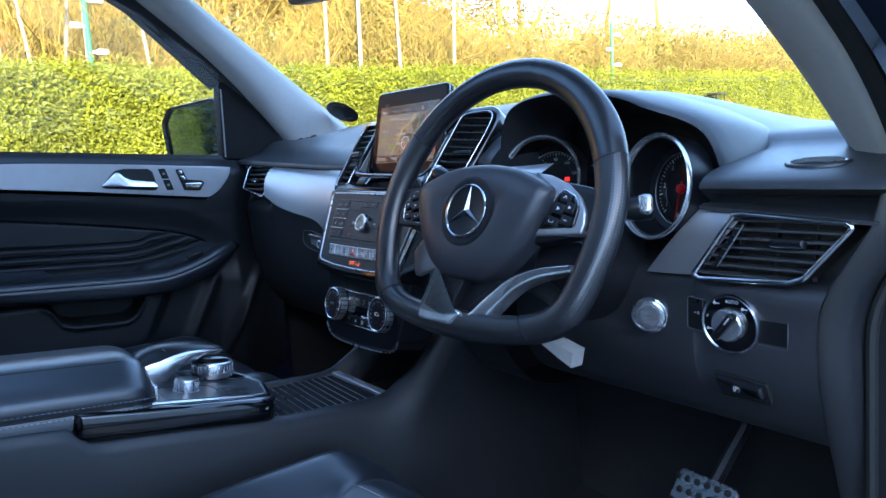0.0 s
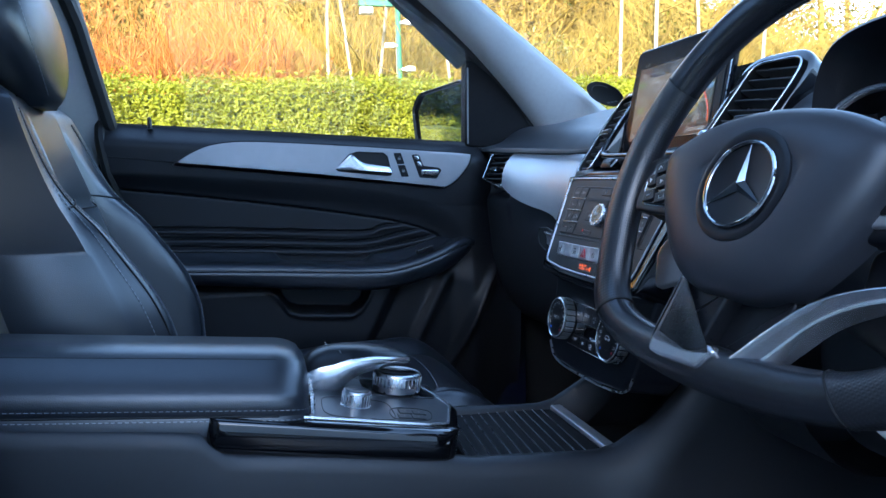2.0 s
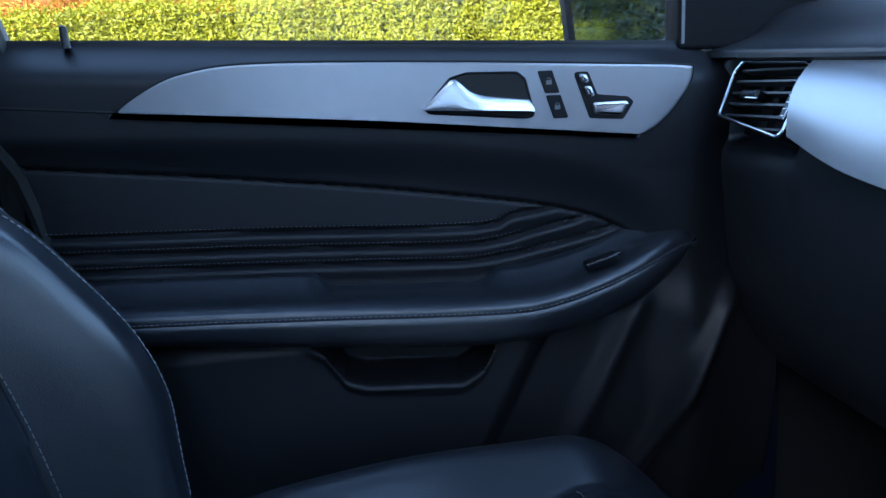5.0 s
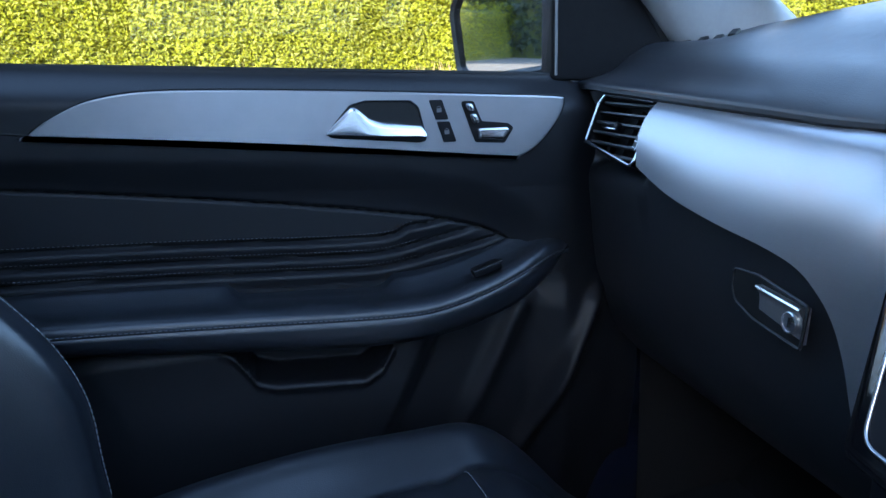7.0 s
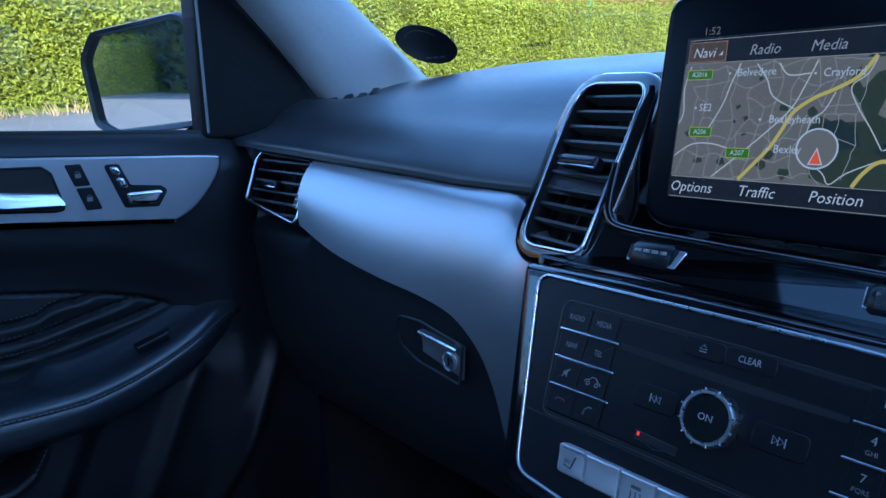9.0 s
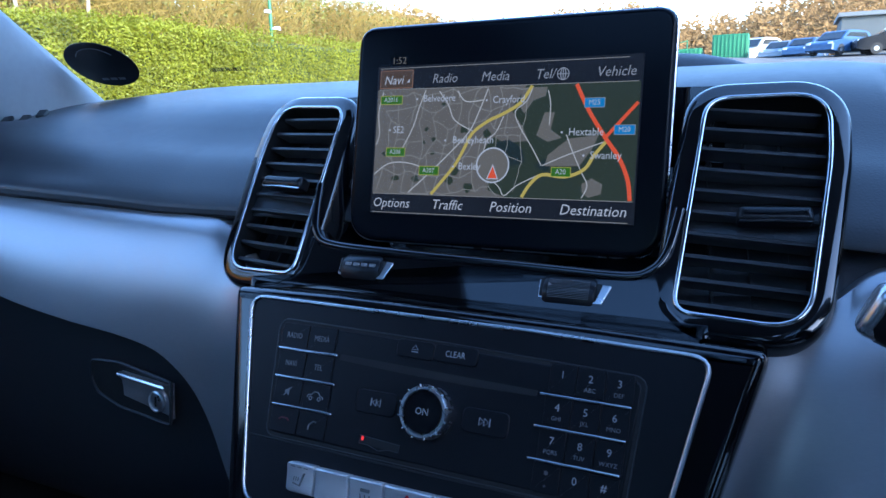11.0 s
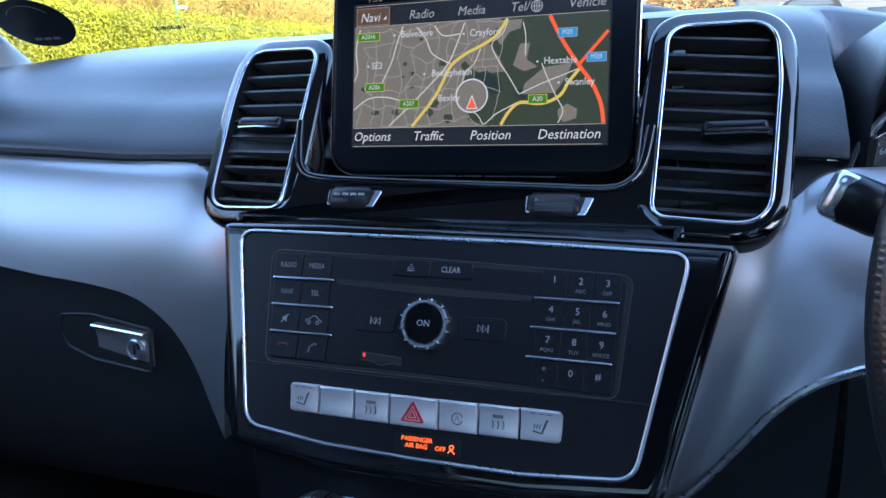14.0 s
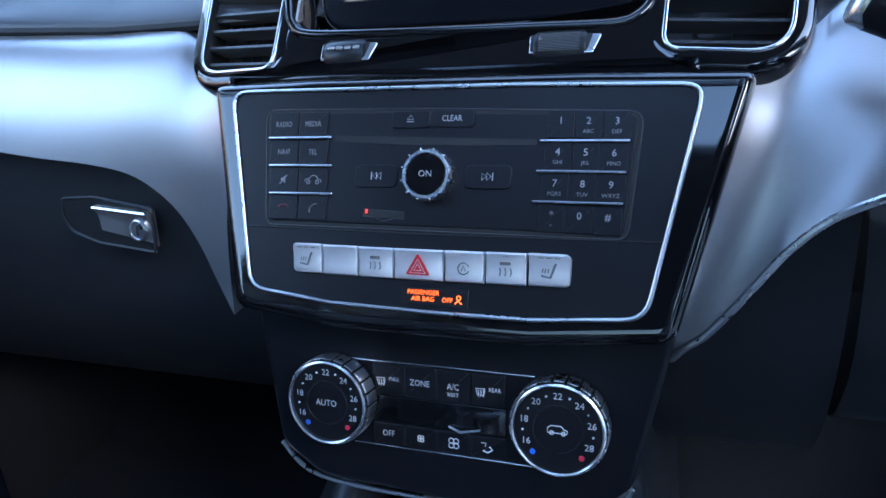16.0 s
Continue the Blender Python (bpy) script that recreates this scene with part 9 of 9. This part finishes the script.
def seat(cx, label, y0=0.0, yc=0.0, zc=0.0):
    """A leather car seat at the plan place cx."""
    st = thing("car_seat", (cx, -0.5 + y0, 0.52), label, "car seat", "front seats")

    # backrest: spine line reclined
    def spine(t):
        z = 0.78 + 0.488 * t
        y = -0.580 - 0.115 * t - 0.035 * t ** 2 + y0
        return y, z

    half_c = curve([(0, 0.196), (0.25, 0.217), (0.5, 0.209), (0.75, 0.180), (0.9, 0.150), (1, 0.108)])
    bol_c = curve([(0, 0.80), (0.1, 0.88), (0.225, 1.0), (0.35, 0.94), (0.48, 0.67), (0.55, 0.50), (0.635, 0.21), (0.75, 0.06), (1, 0)])

    def half_w(t):
        return half_c(t)

    def bol(s, t):
        k = step(0.50, 0.70, abs(s)) * (1 - 0.62 * step(0.82, 1.0, abs(s)))
        return 0.084 * k * bol_c(t)

    def fr(s, t):
        y, z = spine(t)
        groove = 0.014 * math.exp(-((abs(s) - 0.50) / 0.035) ** 2) * (1 - step(0.72, 0.9, t))
        seam = 0.005 * math.exp(-((t - 0.62) / 0.012) ** 2) * (abs(s) < 0.5)
        return (cx + s * half_w(t), y + bol(s, t) - groove - seam - 0.010 * (1 - s * s) - 0.03 * step(0.9, 1.0, t), z + 0.02 * bol(s, t))

    def bk(s, t):
        y, z = spine(t)
        return (cx + s * half_w(t) * 0.98, y - 0.10 - 0.02 * (1 - s * s), z)

    bb = part("backrest", pad_shape(fr, bk, 56, 50), M_LEATHER, st, "black leather backrest with raised bolsters", 70)
    for s in (-1, 1):
        path = [fr(s * 0.86, t) for t in [0.02 + 0.86 * k / 40 for k in range(41)]]
        g = Geo()
        g.tube([(x, y + 0.0004, z) for x, y, z in path], 0.0013, 5)
        part("bolster_seam", g, M_DARK, bb)
        for e in (-0.045, 0.045):
            stitches("stitching", [(x, y + 0.0012, z) for x, y, z in [fr(s * (0.86 + e), 0.02 + 0.86 * k / 40) for k in range(41)]], bb, 0.0055, 0.0030, 0.0007, M_STITCH)
        path = [fr(s * 0.52, t) for t in [0.02 + 0.75 * k / 40 for k in range(41)]]
        stitches("stitching", [(x, y + 0.0035, z) for x, y, z in path], bb, 0.005, 0.003, 0.0005, M_GREYPRINT)
        g = Geo()
        g.tube([(x, y + 0.0016, z) for x, y, z in [fr(s * 0.505, 0.04 + 0.60 * k / 30) for k in range(31)] + [fr(s * (0.505 + 0.40 * k / 12), 0.64 - 0.03 * k / 12) for k in range(1, 13)]], 0.0015, 5)
        part("panel_seam", g, M_DARK, bb)
    # seam round the shoulder panel
    path = [fr(u, v) for u, v in rounded([(-0.47, 0.93), (-0.50, 0.60), (0.50, 0.60), (0.47, 0.93)], [0.001, 0.09, 0.09, 0.001], 10)[10:-10]]
    g = Geo()
    g.tube([(x, y + 0.0012, z) for x, y, z in path], 0.0014, 5)
    part("shoulder_seam", g, M_DARK, bb)
    # centre panel, perforated
    g = Geo()
    g.grid([[(lambda p: (p[0], p[1] + 0.003, p[2]))(fr(-0.46 + 0.92 * i / 16, 0.22 + 0.375 * j / 16)) for i in range(17)] for j in range(17)])
    part("centre_panel", g, M_PERF, bb, "perforated leather centre panel", 70)

    # headrest
    def hfr(s, t):
        a = math.cos(t * math.pi - math.pi / 2) ** 0.45
        w = 0.128 * (0.80 + 0.2 * math.sin(math.pi * t)) * max(0.35, a)
        return (cx + s * w, -0.705 + y0 - 0.045 * t + 0.040 * max(0.0, (1 - s * s)) ** 0.6 * a, 1.222 + 0.235 * t)

    def hbk(s, t):
        a = math.cos(t * math.pi - math.pi / 2) ** 0.45
        w = 0.128 * (0.80 + 0.2 * math.sin(math.pi * t)) * max(0.35, a)
        return (cx + s * w, -0.75 + y0 - 0.045 * t - 0.045 * max(0.0, (1 - s * s)) ** 0.6 * a, 1.222 + 0.235 * t)

    hd = part("headrest", pad_shape(hfr, hbk, 24, 28), M_LEATHER, st, "black leather headrest", 70)
    for s in (-1, 1):
        stitches("stitching", [(x + 0.0, y + 0.002, z) for x, y, z in [hfr(s * 0.80, 0.06 + 0.88 * k / 30) for k in range(31)]], hd, 0.005, 0.003, 0.0006)
        g = Geo()
        g.tube([(cx + s * 0.06, -0.765 + y0, 1.27), (cx + s * 0.06, -0.780 + y0, 1.2)], 0.006, 8)
        part("headrest_post", g, M_CHROME, st)

    # cushion
    def cfr(s, t):
        y = -0.66 + yc + 0.655 * t
        w = interp(t, [(0, 0.21), (0.4, 0.235), (0.85, 0.235), (1, 0.20)])
        k = step(0.55, 0.82, abs(s)) * (1 - 0.8 * step(0.86, 1.0, abs(s)))
        z = 0.772 + zc + 0.066 * t + 0.034 * k * interp(t, [(0, 0.6), (0.5, 1), (0.9, 0.5), (1, 0.2)])
        z -= 0.125 * step(0.74, 1.04, t) ** 1.5 + 0.05 * step(0.8, 1.0, abs(s)) ** 2
        z -= 0.006 * math.exp(-((abs(s) - 0.55) / 0.03) ** 2) + 0.005 * math.exp(-((t - 0.70 - 0.05 * (1 - s * s)) / 0.014) ** 2) * (abs(s) < 0.56)
        z += 0.010 * (1 - s * s) * step(0.7, 0.85, t)
        return (cx + s * w, y, z)

    def cbk(s, t):
        p = cfr(s, t)
        return (cx + (p[0] - cx) * 0.95, p[1] - 0.01, 0.64)

    cu = part("seat_cushion", pad_shape(cfr, cbk, 48, 48), M_LEATHER, st, "black leather seat cushion", 70)
    for q in (0, 1):
        stitches("stitching", [(x, y, z + 0.0012) for x, y, z in [cfr(-0.53 + 1.06 * k / 30, 0.735 + 0.05 * (1 - (-0.53 + 1.06 * k / 30) ** 2)) for k in range(31)]] if q else [(x, y, z + 0.0015) for x, y, z in [cfr(0.60, 0.3 + 0.6 * k / 30) for k in range(31)]], cu, 0.005, 0.003, 0.0006)
    # base
    g = Geo()
    g.box((cx, -0.40 + yc, 0.58), (0.40, 0.44, 0.13), None, 0.02)
    part("seat_base", g, M_PLASTIC, st)
    return st


seat(-0.372, "black leather passenger seat with raised bolsters and headrest", 0.0, 0.0, -0.056)
seat(0.372, "black leather driver's seat with raised bolsters", -0.110, -0.035, -0.080)

# ---- seat belt on the passenger side ----
belt = thing("seat_belt", (-0.60, -0.815, 1.2), "black woven seat belt hanging from the pillar", "seat belt")
g = Geo()
path = [(-0.575, -0.815, 1.36), (-0.585, -0.815, 1.25), (-0.600, -0.815, 1.10), (-0.612, -0.82, 0.95), (-0.618, -0.82, 0.72)]
g.grid([[(x + d * 0.3, y + d, z) for d in (-0.022, -0.008, 0.008, 0.022)] + [(x + d * 0.3 + 0.0015, y + d, z) for d in (0.022, 0.008, -0.008, -0.022)] for x, y, z in spline(path, 5)], loop=True, caps=True)
part("webbing", g, M_RUBBER, belt)
g = Geo()
g.box((-0.572, -0.815, 1.375), (0.02, 0.06, 0.03), None, 0.006)
part("guide_loop", g, M_PLASTIC, belt)

# ---- outer shell of the car: wings, nose, flanks and wheels ----
for s in (-1, 1):
    g = Geo()
    rows = []
    for y in [0.20, 0.45, 0.7, 0.95, 1.2, 1.45, 1.65, 1.82]:
        top = 1.08 - 0.10 * max(0, y - 0.7) ** 2 - (0.06 if s > 0 else 0.0)
        w = 0.905 - 0.10 * step(1.3, 1.85, y)
        arch_z = 0.42 + 0.36 * math.sqrt(max(0.0, 1 - ((y - 1.12) / 0.42) ** 2)) if abs(y - 1.12) < 0.42 else 0.42
        rows.append([(s * 0.80, y, top), (s * (w - 0.03), y, top - 0.02), (s * w, y, top - 0.10), (s * w, y, top - 0.28 if arch_z < top - 0.3 else arch_z + 0.02), (s * w, y, arch_z), (s * (w - 0.06), y, arch_z)])
    g.grid(rows)
    part("front_wing", g, M_PAINT, body, "", 50)
    g = Geo()
    rows = []
    for y in [-0.90, -1.1, -1.3, -1.5, -1.7, -1.9, -2.1, -2.3]:
        arch_z = 0.42 + 0.36 * math.sqrt(max(0.0, 1 - ((y + 1.70) / 0.42) ** 2)) if abs(y + 1.70) < 0.42 else 0.42
        rows.append([(s * 0.755, y, 1.20), (s * 0.86, y, 1.14), (s * 0.905, y, 1.0), (s * 0.91, y, arch_z + 0.03), (s * 0.91, y, arch_z), (s * 0.84, y, arch_z)])
    g.grid(rows)
    part("rear_flank", g, M_PAINT, body, "", 50)
    for y in (1.12, -1.70):
        F = Frame((s * 0.80, y, 0.37), (0, 1, 0), (0, 0, 1), (s, 0, 0))
        g = Geo()
        g.lathe([(0.22, -0.12), (0.35, -0.12), (0.37, -0.05), (0.37, 0.05), (0.35, 0.10), (0.25, 0.11)], F, 36)
        tyre = part("wheel", g, M_TYRE, body, "black tyre", 50)
        g = Geo()
        g.lathe([(0.25, 0.04), (0.25, 0.10), (0.22, 0.105), (0.05, 0.09)], F, 36)
        part("rim", g, M_RIMM, tyre, "silver alloy rim")
g = Geo()
g.grid([[(x, 1.82 + 0.08 * (1 - (x / 0.85) ** 2) + b, z) for x in [-0.82 + 0.164 * k for k in range(11)]] for z, b in ((0.95, 0.0), (0.85, 0.06), (0.65, 0.09), (0.45, 0.07), (0.38, 0.0))])
part("nose", g, M_PAINT, body, "", 50)
g = Geo()
g.box((0, 1.985, 0.72), (0.9, 0.03, 0.20), None, 0.01)
part("grille", g, M_PLASTIC, body)
for s in (-1, 1):
    g = Geo()
    g.box((s * 0.66, 1.92, 0.80), (0.26, 0.06, 0.14), None, 0.02)
    part("headlamp", g, M_LAMP, body)
g = Geo()
g.grid([[(x, -2.30 - b, z) for x in [-0.84 + 0.168 * k for k in range(11)]] for z, b in ((1.20, -0.02), (1.0, 0.03), (0.7, 0.06), (0.42, 0.03))])
part("tailgate", g, M_PAINT, body, "", 50)
